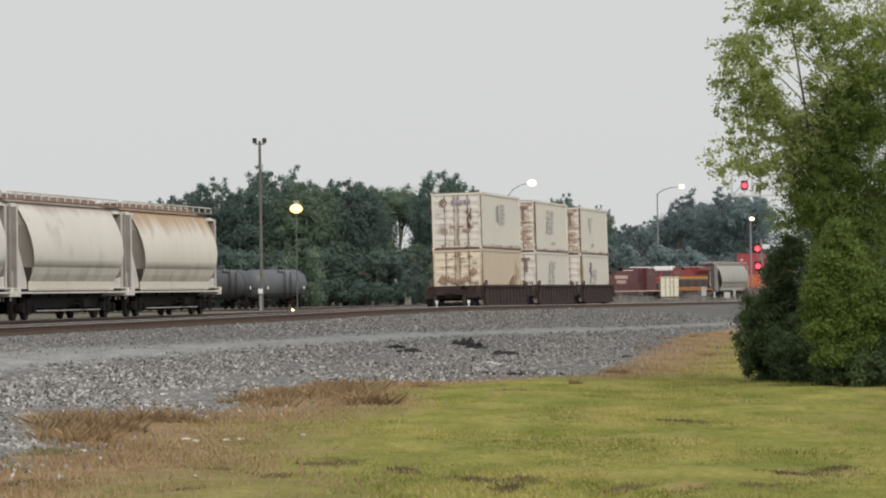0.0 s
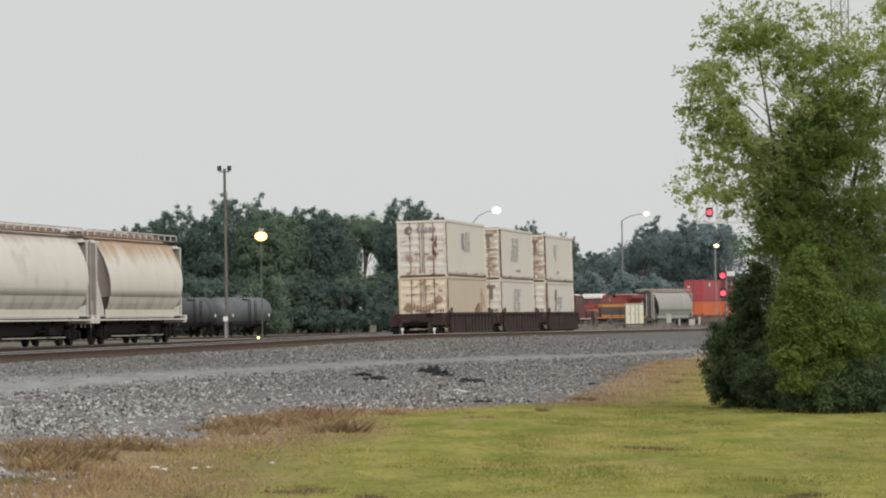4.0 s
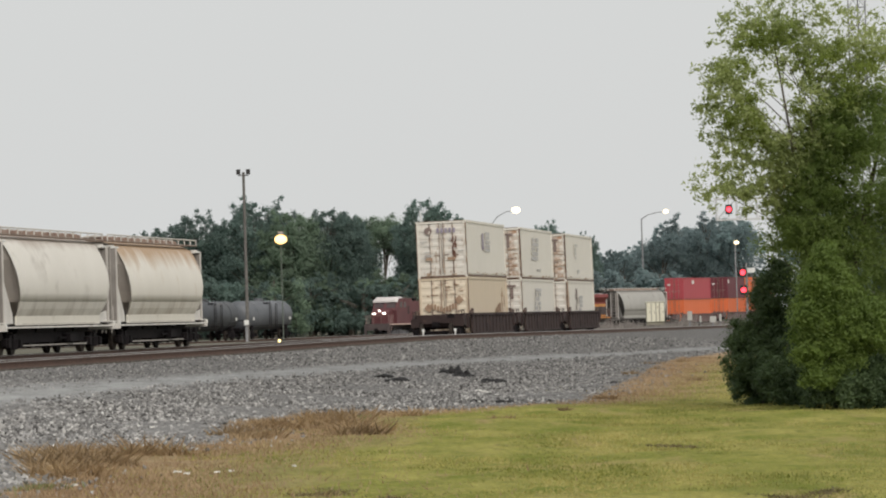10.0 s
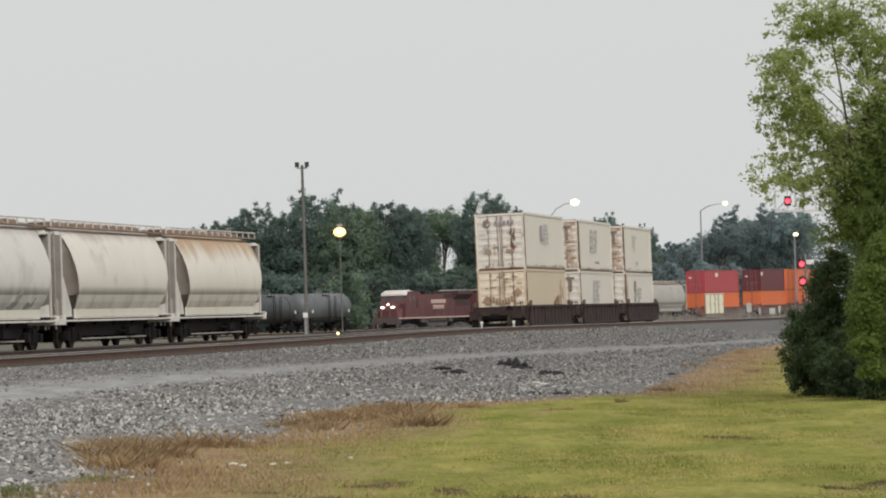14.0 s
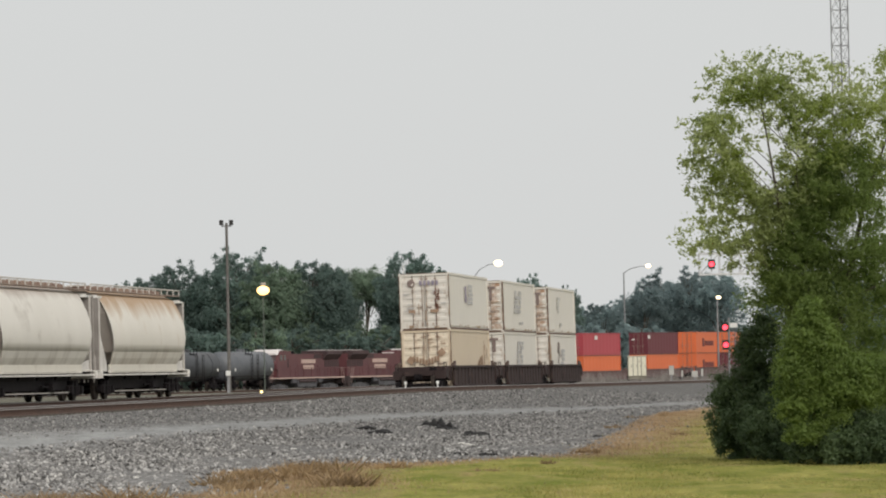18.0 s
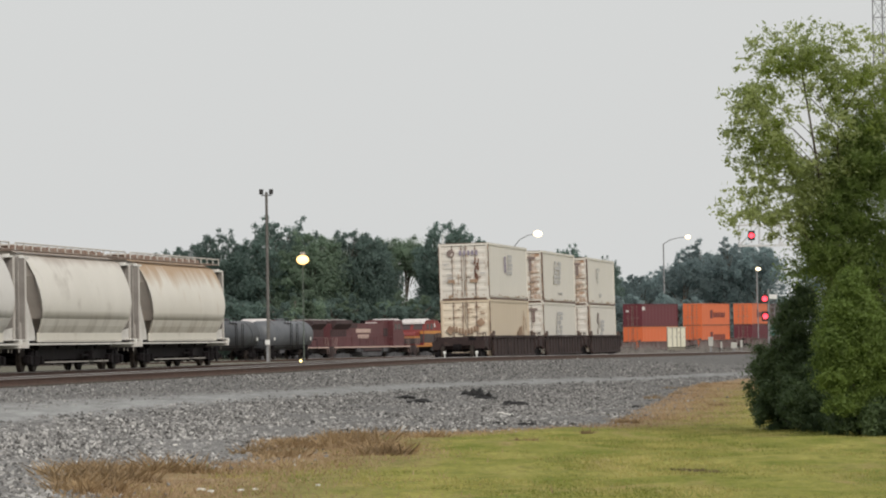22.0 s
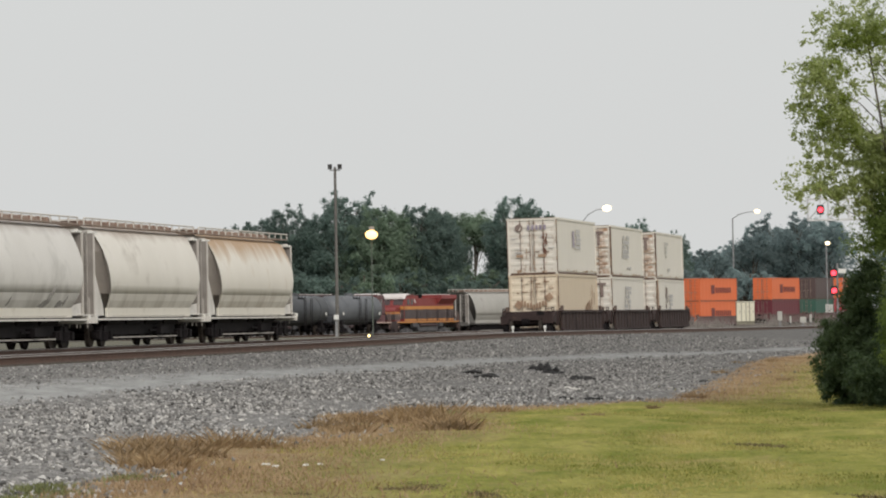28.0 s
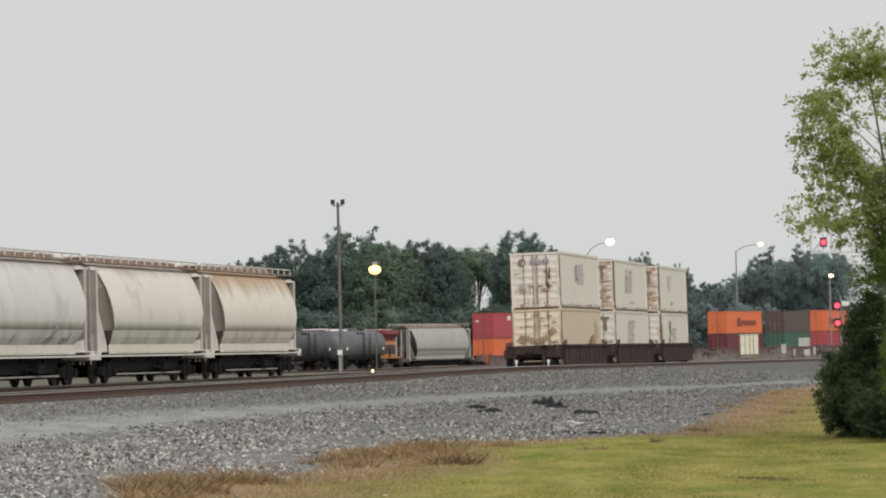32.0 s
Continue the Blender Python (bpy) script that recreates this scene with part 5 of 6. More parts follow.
def rolled(t):
    """How far the train has rolled after t seconds, gathering speed."""
    return 2.876 * t + 0.0244 * t * t

# ---- trees ----
BARK = surf("grey_brown_bark", (0.075, 0.06, 0.048), (0.13, 0.11, 0.09), 6, 0.9, bump=0.5)
# haze is painted into these four leaf tones, palest and bluest far off
WOODS = foliage("woodland_leaves", (0.176, 0.246, 0.218), (0.208, 0.285, 0.246), 0.03, 0.68)
WOODS_FRESH = foliage("fresh_woodland_leaves", (0.210, 0.284, 0.202), (0.242, 0.320, 0.228), 0.03, 0.68)
WOODS_DEEP = foliage("deep_woodland_leaves", (0.205, 0.276, 0.250), (0.238, 0.315, 0.280), 0.03, 0.68)
WOODS_HAZED = foliage("hazed_distant_leaves", (0.305, 0.384, 0.386), (0.345, 0.428, 0.428), 0.02, 0.78)
WILLOW = foliage("light_green_leaves", (0.29, 0.365, 0.090), (0.46, 0.525, 0.17), 0.25, 0.66)
# outer leaves of the same tree, with the light sky behind them painted in
WILLOW_OLIVE = foliage("skylit_outer_leaves", (0.285, 0.340, 0.130), (0.52, 0.570, 0.265), 0.4, 0.66)
# deeper leaf tone for the tree's lower crown
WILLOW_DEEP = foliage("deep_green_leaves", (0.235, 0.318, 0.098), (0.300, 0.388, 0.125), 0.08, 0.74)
CEDAR = foliage("dark_cedar_leaves", (0.056, 0.092, 0.039), (0.094, 0.138, 0.052), 0.12, 0.4)
SHRUB = foliage("fresh_shrub_leaves", (0.135, 0.200, 0.044), (0.205, 0.282, 0.066), 0.12, 0.52)


def leaf_cloud(name, centres, radii, per, size, mat, rnd, shape=0.55, hollow=0.55, squash=0.8, orient=1.0, soft=False, small=False, rough=.55):
    """Leaves round many twig ends: each a small folded blade of two triangles."""
    c = np.repeat(np.asarray(centres, float), per, axis=0)
    r = np.repeat(np.asarray(radii, float), per)
    n = len(c)
    v = rnd.normal(size=(n, 3))
    v /= np.linalg.norm(v, axis=1)[:, None]
    dist = r * (hollow + (1 - hollow) * rnd.random(n)) * (0.86 + 0.28 * rnd.random(n))
    if soft:
        dist = r * np.minimum(np.abs(rnd.normal(size=n)) * .75, 1.05 + .25 * rnd.random(n))
    p = c + v * dist[:, None] * np.array([1, 1, squash])
    face = v * orient + rnd.normal(size=(n, 3)) * rough + np.array([0, 0, .25])
    face /= np.linalg.norm(face, axis=1)[:, None]
    a = np.cross(face, rnd.normal(size=(n, 3)))
    a /= np.linalg.norm(a, axis=1)[:, None]
    b = np.cross(a, face)
    b /= np.linalg.norm(b, axis=1)[:, None]
    s = size * (0.6 + 0.8 * rnd.random(n))[:, None]
    if small:                          # far off: one triangle a leaf
        q = np.stack([p - a * s, p + b * s * shape * 1.6, p + a * s], 1).reshape(-1, 3)
        return arrays(name, q, np.arange(3 * n).reshape(-1, 3), mat)
    q = np.stack([p - a * s, p + b * s * shape, p + a * s, p - b * s * shape * .9 + np.cross(a, b) * s * .25], 1).reshape(-1, 3)
    f = np.arange(4 * n).reshape(-1, 4)
    return arrays(name, q, f, mat)


def limb(bm, pts, r0, r1, n=7):
    """A bent tapering branch through points."""
    rings = []
    for i, p in enumerate(pts):
        p = Vector(p)
        d = Vector(pts[min(i + 1, len(pts) - 1)]) - Vector(pts[max(i - 1, 0)])
        m = d.to_track_quat("Z", "Y").to_matrix()
        r = r0 + (r1 - r0) * i / (len(pts) - 1)
        rings.append([tuple(p + m @ Vector((r * math.cos(k * math.tau / n), r * math.sin(k * math.tau / n), 0))) for k in range(n)])
    loft(bm, rings)


def far_tree(seed, height, spread_, mat, label, lacy=0.3, lobes=66, per=300, size=.20, tufts=70, low=.10):
    """A broad-leaved tree of the wood: trunk, limbs, a full lower crown, and tight leaf clumps with gaps between them above it.
    lacy: how far down from the top the gaps reach, low: where the full crown begins, as shares of the height."""
    rnd = np.random.default_rng(seed)
    t = thing("tree", label, "tree", "trees of the wood behind the yard")
    bm = bmesh.new()
    limb(bm, [(0, 0, -.3), (.1, .05, height * .3), (.2, -.1, height * .6), (.3, .1, height * .85)], .38, .07)

    def girth(u):
        return spread_ * (math.sin(math.pi * min(1, .22 + .70 * u)) ** .7)

    tips, rad = [], []
    top = 1 - lacy * .6
    for k in range(lobes):             # the full part of the crown
        u = rnd.random() * top
        w = girth(u) * (.25 + .75 * rnd.random() ** .5)
        ang = rnd.random() * math.tau
        tips.append((w * math.cos(ang), w * math.sin(ang), height * (low + (.92 - low) * u)))
        rad.append((.11 + .06 * rnd.random()) * height * (.8 if u > .8 * top else 1))
        if k % 5 == 0:
            limb(bm, [(.1, 0, tips[-1][2] * .55), (tips[-1][0] * .5, tips[-1][1] * .5, tips[-1][2] * .85), tips[-1]], .13, .03, 5)
    full = leaf_cloud("crown", tips, rad, per, size, mat, rnd, orient=1.3, soft=True, small=True, rough=.22)
    part("trunk", bm, BARK, t)
    part_of("crown", full, None, t)
    tips, rad = [], []
    bm = bmesh.new()
    for k in range(tufts):             # clumps at the twig ends, against the sky
        u = 1 - (lacy + .25) * rnd.random() ** .8
        w = girth(max(u, 0)) * (.25 + .95 * rnd.random() ** .6)
        ang = rnd.random() * math.tau
        p = (w * math.cos(ang), w * math.sin(ang), height * (.16 + .80 * u))
        for q in range(3):
            tips.append(tuple(p[i] + rnd.normal() * .030 * height for i in range(3)))
            rad.append((.028 + .026 * rnd.random()) * height)
        limb(bm, [(p[0] * .3, p[1] * .3, p[2] - .14 * height), (p[0] * .7, p[1] * .7, p[2] - .05 * height), p], .05, .02, 4)
    tagged(part("branching", bm, BARK, t), kind="stuff")
    tagged(part_of("leafage", leaf_cloud("leafage", tips, rad, 52, size, mat, rnd, hollow=.15, orient=1.0, small=True, rough=.35), None, t), kind="stuff")
    return t


def wood():
    rnd = random.Random(11)
    sizes = ((19, 5.6, .36), (17.5, 4.8, .16), (15, 5.4, .2), (12.5, 5.0, .3))
    kinds = [far_tree(21 + k, h, w, WOODS, "dark green broad-leaved tree in the wood behind the tracks", lacy) for k, (h, w, lacy) in enumerate(sizes)]
    fresh = far_tree(27, 16, 4.6, WOODS_FRESH, "lighter green broad-leaved tree in the wood behind the tracks", .2)
    hazy = [far_tree(41 + k, h, w, WOODS_HAZED, "blue-green tree on the far wooded rise, haze in its colour", .12, 58, 195, .23, 24) for k, (h, w) in enumerate(((16, 5.5), (19, 6.0)))]
    low = far_tree(61, 6.5, 3.6, WOODS, "low dark thicket tree at the wood's edge", .16, 34, 200, .18, 20)
    low_fresh = far_tree(63, 6.5, 3.9, WOODS_FRESH, "low green thicket tree at the wood's edge", .16, 34, 200, .18, 20)
    low_hazy = far_tree(62, 6.5, 3.6, WOODS_HAZED, "low blue-green thicket tree on the far rise, haze in its colour", .16, 30, 150, .23, 16)
    back = [far_tree(31 + k, h, w, WOODS_DEEP, "green broad-leaved tree deep in the wood", .3, 44, 185, .245, 36) for k, (h, w) in enumerate(((17.5, 5.0), (15, 5.2)))]
    high = far_tree(71, 17.5, 3.0, WOODS_FRESH, "pale green high-crowned tree at a gap in the wood", .05, 20, 300, .20, 34, .86)
    used = set()

    def put(kind, x, y, scale, slim=1.0):
        if float(off_far_track(x, y)[0]) < 5.5:        # nothing grows on the track
            return
        m = pose(x, y, float(ground_z(np.array(x), np.array(y))) - .1, 0, 0, rnd.uniform(0, 360))
        if kind in used:
            ob = copy_thing(kind, m)
        else:
            ob = kind
            used.add(kind)
            ob.matrix_basis = m
        ob.scale = (scale * slim, scale * slim, scale)

    # the front row, tree by tree: place, height of the crown's top, kind, slimness
    front = [(-48, 608, 13.6, 3), (-44.5, 612, 14.6, 2), (-41, 604, 16.4, 3), (-38.0, 612, 17.4, 1), (-34.4, 606, 19.8, 0, .8), (-30.4, 606, 18.0, 0, .8), (-25.4, 602, 21.4, 0), (-22.0, 610, 19.0, 1), (-20.0, 597, 18.6, 4),
             (-14.6, 600, 18.8, 1), (-12.2, 606, 18.2, 1, .7), (-12.0, 612, 18.4, 2, .62), (-11.4, 622, 18.6, 4, .72), (-2.6, 606, 17.6, 1, .45), (-0.4, 598, 19.8, 1, .85), (2.4, 604, 18.0, 3, .7), (6.0, 600, 16.0, 2),
             (18.4, 620, 17.0, 0, .62), (20.6, 624, 15.2, 3, .5), (24.6, 626, 15.2, 0, .5), (-54, 610, 12.5, 3), (-63, 606, 12.0, 3)]
    put(high, -6.5, 626, 1.03)
    for x, y, h, k, *slim in front:
        put(fresh if k == 4 else kinds[k], x, y, h / (16 if k == 4 else sizes[k][0]), *slim)
    for i in range(24):
        x, y, s, k = -62 + 4.1 * i + rnd.uniform(-1.5, 1.5), 622 + rnd.uniform(0, 22), rnd.uniform(.68, .86), rnd.randrange(2)
        if abs(x + 6.2) > 3.4 and -46 < x < 4:       # a gap of sky between two trees
            put(back[k], x, y, s)
    for i in range(46):
        x = -58 + 2.7 * i + rnd.uniform(-1, 1)
        if not (x < -44 or 4 < x < 22):
            put(low_hazy if i > 27 else low_fresh if i % 3 == 1 else low, x, 578 + rnd.uniform(-6, 16), rnd.uniform(.8, 1.5) * (1.05 if abs(x + 6) < 2.5 else 1))
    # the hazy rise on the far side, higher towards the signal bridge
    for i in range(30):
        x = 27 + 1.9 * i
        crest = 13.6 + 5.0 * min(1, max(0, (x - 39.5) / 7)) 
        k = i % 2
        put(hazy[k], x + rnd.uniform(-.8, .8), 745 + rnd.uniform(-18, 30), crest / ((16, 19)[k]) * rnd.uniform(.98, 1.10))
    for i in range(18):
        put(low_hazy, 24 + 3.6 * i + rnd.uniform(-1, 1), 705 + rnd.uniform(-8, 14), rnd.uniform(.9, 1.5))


wood()


def near_plants():
    """The willow-like tree and the two bushes beside the gravel, close to the viewer."""
    rnd = np.random.default_rng(5)

    def lobes(n, centre, radius, rr, keep=None):
        out, rad = [], []
        while len(out) < n:
            v = rnd.normal(size=3)
            v /= np.linalg.norm(v)
            p = np.array(centre) + v * np.array(radius) * (.35 + .65 * rnd.random() ** .45)
            if keep is None or keep(p):
                out.append(p)
                rad.append(rr * (.6 + .8 * rnd.random()))
        return out, rad

    base = (6.9, 68.5, -.78)
    t = thing("tree", "light green willow-like tree with airy crown beside gravel", "tree")
    bm = bmesh.new()
    limb(bm, [base, (6.8, 68.5, .6), (6.55, 68.4, 2.0), (6.2, 68.3, 3.6), (5.9, 68.3, 5.6)], .07, .010)
    limb(bm, [(6.85, 68.5, .3), (7.3, 68.6, 2.0), (7.7, 68.6, 3.7), (8.3, 68.7, 5.2)], .07, .012)
    # loose outer sprays of larger leaves, fine dense tufts between them, and the full lower crown
    airy = (((5.75, 68.3, 4.65), (1.30, 1.0, 1.50), 150, .17), ((5.15, 68.3, 3.05), (.95, .8, .50), 62, .15), ((6.0, 68.2, 5.85), (.95, .6, .38), 44, .17), ((7.0, 68.4, 5.5), (.9, .7, .55), 46, .17),
            ((6.6, 68.4, 4.6), (1.1, .9, 1.3), 84, .18), ((8.3, 68.8, 5.5), (.7, .8, .75), 46, .18), ((6.2, 68.4, 3.6), (.7, .6, .5), 34, .17),
            ((5.05, 68.3, 4.15), (.45, .6, 1.05), 62, .15), ((5.45, 68.3, 2.80), (.80, .5, .32), 50, .13), ((6.15, 68.4, 3.25), (.50, .6, .50), 84, .17), ((5.75, 68.4, 3.55), (.50, .6, .40), 40, .16), ((7.9, 68.6, 4.9), (.8, .7, .9), 50, .18))
    fine = (((5.75, 68.3, 5.55), (.60, .5, .26), 28, .18), ((5.45, 68.3, 4.1), (.44, .45, .48), 36, .19), ((5.25, 68.3, 4.95), (.34, .4, .2), 14, .16), ((6.9, 68.4, 5.0), (.75, .7, .45), 32, .22),
            ((6.8, 68.4, 4.2), (.65, .7, .7), 30, .22), ((7.9, 68.6, 4.6), (.7, .7, .8), 34, .22), ((8.5, 68.8, 5.6), (.6, .7, .6), 26, .2))
    full = (((7.25, 68.4, 3.3), (.85, 1.0, 1.4), 120, .27), ((6.45, 68.4, 2.45), (.55, .7, .60), 70, .22), ((6.95, 68.4, 3.75), (.60, .7, .6), 44, .22), ((6.45, 68.4, 3.05), (.40, .6, .55), 36, .20), ((6.75, 68.6, 1.5), (1.1, .8, 1.5), 140, .25), ((7.6, 68.8, 1.9), (1.3, 1.0, 1.5), 110, .34),
            ((8.4, 68.8, 1.2), (1.0, .8, 1.6), 110, .30), ((6.5, 68.6, 1.6), (.70, .7, 1.0), 80, .30), ((7.3, 68.6, 3.9), (.85, .8, .85), 60, .25))
    crowns = []
    for layers, sparse in ((airy, False), (fine, True), (full, True)):
        tips, rad = [], []
        for centre, radius, n, rr in layers:
            a, b = lobes(n, centre, radius, rr, lambda p: (p[0] > 6.35 or p[2] > 1.95) and not (sparse and p[2] < 3.65 and p[0] < np.interp(p[2], [2.0, 2.17, 2.56, 2.9, 3.3, 3.6], [5.6, 5.62, 5.85, 6.1, 6.3, 6.55])) and math.hypot(p[0] - 5.10, p[2] - 2.61) > .24 and math.hypot(p[0] - 5.98, (p[2] - 4.30) * .7) > .26)
            for p in a[::32]:
                limb(bm, [(6.6, 68.4, max(.3, p[2] - 1.3)), ((p[0] + 6.5) / 2, (p[1] + 68.4) / 2, p[2] - .45), tuple(p)], .009, .003, 5)
            tips += a
            rad += b
        crowns.append((tips, rad))
    part("trunk", bm, BARK, t)
    part_of("outer_sprays", leaf_cloud("outer_sprays", *crowns[0], 26, .043, WILLOW_OLIVE, rnd, .40, .05, orient=.2, soft=True), None, t, "airy sprays of olive green leaves, sky light in their colour")
    part_of("upper_crown", leaf_cloud("upper_crown", *crowns[1], 170, .028, WILLOW, rnd, .45, .05, orient=.5, soft=True), None, t, "fine light green foliage")
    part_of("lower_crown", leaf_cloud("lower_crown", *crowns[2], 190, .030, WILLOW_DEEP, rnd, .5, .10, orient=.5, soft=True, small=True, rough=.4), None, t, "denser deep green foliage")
    t = thing("cedar_bush", "dense dark green cedar bush at the grass edge", "bush")
    bm = bmesh.new()
    limb(bm, [(5.75, 71, -.8), (5.75, 71, .4), (5.8, 71, 1.4)], .12, .03)
    part("trunk", bm, BARK, t)
    a, b = [], []
    # low lobes at y 65 to 68: dark foliage added for shadow under the shrub
    for centre, radius, n, rr in (((5.76, 71, .15), (.64, .8, .75), 110, .20), ((6.05, 71, 1.20), (.40, .6, .66), 70, .18), ((6.3, 70.8, .1), (.6, .8, .75), 90, .22), ((7.6, 70.0, .0), (1.2, .9, .75), 90, .25), ((7.5, 67.2, -.40), (1.1, .5, .42), 70, .18), ((6.5, 66.4, -.48), (.42, .4, .34), 44, .15), ((6.95, 65.7, -.50), (.34, .3, .34), 34, .14), ((7.5, 65.8, -.40), (.42, .3, .40), 40, .15), ((6.15, 69.0, -.2), (.6, .6, .55), 50, .18), ((7.3, 67.6, -.30), (1.3, .6, .5), 60, .19), ((5.78, 71, -.38), (.60, .7, .42), 70, .15), ((6.6, 70, -.3), (.9, .6, .5), 60, .17), ((8.2, 69, -.2), (1.2, .7, .6), 60, .2)):
        p, q = lobes(n, centre, radius, rr)
        a += p
        b += q
    part_of("crown", leaf_cloud("crown", a, b, 260, .030, CEDAR, rnd, .5, .2, orient=.8, soft=True, small=True, rough=.4), None, t)
    t = thing("shrub", "fresh green leafy shrub in front of the cedar", "bush")
    bm = bmesh.new()
    limb(bm, [(6.6, 66.5, -.8), (6.5, 66.3, .3), (6.45, 66.1, 1.6)], .025, .010)
    part("trunk", bm, BARK, t)
    a, b = [], []
    for centre, radius, n, rr in (((6.44, 66, 1.62), (.17, .3, .34), 20, .13), ((6.30, 66, 1.22), (.26, .4, .34), 30, .15), ((6.68, 66, 1.18), (.26, .4, .34), 26, .15), ((6.22, 66, .75), (.34, .4, .34), 36, .16), ((6.82, 66, .72), (.46, .5, .42), 46, .18),
                                  ((7.20, 66, .48), (.36, .5, .32), 30, .17), ((6.18, 66, .25), (.30, .4, .34), 30, .15), ((6.60, 66, .15), (.44, .4, .34), 30, .17), ((6.30, 66, -.22), (.28, .4, .22), 14, .14), ((7.55, 66, .62), (.5, .5, .45), 36, .18)):
        p, q = lobes(n, centre, radius, rr)
        a += p
        b += q
    part_of("crown", leaf_cloud("crown", a, b, 240, .030, SHRUB, rnd, .5, .2, orient=.45, soft=True, small=True, rough=.4), None, t)


near_plants()

# ---- poles, lamps and signals ----
POLE_WOOD = surf("weathered_pole_wood", (0.10, 0.095, 0.088), (0.15, 0.14, 0.13), 3, 0.85, bump=0.3)
POLE_STEEL = surf("galvanised_pole_steel", (0.22, 0.22, 0.23), (0.30, 0.30, 0.31), 2, 0.55, 0.4)
SODIUM = glow("sodium_lamp_glow", (1.0, 0.60, 0.22), 3.0)
WARM = glow("warm_lamp_glow", (1.0, 0.80, 0.50), 2.6)
RED_LIGHT = glow("red_signal_glow", (1.0, 0.05, 0.075), 3.2)
AMBER_RED = glow("dim_red_signal_glow", (0.85, 0.12, 0.06), .9)
SIGNAL_BLACK = surf("signal_black_paint", (0.015, 0.014, 0.014), (0.03, 0.028, 0.028), 4, 0.6)
CABINET = surf("cream_cabinet_paint", (0.62, 0.59, 0.47), (0.70, 0.67, 0.55), 1.2, 0.6, stain=(0.34, 0.28, 0.2), stain_scale=1.2, amount=0.3)
BRIDGE_PAINT = surf("aluminium_bridge_paint", (0.50, 0.50, 0.51), (0.60, 0.60, 0.61), 2, 0.5)
SIGN_WHITE = surf("white_post_paint", (0.62, 0.62, 0.60), (0.72, 0.72, 0.70), 2, 0.6)


def ball(bm, p, r, n=10):
    bmesh.ops.create_uvsphere(bm, u_segments=n + 4, v_segments=n, radius=r, matrix=Matrix.Translation(p))


def flood_pole(x, y, z0, z1, label):
    p = thing("floodlight_pole", label, "light pole", "floodlight poles of the yard")
    bm = bmesh.new()
    rod(bm, (x, y, z0), (x, y, z1), .15, 10, .11)
    part("pole", bm, POLE_WOOD, p)
    bm = bmesh.new()
    rod(bm, (x - .42, y, z1 - .25), (x + .42, y, z1 - .25), .05, 6)
    part("crossarm", bm, POLE_STEEL, p)
    for s in (-1, 1):
        bm = bmesh.new()
        box(bm, x + s * .40, y - .1, z1 + .02, .28, .30, .36)
        box(bm, x + s * .40, y - .28, z1 + .02, .34, .05, .42)
        part("floodlight", bm, SIGNAL_BLACK, p, "unlit dark floodlight head")


flood_pole(-14.85, 330, -.7, 13.4, "tall weathered wooden pole with two unlit floodlights")
flood_pole(-35.9, 262, -.4, 11.9, "wooden floodlight pole behind the grey hopper cars")


def yard_lamp():
    p = thing("yard_lamp", "glowing orange sodium lamp on a slim pole", "street lamp")
    bm = bmesh.new()
    rod(bm, (-14.5, 400.4, -.9), (-14.5, 400.4, 9.0), .06, 8, .04)
    part("pole", bm, surf("dull_green_grey_pole", (0.10, 0.12, 0.10), (0.15, 0.17, 0.145), 2, .8), p)
    bm = bmesh.new()
    ball(bm, (-14.48, 399.9, 9.3), .50)
    bmesh.ops.scale(bm, vec=(1.25, 1, .9), verts=bm.verts, space=Matrix.Translation((14.48, -399.9, -9.3)))
    part("globe", bm, SODIUM, p, "glaring orange light", True)
    bm = bmesh.new()
    box(bm, -14.48, 400.3, 9.95, .5, .5, .3)
    part("cap", bm, POLE_STEEL, p)


yard_lamp()


def road_lamp(x, y, z, reach, glowing, label, rise=1.2, size=.45):
    p = thing("street_lamp", label, "street lamp", "highway lamps beyond the wood")
    bm = bmesh.new()
    rod(bm, (x, y, -1), (x, y, z), .16, 8, .10)
    part("pole", bm, POLE_STEEL, p)
    bm = bmesh.new()
    limb(bm, [(x, y, z - .1), (x + reach * .25, y, z + rise * .55), (x + reach * .6, y, z + rise * .9), (x + reach, y, z + rise)], .09, .06, 6)
    part("arm", bm, POLE_STEEL, p)
    bm = bmesh.new()
    ball(bm, (x + reach, y, z + rise), size)
    bmesh.ops.scale(bm, vec=(1.2, 1, .85), verts=bm.verts, space=Matrix.Translation((-x - reach, -y, -z - rise)))
    part("lamp_head", bm, glowing, p, "lit lamp head", True)


road_lamp(10.5, 655, 16.2, 4.0, WARM, "lit highway lamp on a curved arm, glaring", 2.1, .62)
road_lamp(34.0, 640, 16.0, 3.9, WARM, "lit highway lamp on a long curved arm", 1.0, .38)
road_lamp(42.6, 560, 9.9, .2, WARM, "small lit lamp before the wooded rise", .5, .30)


def signal_head(owner, x, y, z, mat, r=.17):
    bm = bmesh.new()
    box(bm, x, y, z, .42, .14, .62)
    rod(bm, (x, y - .08, z), (x, y - .07, z), .26, 18)
    h = part("signal_head", bm, SIGNAL_BLACK, owner)
    bm = bmesh.new()
    rod(bm, (x, y - .12, z), (x, y - .08, z), r, 16)
    part("lens", bm, mat, h, "lit red lens")
    bm = bmesh.new()
    for k in range(9):
        a0, a1 = math.pi * k / 9, math.pi * (k + 1) / 9
        q = [(x + .2 * math.cos(a), yy, z + .2 * math.sin(a)) for a, yy in ((a0, y - .08), (a1, y - .08), (a1, y - .34), (a0, y - .34))]
        bm.faces.new([bm.verts.new(v) for v in q])
    part("hood", bm, SIGNAL_BLACK, h)


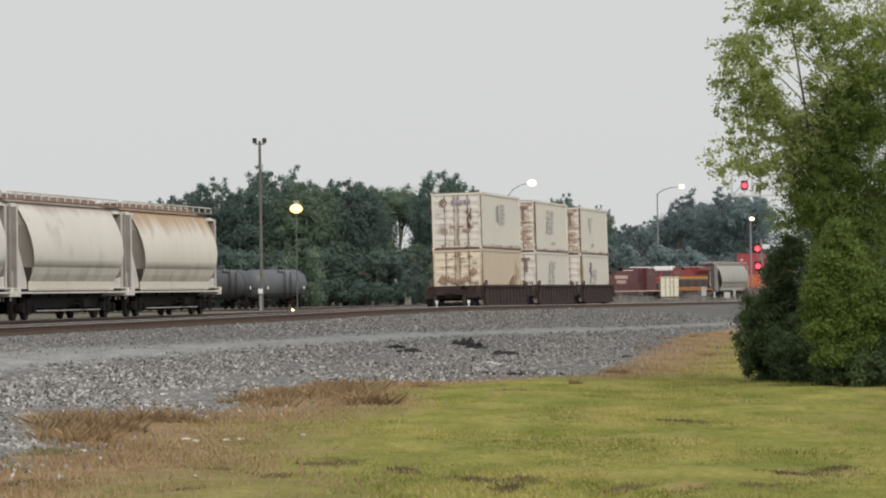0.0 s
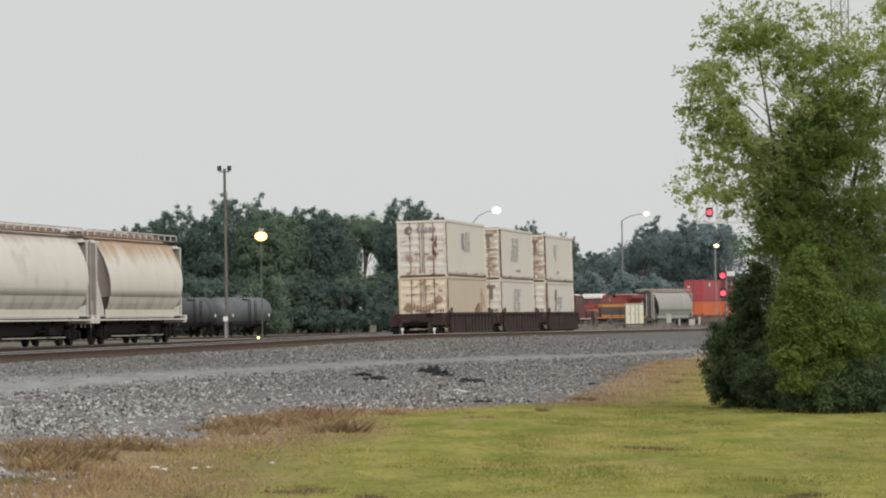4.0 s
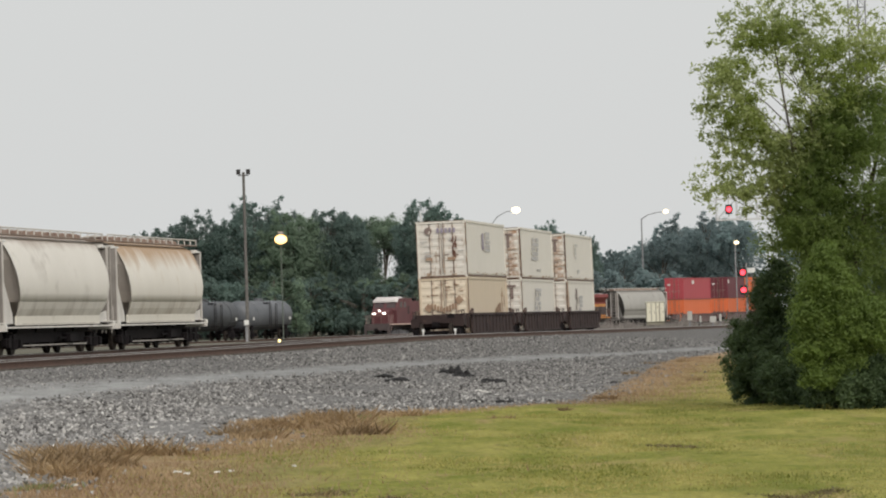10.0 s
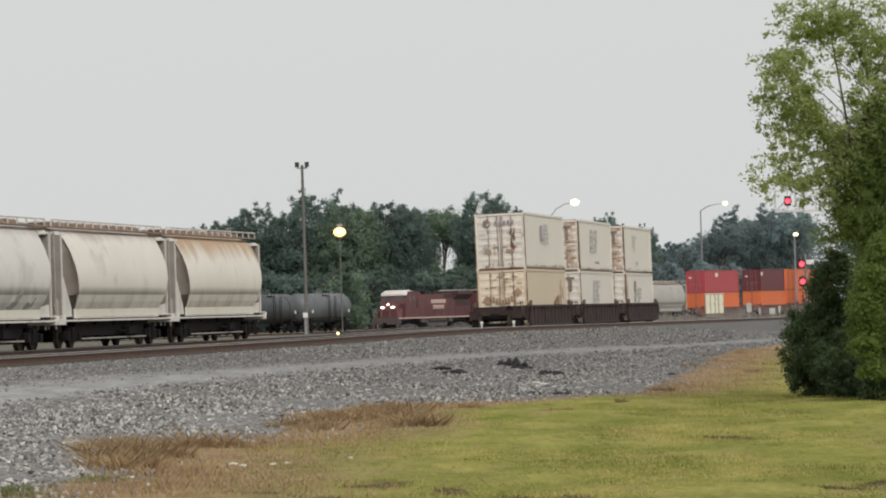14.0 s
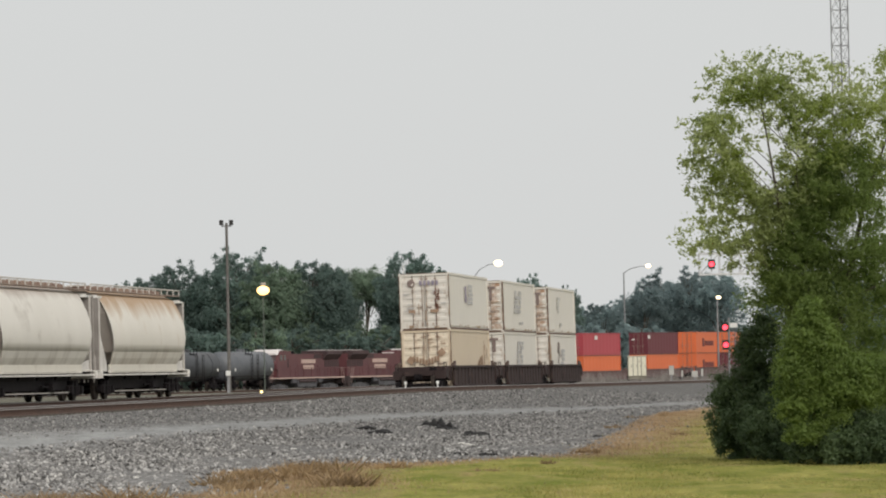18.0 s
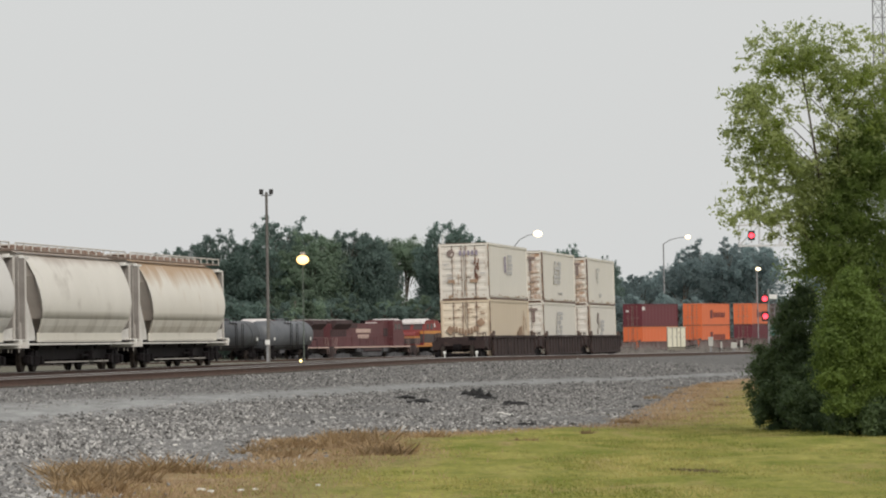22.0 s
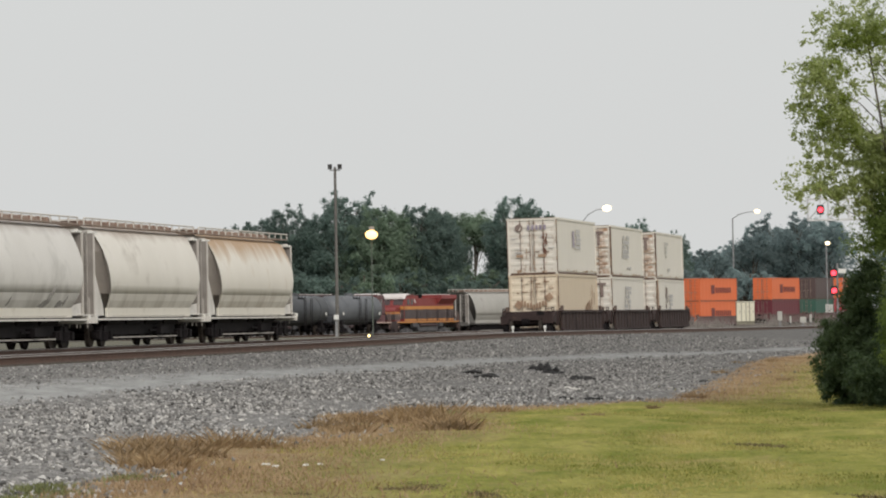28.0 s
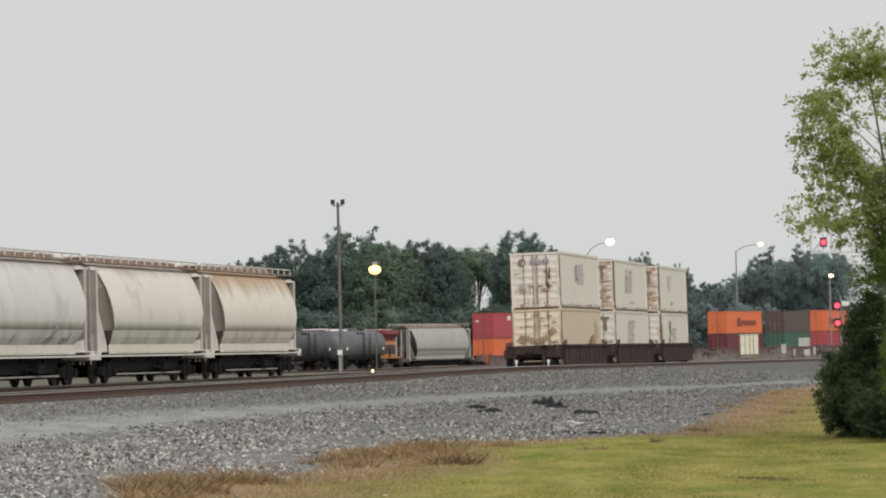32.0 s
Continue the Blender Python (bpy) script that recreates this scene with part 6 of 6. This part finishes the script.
def mast_signal():
    p = thing("railway_signal", "black mast signal with two glowing red lights", "signal")
    bm = bmesh.new()
    rod(bm, (20.45, 260.2, -.6), (20.45, 260.2, 4.0), .07, 8)
    part("mast", bm, POLE_STEEL, p)
    quick("base_box", [(20.45, 260.2, -.3, .6, .6, .7)], POLE_STEEL, p)
    signal_head(p, 20.2, 260, 3.38, RED_LIGHT)
    signal_head(p, 20.22, 260, 2.25, RED_LIGHT)
    quick("sign_plate", [(20.75, 260, 3.5, .5, .04, .3)], SIGN_WHITE, p)
    add_ladder(p, 20.65, 260.35, -.4, 3.4, "y", mat=POLE_STEEL)


mast_signal()


def signal_bridge():
    p = thing("signal_bridge", "grey steel truss signal bridge with red signals", "signal bridge")
    x0, x1, y, zb, zt = 18.8, 36.0, 262, 6.85, 8.2
    for yy in (y, y + 1.0):
        for z in (zb, zt):
            quick("chord", [((x0 + x1) / 2, yy, z, x1 - x0, .10, .11)], BRIDGE_PAINT, p)
    n = 13
    for k in range(n):
        a, b = x0 + (x1 - x0) * k / n, x0 + (x1 - x0) * (k + 1) / n
        bm = bmesh.new()
        for yy in (y, y + 1.0):
            rod(bm, (a, yy, zb), (b, yy, zt), .03, 5)
            rod(bm, (a, yy, zb), (a, yy, zt), .03, 5)
        rod(bm, (a, y, zb), (b, y + 1, zb), .025, 5)
        part("truss_web", bm, BRIDGE_PAINT, p)
    for xx in (35.2, 36.0):
        for yy in (y, y + 1):
            quick("leg", [(xx, yy, 3.5, .12, .12, 9.4)], BRIDGE_PAINT, p)
    bm = bmesh.new()
    for k in range(9):
        rod(bm, (35.2, y, -.8 + k), (36.0, y, .2 + k), .03, 5)
    part("leg_web", bm, BRIDGE_PAINT, p)
    signal_head(p, 19.56, y - .25, 7.5, RED_LIGHT, .17)
    signal_head(p, 19.56, y - .25, 8.85, AMBER_RED, .09)
    signal_head(p, 23.15, y - .25, 7.55, AMBER_RED, .13)
    signal_head(p, 23.15, y - .25, 8.85, AMBER_RED, .09)
    each("signal_post", [(x, y - .1, 8.1, .08, .08, 2.2) for x in (19.56, 23.15)], BRIDGE_PAINT, p)


signal_bridge()


def radio_mast():
    p = thing("radio_mast", "tall slender steel lattice radio mast behind the trees", "mast")
    cx, cy, r, top = 37.8, 350, .85, 46
    pts = [(cx + r * math.cos(a), cy + r * math.sin(a)) for a in (math.radians(v) for v in (200, 320, 80))]
    for q in pts:
        bm = bmesh.new()
        rod(bm, (*q, -1), (*q, top), .06, 6)
        part("mast_leg", bm, POLE_STEEL, p)
    for k in range(30):
        z = -1 + 1.55 * k
        bm = bmesh.new()
        for i in range(3):
            a, b = pts[i], pts[(i + 1) % 3]
            rod(bm, (*a, z), (*b, z), .03, 5)
            rod(bm, (*a, z), (*b, z + 1.55), .02, 5)
            rod(bm, (*b, z), (*a, z + 1.55), .02, 5)
        part("lattice_bay", bm, POLE_STEEL, p)


radio_mast()


def relay_cabinets():
    p = thing("relay_cabinet", "cream trackside relay cabinet with four tall doors", "cabinet")
    x, y, z = 21.2, 380, .1
    # case in a darkened cabinet tone: shade between the doors, as colour
    quick("body", [(x, y, z + .93, 1.72, .9, 1.86), (x, y, z - .12, 1.6, .7, .25)], surf("shaded_cabinet_tone", (0.20, 0.185, 0.14), (0.27, 0.25, 0.20), 1.5, .7), p, "case in a shaded cabinet tone, dark between the doors")
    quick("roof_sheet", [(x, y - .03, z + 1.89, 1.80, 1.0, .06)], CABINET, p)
    for k, (o, w) in enumerate(((-.62, .40), (-.17, .36), (.22, .26), (.63, .40))):
        door = quick("door", [(x + o, y - .47, z + .93, w, .06, 1.76)], CABINET, p)
        quick("door_handle", [(x + o + .1, y - .52, z + .95, .03, .04, .2)], SIGNAL_BLACK, door)
    for px, h, w in ((24.7, 1.15, .45), (25.7, .8, .16), (26.9, .75, .55), (27.6, .9, .2)):
        c = thing("signal_case", "small pale trackside case on a short post", "cabinet", "small trackside cases")
        g = -.55
        quick("case", [(px, 384, g + h, w, .4, h * .75)], surf("dull_case_paint", (0.36, 0.35, 0.33), (0.46, 0.45, 0.42), 1.5, .7), c)
        quick("post", [(px, 384, g + .2, w * .3, .2, h)], POLE_STEEL, c)


relay_cabinets()


def small_posts():
    g = "short white marker posts by the track"
    for x, y, zt, h in ((-.31, 178, .44, .6), (1.1, 178, .44, .6)):
        p = thing("marker_post", "short white marker post beside the track", "post", g)
        quick("stake", [(x, y, zt - h / 2, .06, .06, h)], SIGN_WHITE, p)
        quick("cap", [(x, y, zt, .12, .10, .12)], SIGN_WHITE, p)
    p = thing("marker_pole", "thin pale pole rising behind the white containers", "pole")
    bm = bmesh.new()
    rod(bm, (-.5, 330, -.8), (-.5, 330, 9.7), .06, 8, .045)
    part("pole", bm, SIGN_WHITE, p)
    quick("base", [(-.5, 330, -.55, .3, .3, .5)], POLE_STEEL, p)
    p = thing("switch_stand", "white box on a pale post beside the tanks", "signal box")
    quick("post", [(-13.58, 300, .15, .18, .2, 1.6)], POLE_STEEL, p)
    quick("box", [(-13.58, 299.9, 1.12, .34, .3, .36)], SIGN_WHITE, p)
    # added glowing ball on a stand: the yard lamp's reflection on the rail
    p = thing("dwarf_lamp", "small glowing yellow ball added for a lamp reflection on the rail", "signal")
    quick("stand", [(-6.42, 172, .02, .12, .12, .3)], SIGNAL_BLACK, p)
    bm = bmesh.new()
    ball(bm, (-6.42, 171.9, .20), .06)
    part("lens", bm, glow("rail_glint_glow", (1.0, .80, .35), 2.5), p, "glowing ball standing for reflected lamp light")


small_posts()

# ---- loose stones, grass and litter ----
STONE = bpy.data.materials.new("ballast_stone")


def stone_material():
    m = STONE
    m.use_nodes = True
    n, l = m.node_tree.nodes, m.node_tree.links
    b = n["Principled BSDF"]
    b.inputs["Roughness"].default_value = 0.9
    geo, oi, co = n.new("ShaderNodeNewGeometry"), n.new("ShaderNodeObjectInfo"), n.new("ShaderNodeTexCoord")
    add = n.new("ShaderNodeMath")
    add.operation = "ADD"
    l.new(geo.outputs["Random Per Island"], add.inputs[0])
    l.new(oi.outputs["Random"], add.inputs[1])
    fr = n.new("ShaderNodeMath")
    fr.operation = "FRACT"
    l.new(add.outputs[0], fr.inputs[0])
    r = n.new("ShaderNodeValToRGB")
    e = r.color_ramp.elements
    e[0].position, e[0].color = 0.0, (0.060, 0.057, 0.055, 1)
    e[1].position, e[1].color = 1.0, (0.50, 0.487, 0.465, 1)
    for p, c in ((0.25, (0.14, 0.136, 0.131, 1)), (0.6, (0.248, 0.241, 0.232, 1)), (0.9, (0.36, 0.35, 0.336, 1)), (0.97, (0.42, 0.408, 0.39, 1))):
        k = r.color_ramp.elements.new(p)
        k.color = c
    l.new(fr.outputs[0], r.inputs[0])
    ns = n.new("ShaderNodeTexNoise")
    ns.inputs["Scale"].default_value = 30
    l.new(co.outputs["Object"], ns.inputs["Vector"])
    mr = n.new("ShaderNodeMapRange")
    mr.inputs[3].default_value, mr.inputs[4].default_value = 0.75, 1.25
    l.new(ns.outputs[0], mr.inputs[0])
    vs = n.new("ShaderNodeVectorMath")
    vs.operation = "SCALE"
    l.new(r.outputs[0], vs.inputs[0])
    # stone tone follows y as the ground's gravel does, paler near
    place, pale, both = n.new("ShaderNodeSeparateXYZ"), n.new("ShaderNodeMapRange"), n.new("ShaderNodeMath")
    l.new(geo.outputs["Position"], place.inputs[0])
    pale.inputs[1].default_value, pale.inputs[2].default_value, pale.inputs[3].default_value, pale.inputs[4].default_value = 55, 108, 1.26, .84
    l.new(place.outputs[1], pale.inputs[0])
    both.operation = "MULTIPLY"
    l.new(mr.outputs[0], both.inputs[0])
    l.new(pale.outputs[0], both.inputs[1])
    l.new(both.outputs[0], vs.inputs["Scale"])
    l.new(vs.outputs[0], b.inputs["Base Color"])


stone_material()
OCTA_V = np.array([(1, 0, 0), (-1, 0, 0), (0, 1, 0), (0, -1, 0), (0, 0, 1), (0, 0, -.6)], float)
OCTA_F = np.array([(0, 2, 4), (2, 1, 4), (1, 3, 4), (3, 0, 4), (2, 0, 5), (1, 2, 5), (3, 1, 5), (0, 3, 5)])


def on_ground(d, y):
    x = d + MAIN_X + SLOPE * y
    return x, y, ground_z(x, y)


def in_sight(x, y, margin=1.0):
    return (x > -.145 * y - margin) & (x < .130 * y + margin)


def scatter_stones():
    rnd = np.random.default_rng(8)
    sets = []
    for count, d0, d1, y0, y1, lo, hi in ((56000, 6.2, 18, 32, 125, .013, .042), (14000, 1.7, 6, 60, 170, .015, .035), (9000, 1.8, 14, 115, 205, .025, .055), (5000, 6.5, 17, 32, 110, .03, .055)):
        y = y0 + (y1 - y0) * rnd.random(count) ** 1.25
        d = d0 + (d1 - d0) * rnd.random(count)
        ok = (d < grass_edge(y) + rnd.normal(.1, .5, count)) & (np.abs(d - path_line(y)) > .40 + 1.25 * rnd.random(count))
        x, y, z = on_ground(d, y)
        ok &= in_sight(x, y)
        s = lo + (hi - lo) * rnd.random(count) ** 2
        sets.append(np.stack([x, y, z, s], 1)[ok])
    a = np.concatenate(sets)
    n = len(a)
    q = rnd.normal(size=(n, 3, 3))
    q, _ = np.linalg.qr(q)
    shape = OCTA_V[None] * (0.65 + 0.7 * rnd.random((n, 6, 1))) * (a[:, 3])[:, None, None] * np.array([1.25, 1.0, .8])
    v = np.einsum("nij,nkj->nki", q, shape) + a[:, None, :3] + np.array([0, 0, .3]) * a[:, 3][:, None, None]
    f = (OCTA_F[None] + 6 * np.arange(n)[:, None, None]).reshape(-1, 3)
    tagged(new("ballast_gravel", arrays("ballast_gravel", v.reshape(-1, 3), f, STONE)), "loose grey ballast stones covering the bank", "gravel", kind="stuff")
    # the larger stones one by one
    shapes = []
    for k in range(7):
        sv = OCTA_V * (0.7 + 0.6 * rnd.random((6, 1))) * np.array([1.3, 1.0, .75])
        bm = bmesh.new()
        vs = [bm.verts.new(p) for p in sv]
        for face in OCTA_F:
            bm.faces.new([vs[i] for i in face])
        bmesh.ops.bevel(bm, geom=bm.verts[:], offset=.28, affect="VERTICES", segments=1)
        me = bpy.data.meshes.new("stone")
        bm.to_mesh(me)
        bm.free()
        me.materials.append(STONE)
        shapes.append(me)
    ground = bpy.data.objects["ground"]
    made = 0
    while made < 290:
        y = 36 + 60 * rnd.random() ** 1.3
        d = 7.6 + 9 * rnd.random()
        if d > grass_edge(y) + .3:
            continue
        x, y, z = on_ground(np.array(d), np.array(y))
        if not in_sight(x, y, 0):
            continue
        s = .03 + .028 * rnd.random() ** 2
        ob = part_of("stone", shapes[made % 7], None, ground)
        ob.matrix_basis = pose(float(x), float(y), float(z) + .35 * s, *[float(v) for v in rnd.uniform(-25, 25, 2)], float(rnd.uniform(0, 360))) @ Matrix.Diagonal((s, s, s, 1))
        made += 1


scatter_stones()


def blades(name, base, height, lean, width, material, rnd):
    """Grass blades: one thin triangle each."""
    n = len(base)
    ang = rnd.random(n) * math.tau
    side = np.stack([np.cos(ang), np.sin(ang), np.zeros(n)], 1) * (width * (.6 + .8 * rnd.random(n)))[:, None]
    tip = base + np.stack([rnd.normal(size=n) * lean * height, rnd.normal(size=n) * lean * height, height], 1)
    v = np.stack([base - side, base + side, tip], 1).reshape(-1, 3)
    return arrays(name, v, np.arange(3 * n).reshape(-1, 3), material)


LAWN = foliage("lawn_blades", (0.155, 0.178, 0.028), (0.45, 0.385, 0.135), 0.40, 0.35, (1.4, .36, 1))
DRY = foliage("dry_weed_blades", (0.24, 0.155, 0.085), (0.43, 0.31, 0.18), 0.6, 0.3)

TUFT = foliage("reddish_weed_blades", (0.20, 0.132, 0.070), (0.40, 0.285, 0.155), 0.7, 0.4)


def grow():
    rnd = np.random.default_rng(12)
    n = 230000
    y = 27 + 95 * rnd.random(n) ** 1.6
    d = 13 + 13 * rnd.random(n)
    e = d - grass_edge(y)
    x, y, z = on_ground(d, y)
    clump = np.sin(x * 2.1 + 1.3 * np.sin(y * .7)) * np.sin(y * 1.1 + x * .6)
    ok = (e > rnd.normal(np.interp(y, [35, 75], [2.0, 1.0]), 1.2, n)) & in_sight(x, y)
    b = np.stack([x, y, z - .01], 1)[ok]
    h = (.014 + .022 * rnd.random(n) + .018 * np.clip(clump, 0, 1))[ok]
    tagged(new("grass", blades("grass", b, h, .5, .009, LAWN, rnd)), "short mown green and yellowish grass", "grass", kind="stuff")
    n = 70000
    y = 30 + 110 * rnd.random(n) ** 1.4
    d = grass_edge(y) - .15 + np.abs(rnd.normal(0, 1, n)) * np.interp(y, [35, 75], [1.9, .9])
    x, y, z = on_ground(d, y)
    ok = in_sight(x, y)
    ok &= rnd.random(n) < 1.15 / lush(x)
    b = np.stack([x, y, z - .01], 1)[ok]
    h = (.02 + .09 * rnd.random(n) ** 2)[ok]
    tagged(new("dry_verge", blades("dry_verge", b, h, .6, .008, DRY, rnd)), "dry brown weeds along the gravel edge", "weeds", kind="stuff")
    n = 16000
    y = 388 + 22 * rnd.random(n)
    x = 14 + 26 * rnd.random(n)
    h = (.3 + 1.35 * rnd.random(n) ** 1.5) * (.65 + .35 * np.sin(x * 1.7) * np.sin(x * .63 + 1) + .25 * np.sin(x * 4.1 + y))
    brush = foliage("dead_brush", (0.14, 0.122, 0.11), (0.31, 0.28, 0.255), 0.7, 0.2)
    tagged(new("dry_brush", blades("dry_brush", np.stack([x, y, ground_z(x, y)], 1), np.clip(h, .2, 2.3), .18, .028, brush, rnd)), "pale dead brush beside the far track", "weeds", kind="stuff")
    # taller tufts, one by one
    tufts = []
    for k in range(6):                 # each of several stands of stems, uneven in height
        base, high = [], []
        for q in range(9):
            cx, cy, m = rnd.normal(0, .17), rnd.normal(0, .14), 34
            base.append(np.stack([cx + rnd.normal(0, .05, m), cy + rnd.normal(0, .05, m), np.full(m, -.02)], 1))
            high.append(rnd.uniform(.05, .23) * (.35 + .75 * rnd.random(m)))
        tufts.append(blades("weed_tuft", np.concatenate(base), np.concatenate(high), .95, .016, TUFT, rnd))
    spots = [(-4.38, 48.1), (-3.96, 43.8), (-4.04, 45.4), (-4.10, 47.2), (-3.97, 47.2), (-4.26, 51.1), (-3.68, 50.4), (-4.69, 51.1), (-4.5, 50.0), (-2.00, 66.0), (-1.81, 62.6), (-1.60, 61.0), (-1.54, 64.2), (-1.68, 66.0), (-1.11, 58.1), (-.97, 58.9),
             (-1.19, 57.8), (-.73, 67.7), (-2.62, 61.1), (-2.56, 62.7), (-2.64, 56.9), (-2.78, 58.2), (-2.54, 56.4), (1.05, 64.0), (2.18, 68.5), (3.26, 77.1), (6.34, 113.8), (5.2, 106), (6.3, 96), (6.94, 126.1), (7.9, 128)]
    for i, (px, py) in enumerate(spots):
        ob = tagged(new("weed_tuft", tufts[i % 6]), "clump of dry reddish-brown weeds at the gravel edge", "weeds", "dry weed clumps", "stuff")
        s = (.75 + .6 * rnd.random()) * (.6 if px > 0 else 1.15)
        ob.matrix_basis = pose(px, py, float(ground_z(np.array(px), np.array(py))), 0, 0, float(rnd.uniform(0, 360))) @ Matrix.Diagonal((1.2 * s, 1.0 * s, s, 1))
    # low brown patches of dead weed in the mown grass
    brown = foliage("dead_weed_blades", (0.10, 0.075, 0.035), (0.20, 0.155, 0.075), 0.5, 0.2)
    patches = []
    for k in range(4):
        m = 330
        base = np.stack([rnd.normal(0, .075, m), rnd.normal(0, .35, m), np.full(m, -.01)], 1)
        patches.append(blades("weed_patch", base, .012 + .034 * rnd.random(m), .8, .009, brown, rnd))
    for i, (px, py) in enumerate(((-1.11, 38.2), (-1.03, 39.1), (-1.19, 38.2), (-.81, 39.0), (-2.23, 33.4), (-2.07, 33.0), (-2.15, 33.2), (3.04, 35.3), (.69, 34.9), (.49, 33.4), (2.93, 49.8), (-1.55, 36.0), (-3.32, 35.1), (-3.75, 34.8), (2.14, 33.3), (2.57, 33.3), (3.45, 36.0), (-.38, 37.1), (1.44, 33.1), (-1.99, 37.1), (.30, 35.0))):
        ob = tagged(new("weed_patch", patches[i % 4]), "low brown patch of dead weed in mown grass", "weeds", "brown weed patches", "stuff")
        ob.matrix_basis = pose(px, py, float(ground_z(np.array(px), np.array(py))), 0, 0, float(rnd.uniform(-25, 25)))
    fresh = [blades("green_weed", np.stack([rnd.normal(0, .12, 260), rnd.normal(0, .22, 260), np.full(260, -.01)], 1), .03 + .07 * rnd.random(260), .55, .011, foliage("fresh_weed_blades", (0.13, 0.15, 0.05), (0.26, 0.28, 0.11), .4, .35), rnd) for _ in range(2)]
    for i, (px, py) in enumerate(((-4.66, 38.3), (-4.63, 38.9), (-4.4, 37.6), (-4.03, 40.8), (-4.72, 35.6), (-4.56, 36.3), (-4.85, 35.1), (-3.79, 52.0), (-2.4, 58.6), (-1.3, 66.5))):
        ob = tagged(new("green_weed", fresh[i % 2]), "small fresh green weed clump at the gravel edge", "weeds", "green weeds", "stuff")
        ob.matrix_basis = pose(px, py, float(ground_z(np.array(px), np.array(py))), 0, 0, float(rnd.uniform(-40, 40)))


grow()


def litter():
    rnd = random.Random(3)
    black = surf("torn_black_rubber", (0.010, 0.010, 0.011), (0.024, 0.023, 0.023), 8, 0.8, bump=0.6)
    white = surf("bleached_litter", (0.66, 0.64, 0.60), (0.76, 0.74, 0.70), 6, 0.7)
    pieces = ((-1.20, 101.8, .24, (.06, .10, .11, .10, .08)), (-.85, 97.5, .28, (.06, .12, .10, .13, .10, .06)), (.42, 108.5, .24, (.04, .14, .17, .21, .10)), (.60, 107.5, .22, (.06, .22, .15, .27, .08)), (.80, 106.2, .21, (.05, .19, .10, .17, .06)), (.92, 103.5, .22, (.05, .11, .05, .10, .03)),
              (.70, 105.0, .16, (.03, .09, .04, .08, .03)), (1.47, 97.5, .28, (.11, .12, .09, .08, .09, .07)), (1.35, 75.6, .16, (.05, .07, .06, .06, .05)), (.82, 76.5, .12, (.05, .07, .05, .05)), (4.22, 93.5, .10, (.05, .07, .07, .05)))
    for x, y, w, heights in pieces:
        bm = bmesh.new()
        rings = []
        for k, h in enumerate(heights):
            px, dy = -w + 2 * w * k / (len(heights) - 1) + rnd.uniform(-.02, .02), rnd.uniform(.04, .10)
            rings.append([(px + rnd.uniform(-.03, .03), dy * math.cos(a) * rnd.uniform(.5, 1.4), h * (.42 + .5 * math.sin(a)) * rnd.uniform(.55, 1.25)) for a in (math.tau * i / 7 for i in range(7))])
        loft(bm, rings)
        ob = part("scrap", bm, black, None)
        tagged(ob, "torn black rubber scrap lying on the gravel", "scrap", "black scrap on the gravel")
        ob.matrix_basis = pose(x, y, float(ground_z(np.array(x), np.array(y))) + .005)
    for x, y, w in ((-2.82, 44.1, .05), (-2.69, 43.6, .045), (-2.38, 43.9, .035), (-2.24, 44.2, .03), (-3.68, 41.2, .03), (-2.21, 35.7, .022), (-1.59, 45.3, .035), (-2.44, 80.6, .06), (-4.31, 61.9, .045), (.98, 86.6, .08), (1.16, 84.8, .07), (1.08, 85.8, .06), (.86, 76.0, .05)):
        bm = bmesh.new()
        v = [bm.verts.new((w * a, w * b, w * c)) for a, b, c in ((-1, -.4, .1), (.2, -.6, .35), (1, -.2, .05), (.8, .5, .3), (-.1, .4, .15), (-.9, .5, .4))]
        bm.faces.new(v)
        ext = bmesh.ops.extrude_face_region(bm, geom=bm.faces[:])
        for g in ext["geom"]:
            if isinstance(g, bmesh.types.BMVert):
                g.co.z += .015
        ob = part("litter", bm, white, None)
        tagged(ob, "small bleached white piece of litter on the ground", "litter", "white litter")
        ob.matrix_basis = pose(x, y, float(ground_z(np.array(x), np.array(y))) + .015, 0, 0, rnd.uniform(0, 360))


litter()


def motions():
    """The train rolls along the far track towards the left."""
    for ob, s0, z in TRAIN:
        walk(ob, [(t, far_pose(s0 - rolled(t), ob is SECOND) @ pose(0, 0, z)) for t in range(0, 33)])


motions()
